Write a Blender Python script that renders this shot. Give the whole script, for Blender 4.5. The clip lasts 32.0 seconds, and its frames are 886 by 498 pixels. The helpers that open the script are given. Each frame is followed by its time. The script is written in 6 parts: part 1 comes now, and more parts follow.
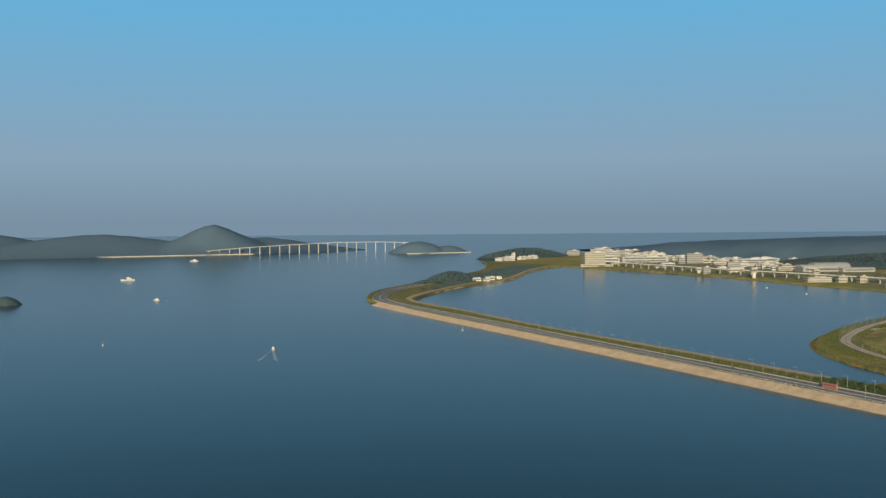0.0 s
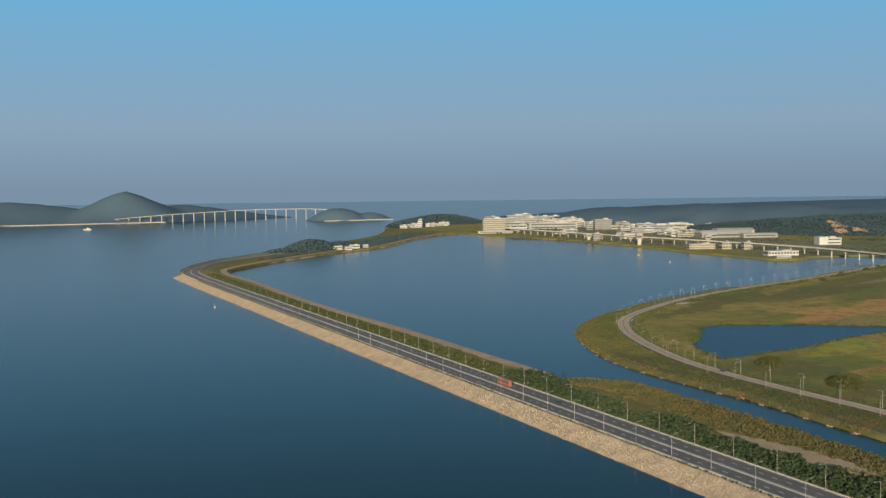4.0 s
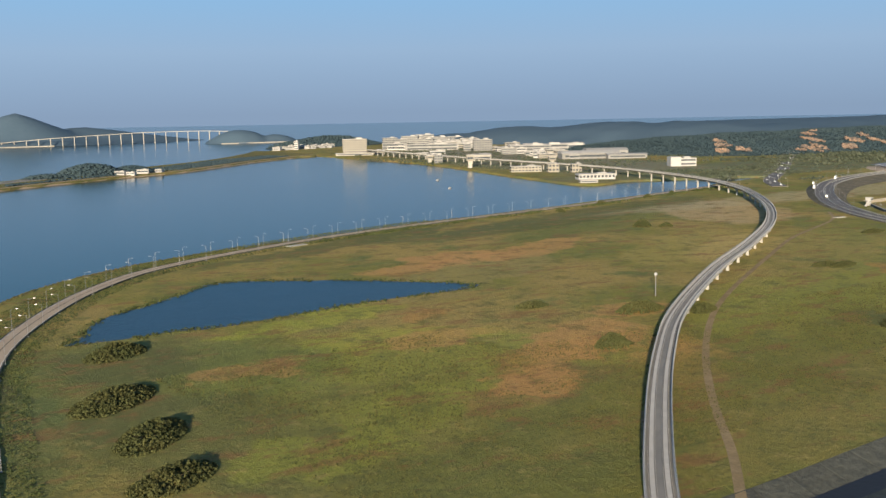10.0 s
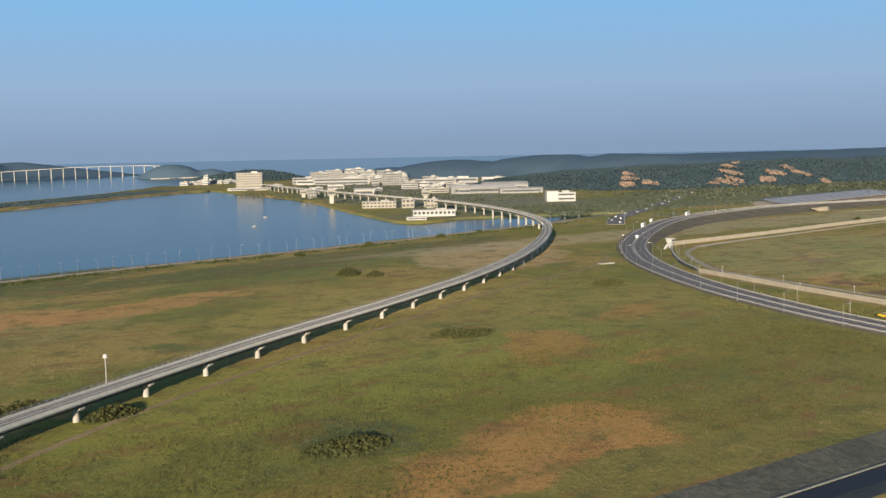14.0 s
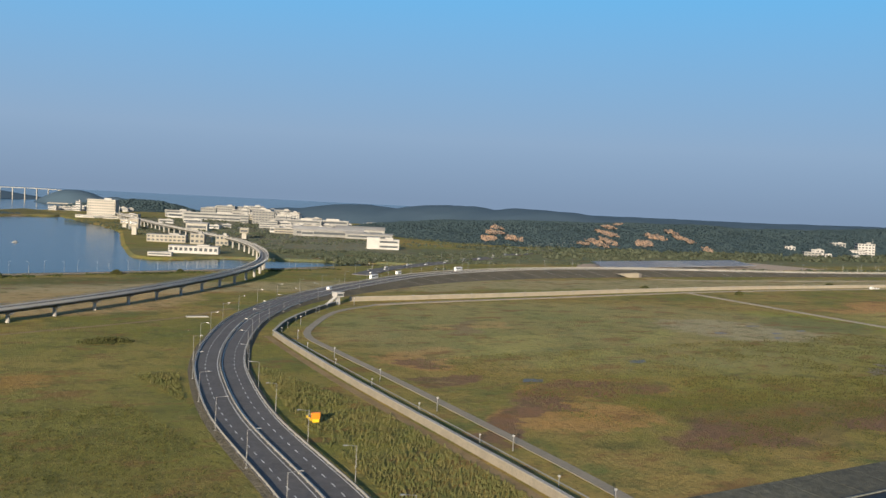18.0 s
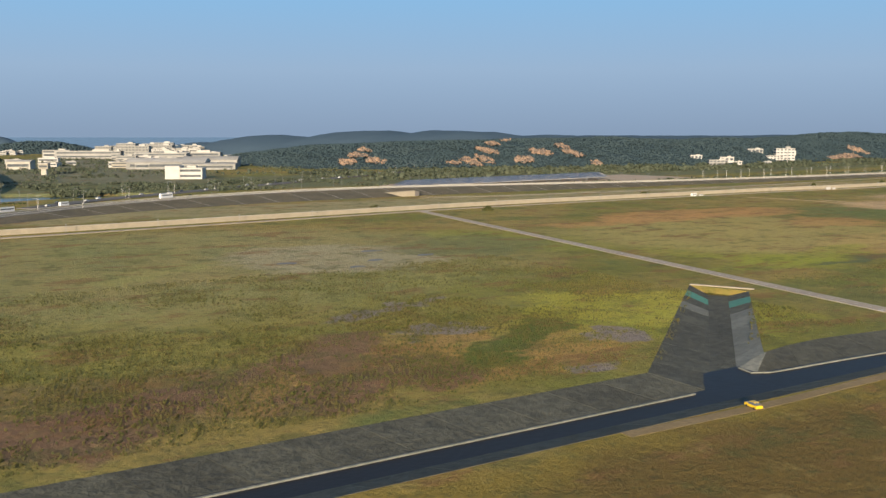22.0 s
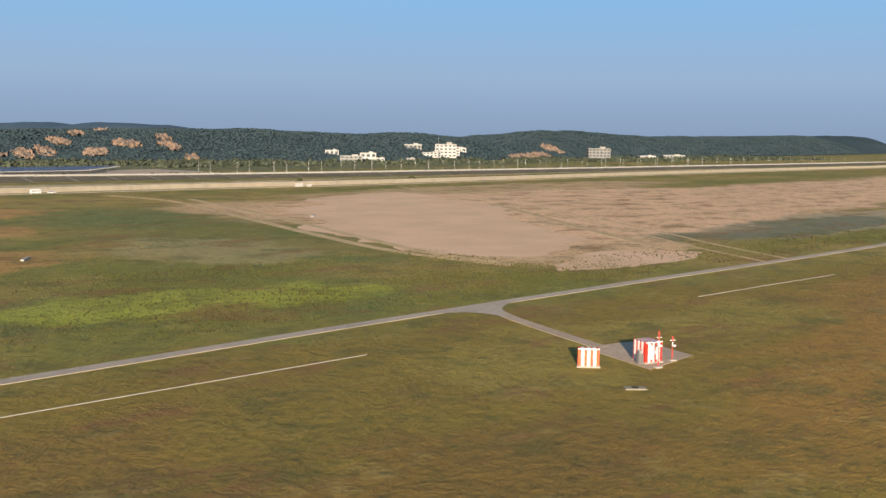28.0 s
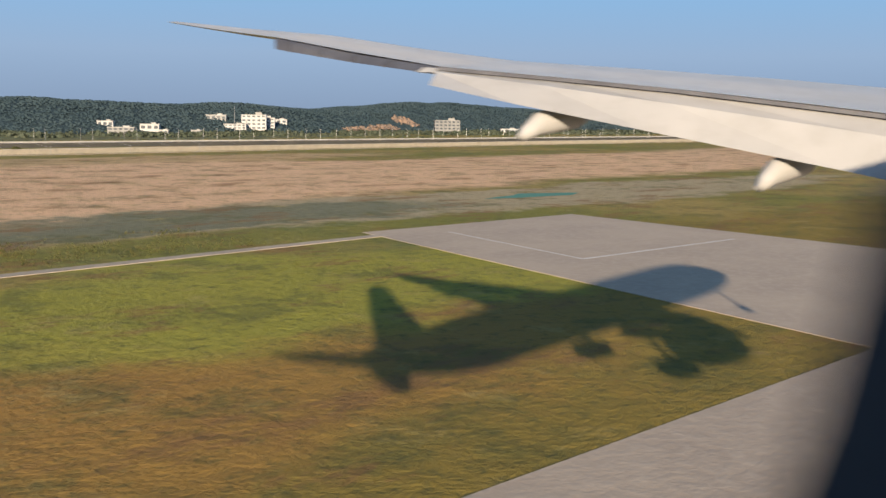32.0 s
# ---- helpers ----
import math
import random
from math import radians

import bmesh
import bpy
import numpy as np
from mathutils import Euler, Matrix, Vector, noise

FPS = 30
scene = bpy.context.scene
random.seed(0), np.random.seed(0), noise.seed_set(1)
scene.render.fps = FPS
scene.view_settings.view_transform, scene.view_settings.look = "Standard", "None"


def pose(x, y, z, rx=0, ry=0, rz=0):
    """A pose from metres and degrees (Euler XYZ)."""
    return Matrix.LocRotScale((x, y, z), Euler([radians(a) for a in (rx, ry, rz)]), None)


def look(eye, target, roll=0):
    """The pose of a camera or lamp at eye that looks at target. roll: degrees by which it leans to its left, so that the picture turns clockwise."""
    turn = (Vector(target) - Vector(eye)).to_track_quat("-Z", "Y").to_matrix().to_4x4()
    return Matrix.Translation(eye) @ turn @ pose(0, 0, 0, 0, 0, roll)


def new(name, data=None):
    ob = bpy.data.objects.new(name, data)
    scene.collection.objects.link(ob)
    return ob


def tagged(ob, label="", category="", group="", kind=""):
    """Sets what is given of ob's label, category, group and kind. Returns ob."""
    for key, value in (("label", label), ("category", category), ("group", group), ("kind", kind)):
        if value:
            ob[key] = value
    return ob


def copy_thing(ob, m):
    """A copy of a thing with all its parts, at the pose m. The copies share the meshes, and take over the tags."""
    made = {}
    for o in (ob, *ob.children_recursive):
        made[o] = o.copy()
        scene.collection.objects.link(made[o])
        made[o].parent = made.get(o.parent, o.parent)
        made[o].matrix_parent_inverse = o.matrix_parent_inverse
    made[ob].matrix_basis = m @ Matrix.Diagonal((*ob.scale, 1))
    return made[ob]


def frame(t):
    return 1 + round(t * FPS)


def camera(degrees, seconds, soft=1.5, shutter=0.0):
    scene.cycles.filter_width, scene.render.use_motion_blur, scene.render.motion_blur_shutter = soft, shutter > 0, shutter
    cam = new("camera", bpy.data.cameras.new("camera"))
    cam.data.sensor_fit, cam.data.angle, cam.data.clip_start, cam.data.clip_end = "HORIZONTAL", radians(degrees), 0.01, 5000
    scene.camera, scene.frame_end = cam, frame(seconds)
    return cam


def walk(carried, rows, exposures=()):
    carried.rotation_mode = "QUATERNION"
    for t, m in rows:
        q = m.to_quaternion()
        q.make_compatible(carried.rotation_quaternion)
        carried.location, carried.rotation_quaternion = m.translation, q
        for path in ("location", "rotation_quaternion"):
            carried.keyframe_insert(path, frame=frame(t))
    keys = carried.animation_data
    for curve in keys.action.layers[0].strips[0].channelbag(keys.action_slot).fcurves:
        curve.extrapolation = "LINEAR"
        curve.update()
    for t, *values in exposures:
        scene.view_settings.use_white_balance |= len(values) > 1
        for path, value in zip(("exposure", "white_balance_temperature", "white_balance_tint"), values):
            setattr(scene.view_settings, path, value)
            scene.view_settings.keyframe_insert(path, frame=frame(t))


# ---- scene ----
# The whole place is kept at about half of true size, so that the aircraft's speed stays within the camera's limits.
cam = camera(47.44, 32.0, soft=1.5, shutter=0.1)
PATH = [
    (0.0, 0.0, 0.00, 65.73, -33.71, -1.60, 0.42),
    (0.5, 18.5, -0.16, 65.11, -32.07, -1.47, 1.23),
    (1.0, 36.9, -0.31, 64.48, -32.24, -1.79, 1.18),
    (1.5, 55.4, -0.45, 63.82, -33.34, -1.62, 0.79),
    (2.0, 73.8, -0.56, 63.16, -34.29, -2.46, 0.89),
    (2.5, 92.3, -0.67, 62.47, -34.81, -3.61, 0.42),
    (4.5, 166.1, -0.97, 59.59, -34.69, -3.15, 0.78),
    (5.0, 184.5, -1.01, 58.84, -35.54, -2.13, 0.63),
    (5.5, 203.0, -1.04, 58.07, -35.04, -2.94, 2.48),
    (6.0, 221.4, -1.07, 57.30, -35.27, -4.19, 1.95),
    (6.5, 239.9, -1.08, 56.51, -34.40, -6.43, 2.83),
    (7.0, 258.4, -1.09, 55.70, -35.16, -5.99, 2.30),
    (7.5, 276.8, -1.08, 54.89, -35.04, -6.47, 2.22),
    (8.0, 295.3, -1.07, 54.07, -35.11, -8.02, 2.53),
    (8.5, 313.8, -1.05, 53.24, -35.30, -8.22, 2.46),
    (9.0, 332.3, -1.02, 52.40, -34.80, -7.27, 1.32),
    (9.5, 350.8, -0.98, 51.55, -34.79, -6.95, 0.87),
    (10.0, 369.3, -0.94, 50.69, -34.39, -7.78, 1.03),
    (10.5, 387.8, -0.89, 49.83, -34.41, -7.99, 0.76),
    (11.0, 406.3, -0.84, 48.96, -34.00, -9.51, 0.87),
    (11.5, 424.9, -0.78, 48.08, -34.50, -7.56, 0.23),
    (12.0, 443.4, -0.72, 47.20, -34.57, -8.17, 0.58),
    (12.5, 462.0, -0.65, 46.31, -33.61, -7.05, 1.01),
    (13.0, 480.5, -0.58, 45.42, -33.91, -5.85, 0.03),
    (13.5, 499.1, -0.51, 44.52, -34.14, -6.03, 1.21),
    (15.5, 573.5, -0.19, 40.90, -32.70, -4.66, 0.44),
    (16.0, 592.2, -0.11, 39.99, -33.30, -5.19, 0.61),
    (16.5, 610.8, -0.03, 39.08, -34.37, -4.99, 0.61),
    (17.0, 629.5, 0.05, 38.17, -33.71, -4.85, 0.71),
    (17.5, 648.2, 0.13, 37.26, -32.97, -3.51, -1.54),
    (18.0, 666.9, 0.21, 36.35, -34.57, -2.77, -2.87),
    (18.5, 685.6, 0.29, 35.44, -33.82, -3.56, -1.80),
    (19.0, 704.4, 0.37, 34.53, -34.66, -4.79, -0.25),
    (19.5, 723.2, 0.44, 33.62, -34.96, -5.60, 0.31),
    (20.0, 741.9, 0.51, 32.72, -34.22, -5.39, 0.04),
    (20.5, 760.7, 0.58, 31.82, -34.39, -5.29, -0.08),
    (21.0, 779.6, 0.64, 30.92, -33.78, -4.59, -0.25),
    (21.5, 798.4, 0.70, 30.03, -34.36, -5.23, 0.24),
    (22.0, 817.3, 0.75, 29.14, -34.10, -6.66, 0.00),
    (22.5, 836.2, 0.80, 28.26, -34.37, -6.30, -0.41),
    (23.0, 855.1, 0.84, 27.39, -34.85, -6.30, 0.16),
    (23.5, 874.0, 0.87, 26.52, -35.19, -6.48, 0.08),
    (24.0, 893.0, 0.90, 25.65, -36.67, -5.62, 0.37),
    (24.5, 911.9, 0.92, 24.80, -38.42, -7.10, 1.55),
    (25.0, 931.0, 0.93, 23.95, -40.37, -5.03, 0.14),
    (25.5, 950.0, 0.94, 23.11, -42.17, -6.11, 0.75),
    (27.5, 1026.4, 0.86, 19.85, -41.64, -5.49, -0.74),
    (28.0, 1045.6, 0.81, 19.06, -42.90, -6.33, -0.75),
    (28.5, 1064.8, 0.76, 18.28, -43.50, -6.81, -0.35),
    (29.0, 1084.0, 0.69, 17.52, -43.38, -6.32, -0.36),
    (29.5, 1103.2, 0.61, 16.77, -43.92, -7.71, -0.34),
    (30.0, 1122.5, 0.51, 16.03, -43.93, -6.86, -1.00),
    (30.5, 1141.8, 0.41, 15.30, -43.49, -6.11, -1.53),
    (31.0, 1161.2, 0.28, 14.59, -42.82, -4.00, -1.65),
    (31.5, 1180.6, 0.15, 13.89, -43.24, -5.00, -1.63),
    (32.0, 1200.0, 0.00, 13.21, -44.57, -7.45, -0.69),
]
walk(cam, [(t, pose(x, y, z, 90 + pitch, roll, yaw)) for t, x, y, z, yaw, pitch, roll in PATH],
     exposures=[(0.0, 0.5, 6850, 3), (4.0, 0.52, 6800, 5), (9.0, 0.86, 6600, 10), (14.0, 0.82, 6500, 11), (18.0, 0.66, 6450, 11), (20.0, 0.8, 6600, 11), (21.0, 0.8, 6650, 11), (23.0, 0.88, 6750, 12), (26.0, 0.86, 6650, 13), (32.0, 0.82, 6600, 14)])

# ---- world, sun ----
SUN_EL, SUN_AZ = radians(12.2), radians(226.0)   # the sun stands low behind the camera
world = bpy.data.worlds.new("sky")
scene.world = world
world.use_nodes = True
wn, wl = world.node_tree.nodes, world.node_tree.links
wn.clear()
sky = wn.new("ShaderNodeTexSky")
sky.sky_type = "NISHITA"
sky.sun_disc = False
sky.sun_elevation = SUN_EL
sky.sun_rotation = radians(90) - SUN_AZ
sky.altitude = 0
sky.air_density, sky.dust_density, sky.ozone_density = 1.0, 1.2, 2.0
bg = wn.new("ShaderNodeBackground")
bg.inputs["Strength"].default_value = 0.09
# milky sea haze low over the horizon, clearing upwards
way = wn.new("ShaderNodeTexCoord")
split = wn.new("ShaderNodeSeparateXYZ")
wl.new(way.outputs["Generated"], split.inputs[0])
haze = wn.new("ShaderNodeValToRGB")
for e in range(2):
    haze.color_ramp.elements.new(0.3 + 0.2 * e)
for el, (at, tone) in zip(haze.color_ramp.elements, ((0.0, (0.138, 0.196, 0.280)), (0.06, (0.175, 0.258, 0.365)), (0.20, (0.10, 0.298, 0.515)), (0.45, (0.05, 0.18, 0.40)))):
    el.position, el.color = at, (*tone, 1)
wl.new(split.outputs["Z"], haze.inputs["Fac"])
haze_bg = wn.new("ShaderNodeBackground")
wl.new(haze.outputs["Color"], haze_bg.inputs["Color"])
clear = wn.new("ShaderNodeMapRange")
clear.inputs["From Min"].default_value, clear.inputs["From Max"].default_value = 0.25, 0.6
wl.new(split.outputs["Z"], clear.inputs["Value"])
both = wn.new("ShaderNodeMixShader")
wo = wn.new("ShaderNodeOutputWorld")
wl.new(sky.outputs[0], bg.inputs["Color"])
wl.new(clear.outputs[0], both.inputs[0])
wl.new(haze_bg.outputs[0], both.inputs[1])
wl.new(bg.outputs[0], both.inputs[2])
wl.new(both.outputs[0], wo.inputs["Surface"])
sun_data = bpy.data.lights.new("sun", "SUN")
sun_data.energy, sun_data.angle, sun_data.color = 5.0, radians(0.6), (1.0, 0.84, 0.62)
sun = new("sun", sun_data)
sun.matrix_world = look((0, 0, 300), (-math.cos(SUN_AZ), -math.sin(SUN_AZ), 300 - math.tan(SUN_EL)))

# ---- materials ----
def nodes_of(name):
    m = bpy.data.materials.new(name)
    m.use_nodes = True
    nt = m.node_tree
    return m, nt, nt.nodes["Principled BSDF"]


def mixrgb(nt, fac, a, b):
    n = nt.nodes.new("ShaderNodeMix")
    n.data_type = "RGBA"
    for sock, v in ((n.inputs[0], fac), (n.inputs[6], a), (n.inputs[7], b)):
        if isinstance(v, (int, float)):
            sock.default_value = v
        elif isinstance(v, tuple):
            sock.default_value = (*v, 1)
        else:
            nt.links.new(v, sock)
    return n.outputs[2]


def math_node(nt, op, a, b=0.0, clamp=False):
    n = nt.nodes.new("ShaderNodeMath")
    n.operation, n.use_clamp = op, clamp
    for sock, v in zip(n.inputs, (a, b)):
        if isinstance(v, (int, float)):
            sock.default_value = v
        else:
            nt.links.new(v, sock)
    return n.outputs[0]


def coords(nt, stretch=(1, 1, 1), world_space=True):
    if world_space:
        src = nt.nodes.new("ShaderNodeNewGeometry").outputs["Position"]
    else:
        src = nt.nodes.new("ShaderNodeTexCoord").outputs["Object"]
    if stretch == (1, 1, 1):
        return src
    mp = nt.nodes.new("ShaderNodeMapping")
    mp.inputs["Scale"].default_value = stretch
    nt.links.new(src, mp.inputs["Vector"])
    return mp.outputs[0]


def noise_fac(nt, vec, size, detail=4, rough=0.6, lo=0.35, hi=0.65):
    n = nt.nodes.new("ShaderNodeTexNoise")
    n.inputs["Scale"].default_value = 1.0 / size
    n.inputs["Detail"].default_value = detail
    n.inputs["Roughness"].default_value = rough
    nt.links.new(vec, n.inputs["Vector"])
    r = nt.nodes.new("ShaderNodeMapRange")
    r.interpolation_type = "SMOOTHSTEP"
    r.inputs["From Min"].default_value, r.inputs["From Max"].default_value = lo, hi
    nt.links.new(n.outputs["Fac"], r.inputs["Value"])
    return r.outputs[0]


def bump(nt, bsdf, height, strength, dist):
    b = nt.nodes.new("ShaderNodeBump")
    b.inputs["Strength"].default_value, b.inputs["Distance"].default_value = strength, dist
    nt.links.new(height, b.inputs["Height"])
    nt.links.new(b.outputs[0], bsdf.inputs["Normal"])


def surface(name, c1, c2, size=2.0, c3=None, size3=0.3, rough=0.8, metal=0.0, bumps=0.2, bump_size=None, stretch=(1, 1, 1),
            world_space=True, vary=0.0, spec=0.5):
    """A plain weathered surface: two tones in broad patches, a third in fine grain, a fine relief."""
    m, nt, bsdf = nodes_of(name)
    v = coords(nt, stretch, world_space)
    col = mixrgb(nt, noise_fac(nt, v, size), c1, c2)
    fine = noise_fac(nt, v, size3, 3, 0.7, 0.4, 0.7)
    if c3:
        col = mixrgb(nt, math_node(nt, "MULTIPLY", fine, 0.6), col, c3)
    if vary:
        info = nt.nodes.new("ShaderNodeObjectInfo")
        h = nt.nodes.new("ShaderNodeHueSaturation")
        nt.links.new(col, h.inputs["Color"])
        nt.links.new(math_node(nt, "ADD", math_node(nt, "MULTIPLY", info.outputs["Random"], vary * 2), 1 - vary), h.inputs["Value"])
        col = h.outputs[0]
    nt.links.new(col, bsdf.inputs["Base Color"])
    bsdf.inputs["Roughness"].default_value = rough
    bsdf.inputs["Metallic"].default_value = metal
    bsdf.inputs["Specular IOR Level"].default_value = spec
    if bumps:
        bump(nt, bsdf, noise_fac(nt, v, bump_size or size3, 4, 0.7, 0.2, 0.8), bumps, (bump_size or size3) * 0.5)
    return m


def patch_mask(nt, vec, cx, cy, rx, ry, turn=0.0, soft=0.16):
    """1 inside an oval stretch of ground, fading out at its ragged rim."""
    mp = nt.nodes.new("ShaderNodeMapping")
    mp.vector_type = "TEXTURE"
    mp.inputs["Location"].default_value = (cx, cy, 0)
    mp.inputs["Rotation"].default_value = (0, 0, radians(turn))
    mp.inputs["Scale"].default_value = (rx, ry, 1e6)
    nt.links.new(vec, mp.inputs["Vector"])
    ln = nt.nodes.new("ShaderNodeVectorMath")
    ln.operation = "LENGTH"
    nt.links.new(mp.outputs[0], ln.inputs[0])
    r = nt.nodes.new("ShaderNodeMapRange")
    r.interpolation_type = "SMOOTHSTEP"
    r.inputs["From Min"].default_value, r.inputs["From Max"].default_value = 1 + soft, 1 - soft
    nt.links.new(ln.outputs["Value"], r.inputs["Value"])
    return r.outputs[0]


def wobble(nt, vec, size, amount):
    n = nt.nodes.new("ShaderNodeTexNoise")
    n.inputs["Scale"].default_value, n.inputs["Detail"].default_value = 1 / size, 5
    n.inputs["Roughness"].default_value = 0.65
    nt.links.new(vec, n.inputs["Vector"])
    s = nt.nodes.new("ShaderNodeVectorMath")
    s.operation = "MULTIPLY_ADD"
    s.inputs[1].default_value = (amount, amount, 0)
    s.inputs[2].default_value = (-amount / 2, -amount / 2, 0)
    nt.links.new(n.outputs["Color"], s.inputs[0])
    a = nt.nodes.new("ShaderNodeVectorMath")
    nt.links.new(vec, a.inputs[0])
    nt.links.new(s.outputs[0], a.inputs[1])
    return a.outputs[0]


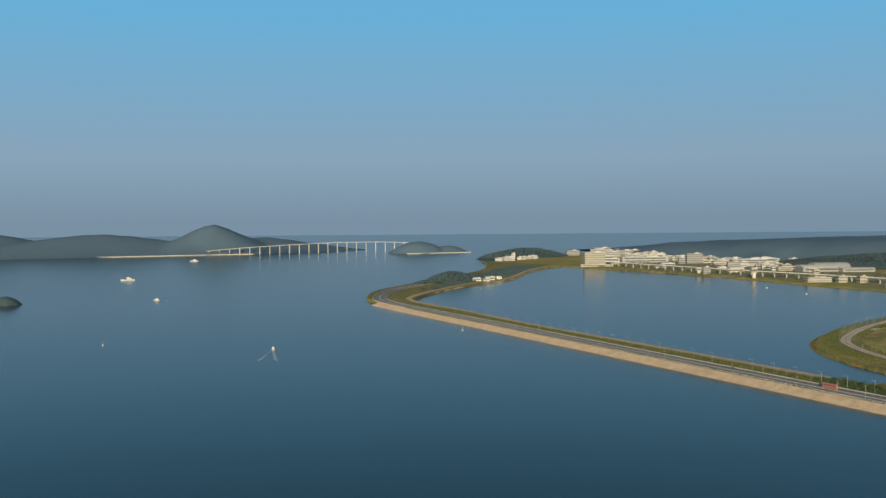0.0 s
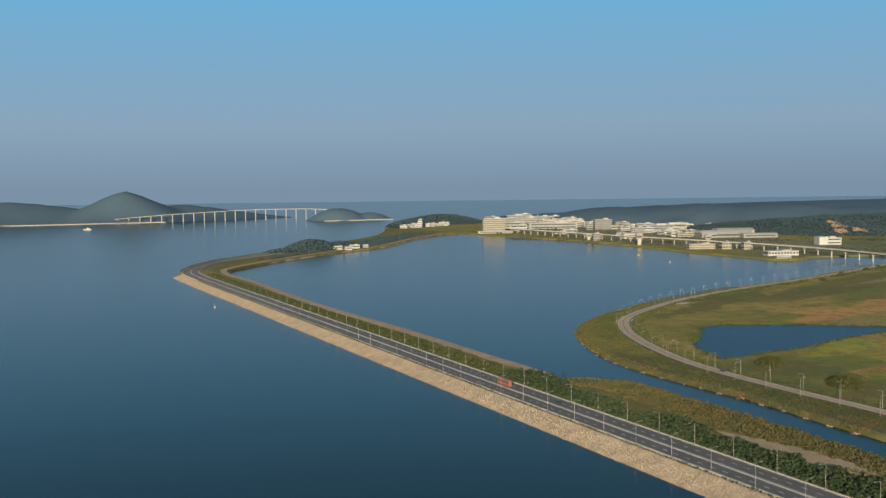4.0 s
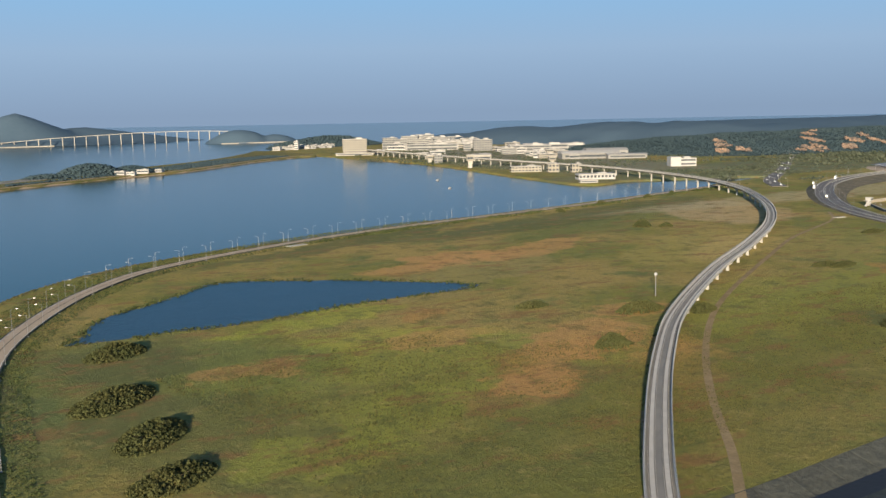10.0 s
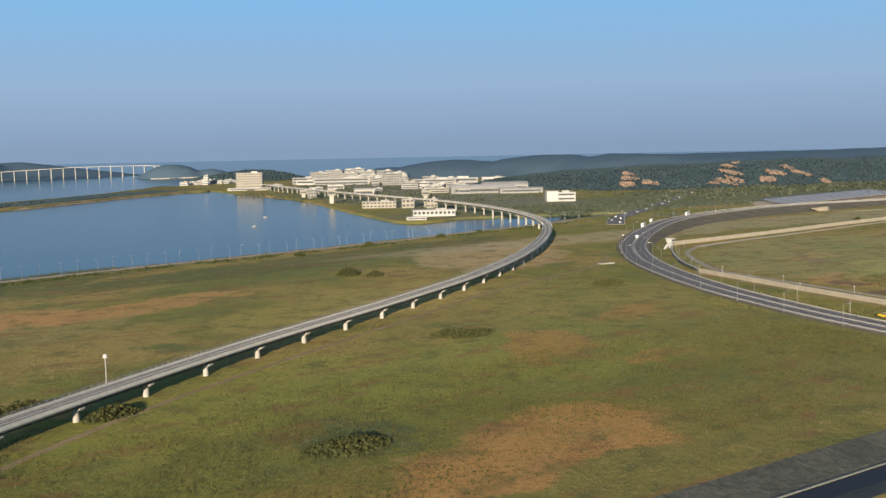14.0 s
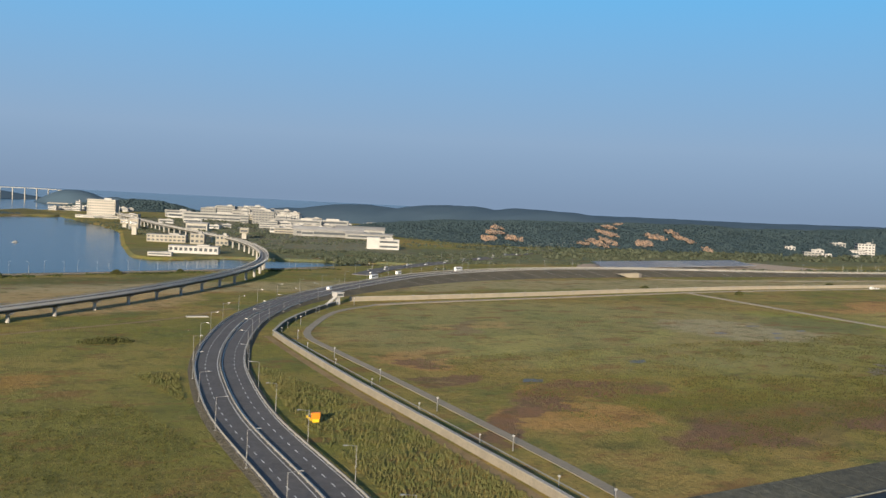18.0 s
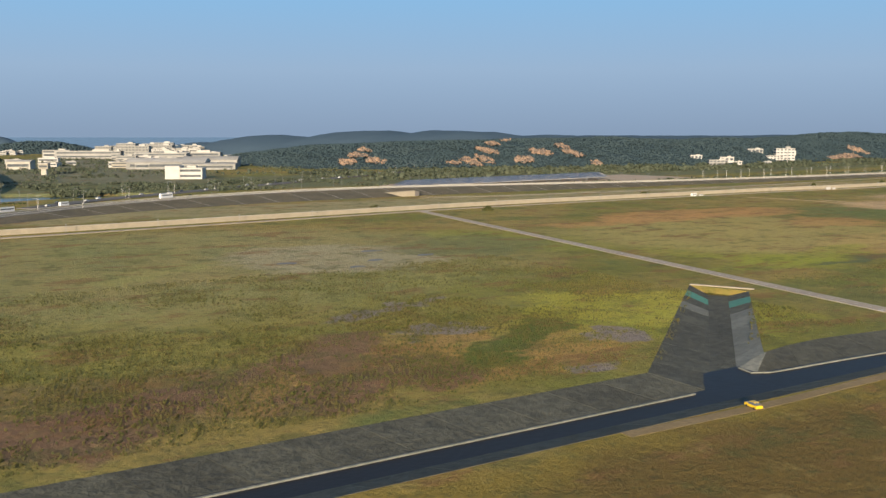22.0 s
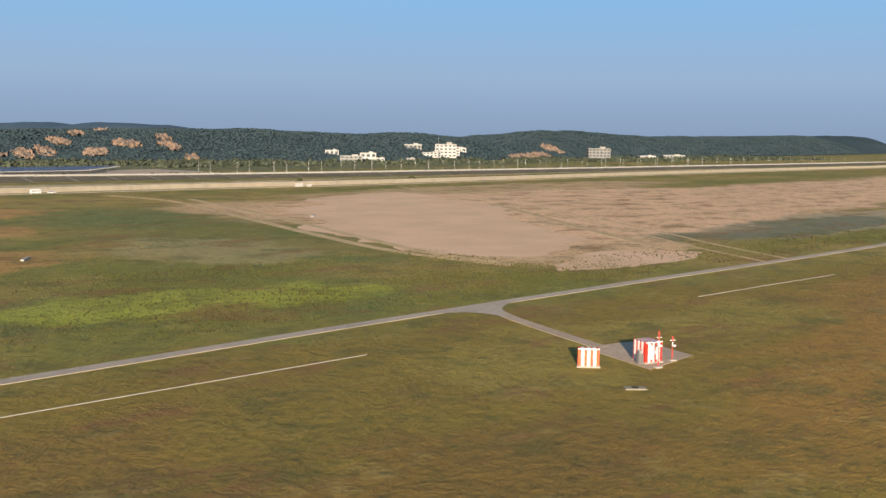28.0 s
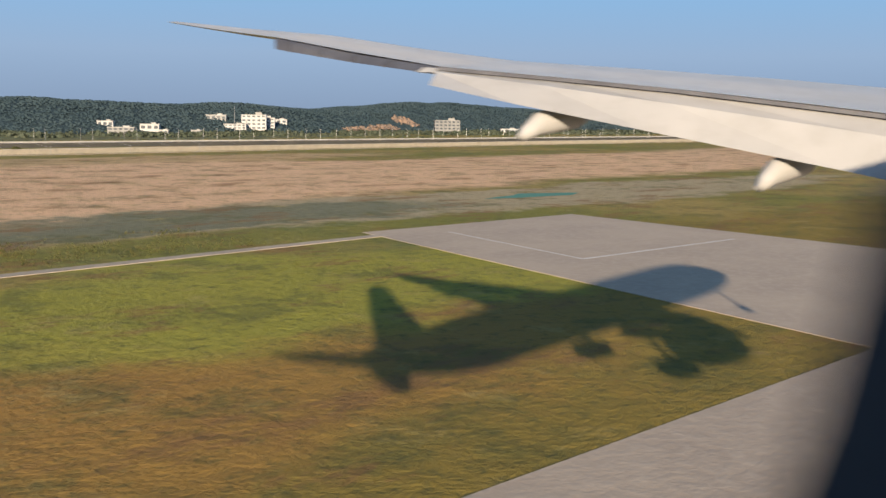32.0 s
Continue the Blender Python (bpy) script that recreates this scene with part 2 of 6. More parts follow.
# soils and painted haze of the plain: centre, half lengths, turn, colour, cover
RUST, TAN, LUSH, BRIGHT, MOWN, WET, DARKG = (0.50, 0.27, 0.10), (0.70, 0.46, 0.28), (0.18, 0.21, 0.05), (0.33, 0.35, 0.05), (0.24, 0.175, 0.04), (0.40, 0.33, 0.21), (0.12, 0.15, 0.05)
MUD, BROWN = (0.25, 0.21, 0.185), (0.21, 0.12, 0.075)
SOILS_AND_HAZE = (
    (590, 112, 45, 14, 25, RUST, 0.75), (604, 122, 22, 8, 0, RUST, 0.8), (560, 280, 34, 12, 15, RUST, 0.6), (612, 285, 30, 10, 25, RUST, 0.55),
    (515, 133, 30, 9, 40, RUST, 0.5), (470, 170, 40, 30, 20, BRIGHT, 0.45), (640, 160, 60, 22, 20, LUSH, 0.5),
    (430, 190, 35, 40, 0, DARKG, 0.45), (690, 330, 90, 14, 18, DARKG, 0.35),
    (760, 330, 30, 60, -35, TAN, 0.35), (841, 238, 18, 9, 0, RUST, 0.6), (797, 193, 16, 10, 30, RUST, 0.6), (785, 130, 16, 10, 0, RUST, 0.55),
    (812, 147, 24, 8, 10, RUST, 0.5), (928, 208, 26, 24, 0, WET, 0.85), (885, 107, 34, 14, 0, RUST, 0.45), (935, 108, 24, 12, 0, BRIGHT, 0.4),
    (860, 260, 70, 20, 0, LUSH, 0.3), (985, 215, 18, 30, 10, BRIGHT, 0.3),
    (1095, 245, 50, 20, 0, RUST, 0.65), (1071, 155, 40, 16, 5, RUST, 0.55), (1008, 158, 14, 26, 0, BRIGHT, 0.4), (1045, 104, 80, 15, 0, DARKG, 0.5),
    (1104, 100, 24, 8, 0, BRIGHT, 0.6), (1010, 104, 22, 10, 0, RUST, 0.4), (1150, 190, 30, 60, 0, DARKG, 0.3),
    (1255, 180, 75, 75, 0, TAN, 0.8), (1215, 150, 50, 36, 15, TAN, 0.95), (1180, 108, 26, 10, 0, TAN, 0.6), (1400, 185, 170, 45, 4, TAN, 0.9), (1330, 265, 110, 24, 4, TAN, 0.45),
    (1700, 200, 200, 60, 0, TAN, 0.7),
    (1330, 112, 120, 15, 0, WET, 0.75), (1260, 112, 50, 11, 0, (0.16, 0.17, 0.11), 0.7),
    (1100, 40, 520, 36, 0, MOWN, 0.9), (1190, 50, 40, 14, 0, (0.34, 0.19, 0.055), 0.5), (1245, 62, 34, 16, 0, BRIGHT, 0.45), (1060, 40, 40, 10, 0, (0.22, 0.13, 0.04), 0.5),
    (600, 150, 60, 40, 20, (0.26, 0.25, 0.05), 0.5), (540, 250, 60, 16, 20, (0.30, 0.24, 0.09), 0.5), (480, 150, 40, 30, 0, (0.25, 0.24, 0.06), 0.5), (700, 200, 40, 60, -20, (0.25, 0.23, 0.06), 0.4),
    (880, 150, 60, 30, 0, (0.26, 0.25, 0.06), 0.5), (830, 110, 40, 14, 0, (0.20, 0.14, 0.06), 0.5), (1030, 200, 40, 40, 0, (0.29, 0.25, 0.08), 0.4),
    # second and third stretch, round the town, are greyed to paint in haze
    (1250, 545, 420, 75, 0, (0.15, 0.165, 0.085), 0.8), (1010, 760, 90, 260, -14, (0.20, 0.20, 0.13), 0.85), (1130, 1000, 140, 160, -20, (0.22, 0.21, 0.15), 0.85), (960, 520, 70, 60, 0, (0.16, 0.175, 0.085), 0.75),
    (700, 360, 120, 18, 14, (0.10, 0.11, 0.04), 0.6), (560, 345, 80, 9, 20, (0.10, 0.11, 0.04), 0.6), (392, 195, 14, 70, -12, (0.11, 0.11, 0.045), 0.85), (425, 150, 18, 30, 10, (0.12, 0.13, 0.045), 0.7), (430, 205, 14, 16, 0, (0.12, 0.13, 0.045), 0.7),
    (905, 45, 60, 22, 0, (0.14, 0.09, 0.03), 0.6),
    (793, 188, 9, 4, 0, BROWN, 0.7), (788, 139, 12, 6, 37, BROWN, 0.7), (811, 147, 15, 8, 14, BROWN, 0.7), (839, 236, 18, 4, 51, BROWN, 0.7), (782, 166, 9, 6, 28, BROWN, 0.7), (802, 110, 12, 8, 5, BROWN, 0.7), (769, 127, 15, 4, 42, BROWN, 0.7), (876, 119, 18, 6, 19, BROWN, 0.7), (838, 99, 9, 8, 56, BROWN, 0.7), (851, 108, 12, 4, 33, BROWN, 0.7), (875, 99, 15, 6, 10, BROWN, 0.7),
    (814, 191, 12, 5, 0, (0.33, 0.31, 0.07), 0.55), (882, 206, 16, 8, 29, (0.33, 0.31, 0.07), 0.55), (832, 179, 20, 5, 18, (0.33, 0.31, 0.07), 0.55), (924, 168, 12, 8, 7, (0.33, 0.31, 0.07), 0.55), (907, 115, 16, 5, 36, (0.33, 0.31, 0.07), 0.55),
    (668, 148, 12, 5, 0, (0.40, 0.21, 0.065), 0.5), (704, 191, 16, 7, 23, (0.40, 0.21, 0.065), 0.5), (657, 168, 20, 9, 46, (0.40, 0.21, 0.065), 0.5), (595, 115, 12, 5, 19, (0.40, 0.21, 0.065), 0.5), (564, 107, 16, 7, 42, (0.40, 0.21, 0.065), 0.5), (501, 153, 20, 9, 15, (0.40, 0.21, 0.065), 0.5), (506, 210, 12, 5, 38, (0.40, 0.21, 0.065), 0.5),
    (494, 182, 14, 8, 10, RUST, 0.5), (518, 161, 24, 10, 25, RUST, 0.55), (485, 142, 20, 8, 10, RUST, 0.5), (447, 184, 10, 6, 0, RUST, 0.45), (551, 182, 12, 8, 20, RUST, 0.5), (437, 132, 14, 9, 0, BRIGHT, 0.6), (460, 143, 20, 8, 20, BRIGHT, 0.5),
    (481, 220, 30, 8, 10, BRIGHT, 0.5), (654, 252, 55, 18, 25, (0.36, 0.28, 0.08), 0.5), (457, 119, 26, 6, 10, DARKG, 0.6), (457, 104, 32, 6, 0, DARKG, 0.7), (400, 159, 6, 34, -10, DARKG, 0.6), (612, 122, 30, 12, 0, (0.20, 0.20, 0.03), 0.5), (491, 141, 16, 7, 0, (0.13, 0.10, 0.05), 0.5),
    (915, 116, 32, 5, 28, (0.11, 0.135, 0.03), 0.8), (900, 141, 8, 3, 10, MUD, 0.8), (899, 121, 6, 2.2, 20, MUD, 0.8), (902, 93, 6, 1.6, 0, MUD, 0.8), (919, 105, 6, 3, 30, MUD, 0.8), (912, 144, 4, 2, 0, MUD, 0.7), (880, 108, 10, 9, 0, (0.17, 0.11, 0.06), 0.6),
    (560, 108, 150, 34, 4, (0.15, 0.15, 0.036), 0.5), (450, 130, 60, 34, 0, (0.17, 0.165, 0.045), 0.4), (700, 130, 30, 60, 0, (0.22, 0.20, 0.055), 0.4),
    (1330, 195, 80, 58, 0, TAN, 0.8), (1470, 190, 130, 48, 4, TAN, 0.8), (1215, 185, 42, 70, 25, TAN, 0.6),
    (1175, 38, 80, 15, 4, (0.34, 0.19, 0.05), 0.6), (1130, 60, 30, 8, 0, (0.30, 0.24, 0.06), 0.5), (1040, 52, 40, 9, 10, (0.24, 0.15, 0.045), 0.5),
    # first stretch is a paler wash that paints haze over the far field
    (885, 220, 95, 70, 0, (0.36, 0.335, 0.16), 0.32), (838, 205, 24, 8, 40, (0.40, 0.35, 0.12), 0.5), (1055, 195, 52, 50, 8, (0.46, 0.37, 0.13), 0.5), (1068, 240, 50, 9, 0, RUST, 0.6), (1106, 200, 18, 12, 30, RUST, 0.5),
    (1020, 150, 34, 8, 8, BRIGHT, 0.45), (1040, 136, 34, 3.5, -6, (0.13, 0.15, 0.07), 0.7), (1030, 116, 48, 13, 0, (0.18, 0.20, 0.045), 0.55), (938, 124, 18, 16, 0, (0.42, 0.38, 0.06), 0.6), (968, 212, 24, 18, 0, (0.17, 0.18, 0.07), 0.55),
    (1146, 215, 18, 26, 0, (0.15, 0.18, 0.06), 0.6), (1102, 106, 24, 9, -8, (0.36, 0.38, 0.06), 0.55), (1030, 352, 330, 23, -1, (0.40, 0.34, 0.19), 0.55), (1130, 150, 16, 22, 10, (0.40, 0.34, 0.17), 0.4),
    (607, 112, 34, 12, 15, (0.50, 0.25, 0.085), 0.55), (572, 277, 26, 7, 10, RUST, 0.5), (668, 244, 40, 14, 25, (0.46, 0.34, 0.12), 0.5), (590, 131, 9, 8, 0, (0.10, 0.12, 0.045), 0.7), (649, 192, 8, 4, 0, (0.11, 0.13, 0.045), 0.7),
    (488, 145, 12, 8, 20, (0.50, 0.26, 0.09), 0.55), (650, 352, 90, 6, 10, (0.12, 0.13, 0.05), 0.6),
)


def plain_material():
    m, nt, bsdf = nodes_of("marsh_plain")
    v = coords(nt)
    wv = wobble(nt, v, 22, 34)
    col = mixrgb(nt, noise_fac(nt, v, 60, 5, 0.62, 0.38, 0.62), (0.195, 0.19, 0.042), (0.325, 0.24, 0.075))
    col = mixrgb(nt, noise_fac(nt, v, 23, 5, 0.7, 0.5, 0.68), col, (0.15, 0.17, 0.05))
    for k, (cx, cy, rx, ry, turn, tone, cover) in enumerate(SOILS_AND_HAZE):
        if k % 18 == 17:   # the rims of later soils shift a touch with the soil below
            s = nt.nodes.new("ShaderNodeVectorMath")
            s.operation = "MULTIPLY_ADD"
            s.inputs[1].default_value = (0.5, 0.5, 0.0)
            nt.links.new(col, s.inputs[0])
            nt.links.new(wv, s.inputs[2])
            wv = s.outputs[0]
        f = math_node(nt, "MULTIPLY", patch_mask(nt, wv, cx, cy, rx, ry, turn), min(1.0, cover * 1.25))
        col = mixrgb(nt, f, col, tone)
    col = mixrgb(nt, math_node(nt, "MULTIPLY", noise_fac(nt, v, 9, 6, 0.75, 0.49, 0.64), 0.6), col, (0.10, 0.105, 0.034))
    col = mixrgb(nt, math_node(nt, "MULTIPLY", noise_fac(nt, v, 6, 6, 0.75, 0.54, 0.66), 0.45), col, (0.36, 0.28, 0.10))
    col = mixrgb(nt, math_node(nt, "MULTIPLY", noise_fac(nt, v, 1.3, 5, 0.8, 0.5, 0.66), 0.6), col, (0.075, 0.08, 0.03))
    col = mixrgb(nt, math_node(nt, "MULTIPLY", noise_fac(nt, coords(nt, (0.7, 1.3, 1)), 13, 7, 0.78, 0.52, 0.62), 0.7), col, (0.22, 0.12, 0.05))
    nt.links.new(col, bsdf.inputs["Base Color"])
    bsdf.inputs["Roughness"].default_value = 0.95
    bsdf.inputs["Specular IOR Level"].default_value = 0.15
    h = math_node(nt, "ADD", noise_fac(nt, v, 1.6, 6, 0.75, 0.2, 0.8), math_node(nt, "MULTIPLY", noise_fac(nt, v, 12, 4, 0.6, 0.2, 0.8), 1.5))
    bump(nt, bsdf, h, 0.55, 0.6)
    return m


def water_material(name, deep, rough=0.12, ripple=3.0, shine=0.45, relief=0.22, ior=1.33):
    m, nt, bsdf = nodes_of(name)
    v = coords(nt)
    col = mixrgb(nt, noise_fac(nt, v, 140, 3, 0.5, 0.3, 0.7), deep, tuple(c * 1.25 for c in deep))
    nt.links.new(col, bsdf.inputs["Base Color"])
    bsdf.inputs["Roughness"].default_value = rough
    bsdf.inputs["IOR"].default_value = ior
    bsdf.inputs["Specular IOR Level"].default_value = shine
    h = math_node(nt, "ADD", noise_fac(nt, v, ripple, 5, 0.65, 0.1, 0.9), noise_fac(nt, v, ripple * 5, 3, 0.6, 0.1, 0.9))
    bump(nt, bsdf, h, relief, ripple * 0.14)
    return m


PLAIN = plain_material()
SEA = water_material("sea_water", (0.004, 0.0125, 0.0095), 0.15, 1.6, 0.26, 0.10, 1.24)
LAGOON = water_material("lagoon_water", (0.005, 0.022, 0.040), 0.32, 1.4, 0.32, 0.45)
CANAL_WATER = water_material("canal_water", (0.022, 0.022, 0.026), 0.4, 0.9, 0.06)
PUDDLE = water_material("puddle_water", (0.07, 0.065, 0.055), 0.35, 0.6, 0.2)
SEABED = surface("seabed_mud", (0.06, 0.06, 0.05), (0.09, 0.08, 0.06), 30)
BANK = surface("grassy_bank", (0.15, 0.145, 0.05), (0.22, 0.175, 0.065), 14, (0.09, 0.09, 0.035), 1.0, 0.95, bumps=0.8, bump_size=1.5, spec=0.1)
EMBANK = surface("embankment_soil", (0.12, 0.108, 0.082), (0.16, 0.138, 0.10), 10, (0.085, 0.082, 0.058), 1.0, 0.95, bumps=0.6, bump_size=1.2, spec=0.1)
SAND = surface("beach_sand", (0.40, 0.30, 0.19), (0.30, 0.22, 0.14), 5, (0.48, 0.38, 0.26), 0.6, 0.95, spec=0.1)
ROCK = surface("tan_riprap", (0.45, 0.345, 0.235), (0.33, 0.25, 0.17), 5, (0.56, 0.46, 0.35), 0.6, 0.9, bumps=0.5, spec=0.2)
DIRT = surface("bare_earth", (0.26, 0.19, 0.10), (0.34, 0.25, 0.14), 6, (0.18, 0.14, 0.08), 0.6, 0.95, spec=0.1)
ASPHALT = surface("asphalt", (0.085, 0.078, 0.074), (0.11, 0.10, 0.095), 9, (0.15, 0.14, 0.13), 0.8, 0.85, bumps=0.15, stretch=(1, 1, 1))
WORN = surface("worn_grey_road", (0.40, 0.30, 0.205), (0.46, 0.35, 0.245), 10, (0.31, 0.24, 0.165), 0.9, 0.9, bumps=0.15)
PALE = surface("pale_concrete_road", (0.41, 0.335, 0.255), (0.32, 0.265, 0.205), 8, (0.47, 0.395, 0.31), 0.7, 0.9, bumps=0.15)
CONCRETE = surface("concrete", (0.42, 0.40, 0.35), (0.34, 0.32, 0.28), 5, (0.26, 0.25, 0.22), 0.5, 0.85, bumps=0.2)
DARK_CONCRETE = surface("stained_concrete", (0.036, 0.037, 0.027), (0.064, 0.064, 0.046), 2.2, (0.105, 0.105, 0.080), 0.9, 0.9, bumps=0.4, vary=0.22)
RAILBED = surface("track_concrete", (0.24, 0.23, 0.21), (0.19, 0.185, 0.17), 6, (0.22, 0.21, 0.2), 0.4, 0.9)
STEEL = surface("galvanised_steel", (0.28, 0.28, 0.275), (0.23, 0.23, 0.23), 1.0, rough=0.45, metal=0.5, bumps=0)
WALLTAN = surface("cream_wall", (0.34, 0.295, 0.22), (0.28, 0.245, 0.185), 3, (0.22, 0.195, 0.15), 0.4, 0.9)
PLASTER = surface("pale_plaster", (0.28, 0.275, 0.26), (0.22, 0.22, 0.21), 6, (0.18, 0.18, 0.17), 0.8, 0.85, vary=0.18)
CREAM = surface("cream_cladding", (0.31, 0.285, 0.235), (0.27, 0.25, 0.205), 8, (0.23, 0.21, 0.17), 0.8, 0.8, vary=0.06)
WHITE = surface("white_paint", (0.42, 0.41, 0.39), (0.36, 0.355, 0.34), 4, (0.44, 0.42, 0.39), 0.6, 0.6, vary=0.05)
ROOF = surface("grey_roof", (0.40, 0.39, 0.36), (0.32, 0.31, 0.29), 8, (0.26, 0.25, 0.24), 0.7, 0.8, vary=0.2)
GLASS = surface("dark_window", (0.05, 0.06, 0.07), (0.08, 0.09, 0.10), 3, rough=0.15, bumps=0, spec=0.8)
# bluish cast of the next three woodland colours paints in distance haze
HAZY_FLOOR = surface("haze_tinted_forest_floor", (0.042, 0.066, 0.076), (0.052, 0.078, 0.086), 40, (0.038, 0.060, 0.070), 3, 0.95, bumps=0.5, bump_size=5, spec=0.05)
HAZY_CANOPY = surface("haze_tinted_canopy", (0.072, 0.113, 0.152), (0.078, 0.119, 0.158), 90, (0.069, 0.109, 0.147), 8, 0.95, bumps=0.1, bump_size=6, spec=0.05)
HAZY_LEAF = surface("haze_tinted_tree_leaves", (0.036, 0.058, 0.068), (0.048, 0.072, 0.080), 30, (0.032, 0.052, 0.062), 2.0, 0.9, bumps=0.2, bump_size=1.2, spec=0.05)
SHRUB = surface("shrub_leaves", (0.055, 0.075, 0.027), (0.085, 0.095, 0.036), 6, (0.035, 0.045, 0.018), 0.6, 0.9, bumps=0.5, spec=0.1)
DARK_SHRUB = surface("dark_tree_leaves", (0.036, 0.057, 0.029), (0.056, 0.074, 0.036), 5, (0.026, 0.040, 0.020), 0.7, 0.9, bumps=0.5, spec=0.1)
OLIVE = surface("olive_scrub", (0.085, 0.085, 0.036), (0.125, 0.10, 0.048), 5, (0.05, 0.055, 0.024), 0.6, 0.9, bumps=0.5, spec=0.1)
COPSE = surface("copse_leaves", (0.066, 0.082, 0.056), (0.088, 0.098, 0.066), 20, (0.050, 0.064, 0.046), 2.0, 0.9, bumps=0, spec=0.05)
BUSH = surface("marsh_bush_leaves", (0.062, 0.070, 0.028), (0.088, 0.088, 0.034), 5, (0.042, 0.050, 0.020), 0.8, 0.9, bumps=0, spec=0.05)
PARAPET = surface("pale_parapet_concrete", (0.58, 0.55, 0.49), (0.50, 0.475, 0.43), 4, (0.42, 0.40, 0.36), 0.6, 0.85, bumps=0.1)
BARK = surface("bark", (0.10, 0.075, 0.05), (0.07, 0.055, 0.04), 1, rough=0.95)
CLIFF = surface("orange_rock", (0.40, 0.26, 0.17), (0.21, 0.17, 0.145), 4, (0.08, 0.085, 0.075), 2.0, 0.95, bumps=0.9, bump_size=2.5, spec=0.1, stretch=(1.8, 0.35, 0.35))
LINE = surface("white_line_paint", (0.70, 0.69, 0.65), (0.6, 0.59, 0.55), 1, rough=0.7, bumps=0)
YELLOW = surface("yellow_line_paint", (0.62, 0.46, 0.08), (0.52, 0.4, 0.1), 1, rough=0.7, bumps=0)

# ---- builders ----
def part(name, bm, material, parent, label="", smooth=False):
    """Links a bmesh as one mesh object under a thing or a part."""
    me = bpy.data.meshes.new(name)
    if smooth:
        for f in bm.faces:
            f.smooth = True
    bm.to_mesh(me)
    bm.free()
    me.materials.append(material)
    ob = new(name, me)
    ob.parent = parent
    if label:
        tagged(ob, label)
    return ob


def thing(name, label, category, group="", kind="", at=(0, 0, 0), turn=0.0, bm=None, material=None, smooth=False):
    """A top-level thing: an Empty at its base, or one mesh."""
    if bm is None:
        ob = new(name)
        ob.empty_display_size = 0.2
    else:
        ob = part(name, bm, material, None, "", smooth)
    ob.matrix_basis = pose(*at, 0, 0, turn)
    return tagged(ob, label, category, group, kind)


def box(bm, x, y, z, sx, sy, sz, turn=0.0, taper=1.0):
    """A block whose base is centred on x, y, z."""
    m = pose(x, y, z, 0, 0, turn)
    vs = [bm.verts.new(m @ Vector((i * sx / 2 * k, j * sy / 2 * k, h))) for h, k in ((0, 1), (sz, taper)) for i, j in ((-1, -1), (1, -1), (1, 1), (-1, 1))]
    for f in ((0, 3, 2, 1), (4, 5, 6, 7), (0, 1, 5, 4), (1, 2, 6, 5), (2, 3, 7, 6), (3, 0, 4, 7)):
        bm.faces.new([vs[i] for i in f])


def rod(bm, a, b, r0, r1=None, n=8):
    """A round bar from a to b."""
    r1 = r0 if r1 is None else r1
    a, b = Vector(a), Vector(b)
    q = (b - a).to_track_quat("Z", "Y")
    ring = lambda c, r: [bm.verts.new(c + q @ Vector((r * math.cos(2 * math.pi * i / n), r * math.sin(2 * math.pi * i / n), 0))) for i in range(n)]
    lo, hi = ring(a, r0), ring(b, r1)
    for i in range(n):
        bm.faces.new((lo[i], lo[(i + 1) % n], hi[(i + 1) % n], hi[i]))
    bm.faces.new(lo[::-1])
    bm.faces.new(hi)


def curve_points(pts, step):
    """A smooth line through pts, in steps of about step metres; points may have any number of coordinates."""
    p = [np.array(a, float) for a in pts]
    p = [2 * p[0] - p[1], *p, 2 * p[-1] - p[-2]]
    out = []
    for i in range(1, len(p) - 2):
        a, b, c, d = p[i - 1:i + 3]
        n = max(1, int(np.linalg.norm(c - b) / step))
        for k in range(n):
            u = k / n
            out.append(0.5 * (2 * b + (c - a) * u + (2 * a - 5 * b + 4 * c - d) * u * u + (3 * b - a - 3 * c + d) * u ** 3))
    out.append(p[-2])
    return np.array(out)


def normals2(line):
    """Unit sideways directions (to the left) along a line in plan."""
    d = np.gradient(line[:, :2], axis=0)
    d /= np.linalg.norm(d, axis=1)[:, None] + 1e-9
    return np.stack([-d[:, 1], d[:, 0]], 1)


def ribbon(bm, line, left, right, top, bottom):
    """A strip along a line: section between the sideways offsets right and left, heights bottom and top (above the line's own, if it has one)."""
    n = normals2(line)
    rows = []
    for i, p in enumerate(line):
        z = p[2] if len(p) > 2 else 0.0
        a, b = p[:2] + n[i] * left, p[:2] + n[i] * right
        rows.append([bm.verts.new((*q, z + h)) for q, h in ((a, top), (b, top), (b, bottom), (a, bottom))])
    for r, s in zip(rows, rows[1:]):
        for j in range(4):
            bm.faces.new((r[j], s[j], s[(j + 1) % 4], r[(j + 1) % 4]))
    bm.faces.new(rows[0])
    bm.faces.new(rows[-1][::-1])


def dashes(bm, line, offset, width, length, gap, z):
    """Painted dashes along a line."""
    n = normals2(line)
    s = np.concatenate([[0], np.cumsum(np.linalg.norm(np.diff(line[:, :2], axis=0), axis=1))])
    at = lambda d: [np.interp(d, s, col) for col in (line[:, 0] + n[:, 0] * offset, line[:, 1] + n[:, 1] * offset, n[:, 0], n[:, 1])]
    d = 0.0
    while d + length < s[-1]:
        v = []
        for e in (d, d + length):
            x, y, nx, ny = at(e)
            zz = z + (np.interp(e, s, line[:, 2]) if line.shape[1] > 2 else 0)
            v += [bm.verts.new((x + nx * w, y + ny * w, zz)) for w in (width / 2, -width / 2)]
        bm.faces.new((v[0], v[1], v[3], v[2]))
        d += length + gap


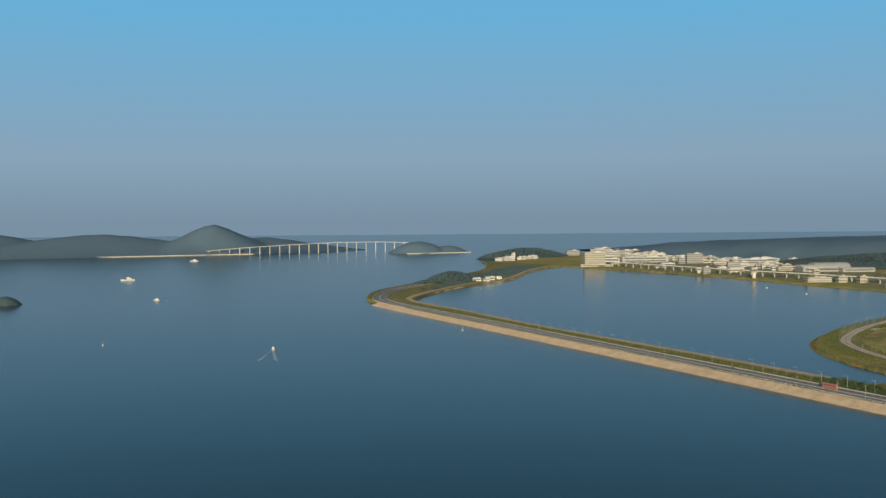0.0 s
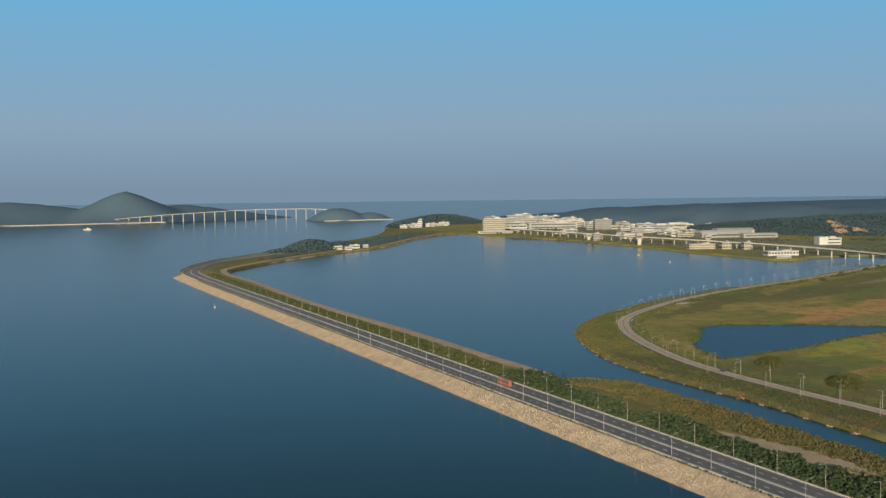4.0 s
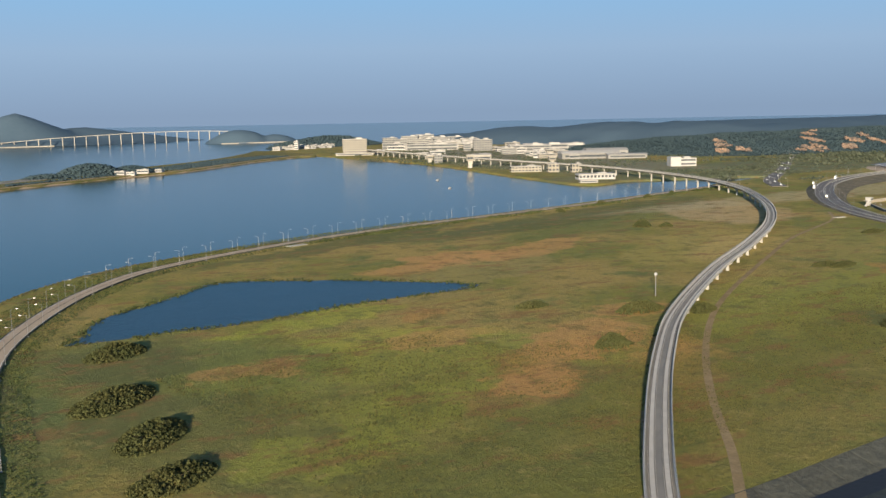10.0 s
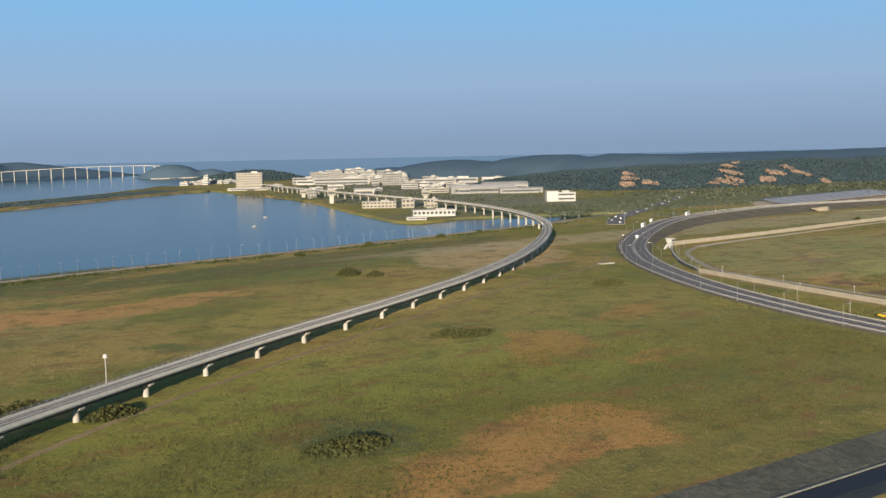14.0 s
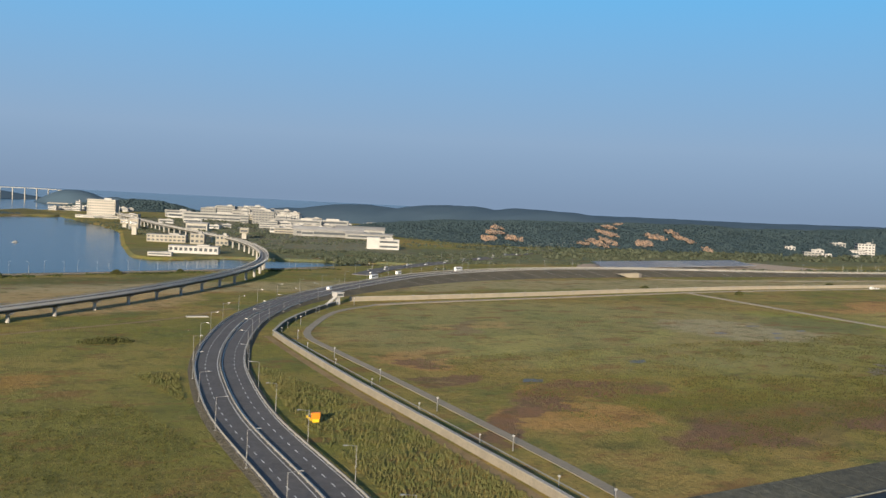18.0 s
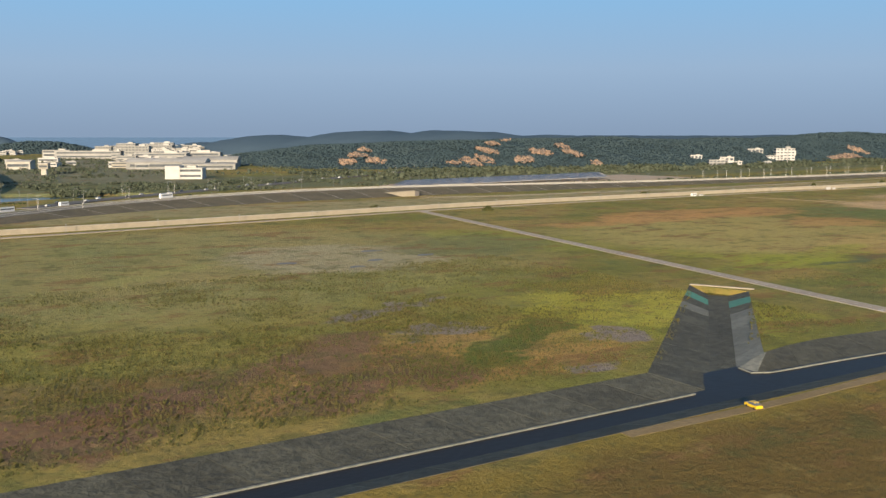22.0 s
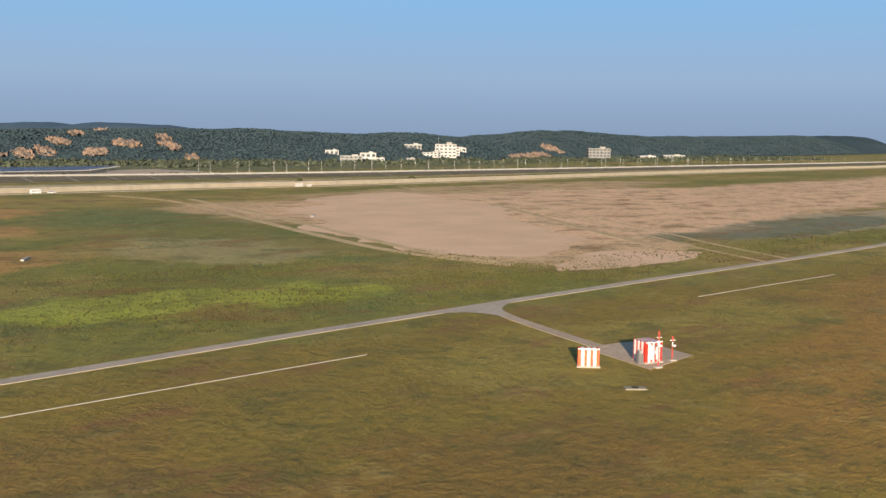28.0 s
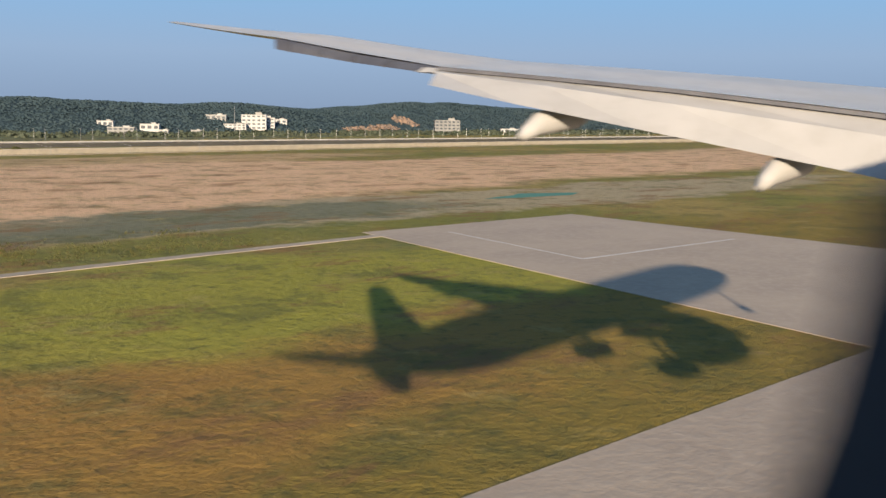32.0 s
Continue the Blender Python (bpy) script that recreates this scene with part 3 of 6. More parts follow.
def along(line, spacing, offset=0.0, start=0.0):
    """Places at even steps along a line: x, y, z, heading in degrees."""
    n = normals2(line)
    s = np.concatenate([[0], np.cumsum(np.linalg.norm(np.diff(line[:, :2], axis=0), axis=1))])
    out = []
    for d in np.arange(start, s[-1], spacing):
        x, y, nx, ny = [np.interp(d, s, c) for c in (line[:, 0], line[:, 1], n[:, 0], n[:, 1])]
        z = np.interp(d, s, line[:, 2]) if line.shape[1] > 2 else 0.0
        out.append((x + nx * offset, y + ny * offset, z, math.degrees(math.atan2(-nx, ny))))
    return out


def land(name, outline, top, label, material, skirt=5.0, rough=1.2, floor=-3.5, step=8.0, category="ground"):
    """A piece of ground with a ragged shore that slopes down into the water. outline runs anticlockwise."""
    pts = curve_points([*outline, outline[0]], step)[:-1] if step else np.array(outline, float)
    if rough:
        pts = np.array([p + np.array(noise.noise_vector((p[0] / 11, p[1] / 11, 0))[:2]) * rough for p in pts])
    nxt, prv = np.roll(pts, -1, 0), np.roll(pts, 1, 0)
    d = nxt - prv
    d /= np.linalg.norm(d, axis=1)[:, None] + 1e-9
    out = np.stack([d[:, 1], -d[:, 0]], 1)
    bm = bmesh.new()
    a = [bm.verts.new((*p, top)) for p in pts]
    b = [bm.verts.new((*(p + o * skirt), floor)) for p, o in zip(pts, out)]
    bm.faces.new(a)
    for i in range(len(a)):
        j = (i + 1) % len(a)
        bm.faces.new((a[i], b[i], b[j], a[j]))
    return thing(name, label, category, kind="structure", bm=bm, material=material)


def clump_mesh(name, places, material, parent=None, squash=0.75, smooth=False):
    """Many low leafy clumps in one mesh; places: x, y, z, radius."""
    t = (1 + 5 ** 0.5) / 2
    ico = np.array([(-1, t, 0), (1, t, 0), (-1, -t, 0), (1, -t, 0), (0, -1, t), (0, 1, t), (0, -1, -t), (0, 1, -t), (t, 0, -1), (t, 0, 1), (-t, 0, -1), (-t, 0, 1)]) / 1.9
    tri = np.array([int(c, 12) for c in "0b5051017 07a0ab 159 5b4 ba2 a76 718 394 342 326 368 389 495 24b 62a 867 981".replace(" ", "")]).reshape(-1, 3)
    rng = np.random.default_rng(5)
    P = np.array(places, float)
    k = len(P)
    jit = rng.uniform(0.65, 1.25, (k, 12, 1))
    ang = rng.uniform(0, 6.28, k)
    c, s = np.cos(ang)[:, None], np.sin(ang)[:, None]
    v = ico[None] * jit
    v = np.stack([v[..., 0] * c - v[..., 1] * s, v[..., 0] * s + v[..., 1] * c, v[..., 2] * squash], -1) * P[:, None, 3:4] + P[:, None, :3]
    faces = (tri[None] + 12 * np.arange(k)[:, None, None]).reshape(-1, 3)
    me = bpy.data.meshes.new(name)
    me.from_pydata(v.reshape(-1, 3).tolist(), [], faces.tolist())
    if smooth:
        me.shade_smooth()
    me.materials.append(material)
    ob = new(name, me)
    ob.parent = parent
    return ob


def leafy_mesh(name, places, material, parent=None, squash=0.85, leaves=15):
    """Foliage of many small tilted leaf sprays in one mesh; places: x, y, z, radius."""
    r = np.random.default_rng(8)
    P = np.array(places, float)
    k = len(P)
    d = r.normal(size=(k, leaves, 3))
    d /= np.linalg.norm(d, axis=2)[..., None]
    c = d * r.uniform(0.35, 1.05, (k, leaves, 1)) * (1, 1, squash) * P[:, None, 3:4] + P[:, None, :3]
    a = np.cross(d, r.normal(size=(k, leaves, 3)))
    a /= np.linalg.norm(a, axis=2)[..., None]
    b = np.cross(d, a) + d * r.uniform(-0.5, 0.5, (k, leaves, 1))
    h = r.uniform(0.28, 0.55, (k, leaves, 1)) * P[:, None, 3:4]
    v = np.stack([c - a * h, c - b * h * 0.8, c + a * h, c + b * h * 0.9], 2).reshape(-1, 3)
    me = bpy.data.meshes.new(name)
    me.from_pydata(v.tolist(), [], np.arange(len(v)).reshape(-1, 4).tolist())
    me.materials.append(material)
    ob = new(name, me)
    ob.parent = parent
    return ob


# ---- water and ground ----
def sheet(name, size, z, label, material, centre=(900, 700)):
    bm = bmesh.new()
    x, y = centre
    vs = [bm.verts.new((x + i * size, y + j * size, z)) for i, j in ((-1, -1), (1, -1), (1, 1), (-1, 1))]
    bm.faces.new(vs)
    return thing(name, label, "water" if "water" in name else "ground", kind="structure", bm=bm, material=material)


WATER_Z = -1.2
sheet("ground", 9000, -4.0, "muddy brown seabed under the shallow bay", SEABED)
sheet("water", 9000, WATER_Z, "deep blue rippled sea water of the bay", SEA)

# the airfield plain, with the lagoon and the channel along its edge and the canal cut into it
SHORE = [(373, 143), (382, 178), (388, 212), (395, 243), (409, 276), (440, 318), (476, 344), (520, 361), (563, 371), (622, 387),
         (686, 397), (768, 415), (863, 433), (893, 446), (930, 456), (975, 470), (955, 488), (905, 505), (877, 516), (845, 505), (834, 518), (851, 590), (862, 632), (888, 720), (912, 809), (927, 930),
         (936, 1030), (940, 1082)]
coast = [tuple(p + np.array(noise.noise_vector((p[0] / 11, p[1] / 11, 0))[:2]) * 1.6) for p in curve_points(SHORE, 8)]
FAR_COAST = [(950, 1300), (1064, 1335), (1200, 1440), (1350, 1500), (1600, 1520), (2200, 1600), (3000, 1700), (7000, 2400)]
CANAL_N = [(366, 119), (385, 109), (410, 95.5), (432, 86), (470, 83), (520, 85), (560, 86), (905, 86), (963, 132), (966, 120.5), (926, 85.5), (938, 87), (955, 85), (962, 78), (962, 70)]
CANAL_S = [(354, 101), (378, 92), (402, 82.5), (425, 73), (470, 69), (520, 69.5), (560, 70), (962, 70)]
outline = [*coast, *FAR_COAST, (7000, 70), *CANAL_N[::-1]]
land("airfield_plain", outline[::-1], 0.0, "flat green and rust-brown marsh grass plain beside the lagoon", PLAIN, skirt=4.5, rough=0, floor=-2.4, step=0)
land("runway_strip", [(330, -5000), (7000, -5000), (7000, 69.99), *CANAL_S[::-1], (345, 60), (330, -100)], 0.0, "mown olive-brown grass strip beside the runway", PLAIN, skirt=3.0, rough=0, step=0)

# the causeway with its sea wall
SEA_EDGE = [(262, -150), (290, 20), (307, 112), (314, 150), (320, 180), (325, 215), (333, 264), (350, 356), (375, 505), (396, 625), (409, 706)]
TIP = [(424, 752), (472, 822), (539, 880), (600, 935), (700, 1010), (800, 1100), (900, 1230), (950, 1300)]
INNER = [(940, 1115), (900, 1088), (831, 1034), (785, 990), (725, 930), (690, 900), (628, 866), (536, 800), (462, 734), (433, 690), (418, 605), (391, 470), (376, 367), (364, 294), (355, 236), (368, 217), (362, 185), (358, 162), (353, 139), (347, 118), (335, 60), (320, -150)]
land("causeway", ([*SEA_EDGE, *TIP, *INNER])[::-1], 0.7, "grassy causeway bank with a sandy shore along the lagoon", BANK, skirt=3.0, rough=1.0)

# ---- roads ----
def road(name, pts, width, z, material, label, kerb=0.0, step=5.0):
    line = curve_points(pts, step)
    bm = bmesh.new()
    ribbon(bm, line, width / 2, -width / 2, z, z - 0.5)
    ob = thing(name, label, "road", kind="structure", bm=bm, material=material)
    return ob, line


CAUSE_LINE = [(267.9, -150), (296.2, 20), (317.9, 150), (334.5, 250), (351.2, 350), (376.2, 500), (396.1, 620), (411, 698), (431, 744), (478, 806), (545, 862), (620, 915)]
causeway_road, cause_line = road("causeway_road", CAUSE_LINE, 11.4, 0.95, ASPHALT, "dark asphalt two-lane road along the causeway")
bm = bmesh.new()
for off in (-2.95, 2.95):
    dashes(bm, cause_line, off, 0.18, 1.6, 2.4, 0.956)
for off in (-5.3, -0.55, 0.55, 5.3):
    dashes(bm, cause_line, off, 0.12, 5.0, 0.0, 0.956)
part("lane_marking", bm, LINE, causeway_road, "white painted lane lines")
bm = bmesh.new()
ribbon(bm, cause_line, 6.05, 5.7, 1.35, 0.4)
part("parapet", bm, CONCRETE, causeway_road, "low pale concrete parapet")
bm = bmesh.new()
ribbon(bm, cause_line, -5.7, -5.95, 1.2, 0.4)
part("kerb", bm, CONCRETE, causeway_road)
bm = bmesh.new()
ribbon(bm, cause_line, 0.32, -0.32, 1.06, 0.9)
part("median", bm, CONCRETE, causeway_road, "narrow pale concrete median")

LAGOON_LINE = [(378, 60), (382, 96), (386, 120), (390, 142), (393, 157), (397, 182), (405, 217), (416, 246), (434, 279), (452, 304), (474, 326), (510, 346), (561, 366), (625, 381), (686, 391), (757, 404), (803, 416), (860, 429), (905, 440)]
lagoon_road, lagoon_line = road("lagoon_road", LAGOON_LINE, 4.8, 0.30, WORN, "worn pale grey road curving along the lagoon shore")
bm = bmesh.new()
dashes(bm, lagoon_line, 0.0, 0.28, 5.0, 0.0, 0.306)
part("centre_joint", bm, EMBANK, lagoon_road, "dark worn joint along the middle of the road")
bm = bmesh.new()
for off in (-2.2, 2.2):
    dashes(bm, lagoon_line, off, 0.1, 5.0, 0.0, 0.307)
part("edge_line", bm, LINE, lagoon_road, "faded white edge lines")
for off in (-2.55, 2.55):
    bm = bmesh.new()
    ribbon(bm, lagoon_line, off + 0.12, off - 0.12, 0.42, 0.0)
    part("kerb", bm, DARK_CONCRETE, lagoon_road, "dark weathered kerb")
EXPRESS = [(690, -90, 0), (706, 20, 0), (714, 65, 0), (719, 85, 0), (724, 107, 0), (732, 147, 0), (742, 180, 0), (750, 201, 0), (762, 226, 0), (779, 256, 0), (797, 281, 0), (825, 312, 0.3), (869, 348, 0.9), (925, 383, 1.7), (990, 403, 2.3), (1060, 409, 2.4), (1150, 404, 1.7), (1250, 397, 1.1), (1400, 391, 1.0), (1700, 396, 1.0), (2100, 412, 1.0)]
expressway, express_line = road("expressway", EXPRESS, 10.5, 0.40, ASPHALT, "dark asphalt dual carriageway curving towards the hills")
bm = bmesh.new()
for off in (-2.9, 2.9):
    dashes(bm, express_line, off, 0.16, 1.6, 2.6, 0.406)
for off in (-4.9, -0.5, 0.5, 4.9):
    dashes(bm, express_line, off, 0.14, 5.0, 0.0, 0.406)
part("lane_marking", bm, LINE, expressway, "white painted lane lines")
for off in (-5.15, 0.0, 5.15):
    bm = bmesh.new()
    ribbon(bm, express_line, off + 0.06, off - 0.06, 0.84, 0.58)
    for x, y, z, h in along(express_line, 4.0, off):
        box(bm, x, y, z + 0.3, 0.12, 0.12, 0.52, h)
    part("barrier", bm, CONCRETE, expressway, "pale weathered crash barrier")
bm = bmesh.new()
nn = normals2(express_line)
rows = []
for p, o in zip(express_line, nn):
    rows.append([bm.verts.new((*(p[:2] + o * k), z)) for k, z in ((6.5 + p[2] * 3.2, -0.05), (5.3, p[2] + 0.30), (-5.3, p[2] + 0.30), (-6.5 - p[2] * 6.5, -0.05))])
for r, t in zip(rows, rows[1:]):
    for j in range(3):
        bm.faces.new((r[j], t[j], t[j + 1], r[j + 1]))
bank = thing("embankment", "grassy road embankment with thin concrete drains", "embankment", kind="structure", bm=bm, material=EMBANK)
PERIM = [(742, 20), (753, 66), (758, 87), (762, 105), (767, 131), (774, 169), (780, 204), (785, 229), (797, 249), (819, 276), (842, 291), (872, 296), (930, 302), (984, 308), (1061, 314), (1227, 314), (1328, 312), (1610, 330), (2100, 345)]
perim_line = curve_points(PERIM, 5.0)
WALL_ROAD = surface("dull_patrol_road", (0.29, 0.25, 0.185), (0.24, 0.21, 0.155), 6, (0.33, 0.285, 0.215), 0.8, 0.95, bumps=0.15)
road("patrol_road", PERIM[:11], 2.0, 0.10, WALL_ROAD, "dull brown patrol road inside the airfield wall")
road("perimeter_road", PERIM[10:], 3.0, 0.10, PALE, "narrow pale concrete perimeter road inside the airfield wall")
CROSS = [(1018.5, 314), (1004.5, 252), (992.7, 200), (980.2, 145), (971.3, 106), (966.8, 86), (962.6, 67), (958.4, 48), (952, 20), (934, -60)]
cross_road, cross_line = road("cross_road", CROSS, 3.4, 0.08, PALE, "pale concrete airfield road across the grass")
service_road, service_line = road("service_road", [(968, 79), (974, 79.2), (1000, 79), (1060, 78.5), (1110, 80.5), (1160, 81.5), (1220, 82), (1275, 84.5)], 1.7, 0.06, PALE, "narrow pale service road running beside the runway strip")
frontage_road, frontage_line = road("frontage_road", [(1060, 378), (1085, 367.5), (1128, 363), (1173, 358.5), (1249, 357), (1357, 366), (1500, 374), (1700, 378)], 1.7, 0.07, PALE, "narrow pale road at the foot of the expressway embankment")
BRANCH = [(900, 402), (935, 436), (985, 470), (1060, 520), (1130, 570), (1200, 620), (1280, 672), (1340, 740)]
branch_road, branch_line = road("branch_road", BRANCH, 9.0, 0.35, ASPHALT, "grey road leading to a gap between the hills")

for x, y, z, h in along(express_line, 17, 0, 520)[:34]:
    c, q = math.cos(radians(h)), math.sin(radians(h))
    bm = bmesh.new()
    w = Vector((c, q, 0)) * 0.18
    top, low = Vector((x + q * 5.25, y - c * 5.25, z + 0.38)), Vector((x + q * (6.5 + z * 6.5) + c * 2.0, y - c * (6.5 + z * 6.5) + q * 2.0, 0.03))
    bm.faces.new([bm.verts.new(p) for p in (top - w, top + w, low + w, low - w)])
    part("drain", bm, CONCRETE, bank, "thin pale drain down the slope")

# ---- hills and islands ----
def fbm(x, y, s):
    return math.tanh(0.55 * noise.fractal((x / s, y / s, 0.3), 0.9, 2.1, 4))


def heights(name, x0, x1, y0, y1, step, func, material, label, category="hill"):
    """Rolling ground as a grid; func gives the height. Squares that lie wholly under the base are left out."""
    nx, ny = int((x1 - x0) / step) + 1, int((y1 - y0) / step) + 1
    bm = bmesh.new()
    grid = {}
    for i in range(nx):
        for j in range(ny):
            x, y = x0 + i * step, y0 + j * step
            z = func(x, y)
            grid[i, j] = (x, y, z)
    made = {}

    def vert(k):
        if k not in made:
            made[k] = bm.verts.new(grid[k])
        return made[k]
    for i in range(nx - 1):
        for j in range(ny - 1):
            ks = ((i, j), (i + 1, j), (i + 1, j + 1), (i, j + 1))
            if max(grid[k][2] for k in ks) > -1.6:
                bm.faces.new([vert(k) for k in ks])
    return thing(name, label, category, kind="structure", bm=bm, material=material, smooth=True)


def ridge_profile(line, wide, back, base=-2.5):
    """Height function of a wooded ridge: line gives x, y, crest height; wide and back are the lengths of its two slopes."""
    L = np.array(line, float)

    def func(x, y):
        ry, rh = np.interp(x, L[:, 0], L[:, 1]), np.interp(x, L[:, 0], L[:, 2])
        d = (y - ry) / (wide if y < ry else back)
        d += 0.22 * fbm(x + 300, y, 70)
        k = max(0.0, 1 - d * d) ** 1.3
        return base + (rh - base) * k * (1 + 0.10 * fbm(x, y, 45))
    return func


def dome_profile(domes, base=-2.5, sharp=False):
    def func(x, y):
        h = base
        for cx, cy, rx, ry, top in domes:
            d = math.hypot((x - cx) / rx, (y - cy) / ry) * (1 + 0.25 * fbm(x, y, rx * 0.7))
            k = max(0.0, 1 - math.sqrt(d * d + 0.007)) ** 1.15 * 1.09 if sharp else max(0.0, 1 - d * d)
            h = max(h, base + (top - base) * k * (1 + 0.08 * fbm(x, y, 30) + 0.03 * fbm(x, y, 9)))
        return h
    return func


CREST = [(1000, 900, -2), (1160, 815, 0), (1190, 795, 14), (1225, 778, 19.5), (1270, 762, 21), (1320, 745, 23.5), (1390, 724, 24.5), (1490, 708, 26), (1550, 702, 23), (1605, 707, 23),
         (1657, 714, 25), (1748, 730, 21), (1840, 748, 25), (1900, 760, 30), (2000, 770, 29), (2130, 785, 25), (2400, 810, 28), (2900, 900, 34), (3500, 1000, 30)]
CREST = [(x, y, z - 3.0) for x, y, z in CREST]
main_ridge = ridge_profile(CREST, 125, 210)
heights("wooded_ridge", 990, 3000, 560, 1240, 14, main_ridge, HAZY_FLOOR, "long low ridge covered in dark green forest")
back_ridge = dome_profile([(1345, 1375, 80, 110, 14), (1410, 1280, 130, 170, 24), (1480, 1150, 160, 190, 30), (1540, 1040, 170, 190, 30), (1610, 950, 170, 160, 25)])
heights("back_hill", 1270, 1740, 830, 1480, 14, back_ridge, HAZY_CANOPY, "rounded forested hill behind the town", "hill")
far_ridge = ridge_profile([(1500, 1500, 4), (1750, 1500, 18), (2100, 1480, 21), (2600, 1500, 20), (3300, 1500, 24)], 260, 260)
heights("distant_ridge", 1480, 3300, 1200, 1800, 40, far_ridge, HAZY_CANOPY, "distant forested ridge fading behind the nearer hills")
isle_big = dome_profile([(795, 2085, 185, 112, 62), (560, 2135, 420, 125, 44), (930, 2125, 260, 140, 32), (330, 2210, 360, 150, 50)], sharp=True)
heights("hilly_island", 44, 1180, 1840, 2380, 16, isle_big, HAZY_CANOPY, "hilly forested island across the bay", "island")
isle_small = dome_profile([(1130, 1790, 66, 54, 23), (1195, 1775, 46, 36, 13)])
heights("small_island", 1050, 1250, 1720, 1860, 8, isle_small, HAZY_CANOPY, "small round wooded island at the end of the bridge", "island")
isle_mid = dome_profile([(1125, 1420, 95, 60, 15), (1060, 1400, 60, 40, 9)])
heights("wooded_headland", 980, 1240, 1330, 1500, 8, isle_mid, HAZY_FLOOR, "low wooded headland behind the hotel", "hill")
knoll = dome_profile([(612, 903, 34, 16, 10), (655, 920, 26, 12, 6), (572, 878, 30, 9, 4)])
heights("wooded_knoll", 525, 700, 855, 945, 4, knoll, HAZY_FLOOR, "small wooded knoll on the causeway", "hill")
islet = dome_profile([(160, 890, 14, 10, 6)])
heights("rocky_islet", 140, 182, 872, 908, 3, islet, HAZY_FLOOR, "tiny dark rocky islet in the bay", "island")

rng = random.Random(4)


# bare rock and cuttings on the ridge: place, half lengths, colour key
BARE = ((1202, 703, 6, 8), (1219, 717, 7, 10), (1237, 737, 5, 9), (1222, 692, 8, 8), (1275, 661, 6, 6), (1290, 660, 6, 14), (1305, 660, 6, 12), (1322, 682, 6, 15), (1344, 702, 5, 9), (1330, 641, 7, 8), (1358, 655, 9, 10), (1392, 667, 5, 9), (1385, 645, 6, 13),
        (1388, 618, 5, 6), (1367, 714, 5, 4), (1754, 631, 16, 8), (1722, 621, 18, 7), (1795, 650, 12, 10))


def forest(name, func, x0, x1, y0, y1, count, size, label, low=1.0, leaf=None):
    out = []
    while len(out) < count:
        x, y = rng.uniform(x0, x1), rng.uniform(y0, y1)
        z = func(x, y)
        if z > low and (rng.random() < 0.22 or not any(math.hypot((x - a) / c, (y - b) / d) < 0.95 + 0.8 * noise.noise((x / 4, y / 11, 2)) for a, b, c, d in BARE)):
            r = size * rng.uniform(0.6, 1.3)
            out.append((x, y, z + r * 0.25, r))
    ob = clump_mesh(name, out, leaf or HAZY_LEAF, squash=0.55, smooth=True)
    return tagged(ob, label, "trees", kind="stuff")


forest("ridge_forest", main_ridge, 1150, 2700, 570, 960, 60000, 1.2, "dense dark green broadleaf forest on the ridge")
def grove(name, x0, x1, y0, y1, count, size, label, keep=0.0, clear=()):
    out = []
    while len(out) < count:
        x, y = rng.uniform(x0, x1), rng.uniform(y0, y1)
        if noise.noise((x / 40, y / 40, 7)) + 0.5 * noise.noise((x / 9, y / 9, 2)) < keep or any(a < x < b and c < y < d for a, b, c, d in clear):
            continue
        r = size * rng.uniform(0.5, 1.3)
        out.append((x, y, r * 0.3, r))
    return tagged(leafy_mesh(name, out, COPSE, leaves=11), label, "trees", kind="stuff")


grove("foothill_trees", 1120, 2100, 520, 640, 5200, 2.2, "scattered dark trees at the foot of the ridge", -0.05, ((1020, 1060, 590, 630),))
grove("roadside_trees", 960, 1900, 416, 432, 1500, 1.2, "low dark shrubs behind the expressway", -0.1)
grove("meadow_trees", 930, 1100, 470, 570, 1300, 1.3, "dark scrub on the meadow by the creek", 0.05)
grove("town_trees", 960, 1240, 640, 1120, 1700, 1.6, "dark trees and scrub between the town buildings", 0.0, ((1050, 1150, 720, 820),))
grove("lagoon_bank_scrub", 905, 960, 560, 1000, 900, 1.0, "low scrub on the lagoon bank", 0.0)
forest("headland_forest", isle_mid, 990, 1230, 1340, 1480, 1500, 2.0, "trees covering the headland")
forest("knoll_trees", knoll, 530, 700, 858, 940, 1100, 1.6, "dense trees on the causeway knoll", low=0.8)

# ---- street lamps ----
def street_lamp(height=5.2, arm=1.3):
    lamp = thing("street_lamp", "slender grey steel street lamp with a short arm", "street lamp", "street lamps")
    bm = bmesh.new()
    rod(bm, (0, 0, 0), (0, 0, height), 0.06, 0.04, 6)
    box(bm, 0, 0, 0, 0.3, 0.3, 0.25)
    part("pole", bm, STEEL, lamp)
    bm = bmesh.new()
    rod(bm, (0, 0, height - 0.05), (0, arm, height + 0.12), 0.035, 0.03, 6)
    part("arm", bm, STEEL, lamp)
    bm = bmesh.new()
    box(bm, 0, arm + 0.2, height + 0.06, 0.24, 0.6, 0.12, taper=0.8)
    part("lamp_head", bm, STEEL, lamp, "grey lamp head")
    return lamp


lamp0 = street_lamp()
lamp0.matrix_basis = pose(*along(cause_line, 10.5, 4.3)[0][:2], 0.9, 0, 0, 0)


def lamps(line, spacing, off, base, start=0.0, until=None):
    for x, y, z, h in along(line, spacing, off, start)[:until]:
        copy_thing(lamp0, pose(x, y, base + z, 0, 0, h + (180 if off > 0 else 0)))


lamps(cause_line, 13, 5.6, 0.9, 160, 54)
lamps(cause_line, 13, -5.6, 0.9, 166, 54)
lamps(lagoon_line, 14.0, 3.0, 0.0, 4)
lamps(lagoon_line, 14.0, -3.0, 0.0, 9)
lamps(express_line, 21.0, 5.6, 0.1, 150, 36)
lamps(express_line, 21.0, -5.6, 0.1, 160, 36)
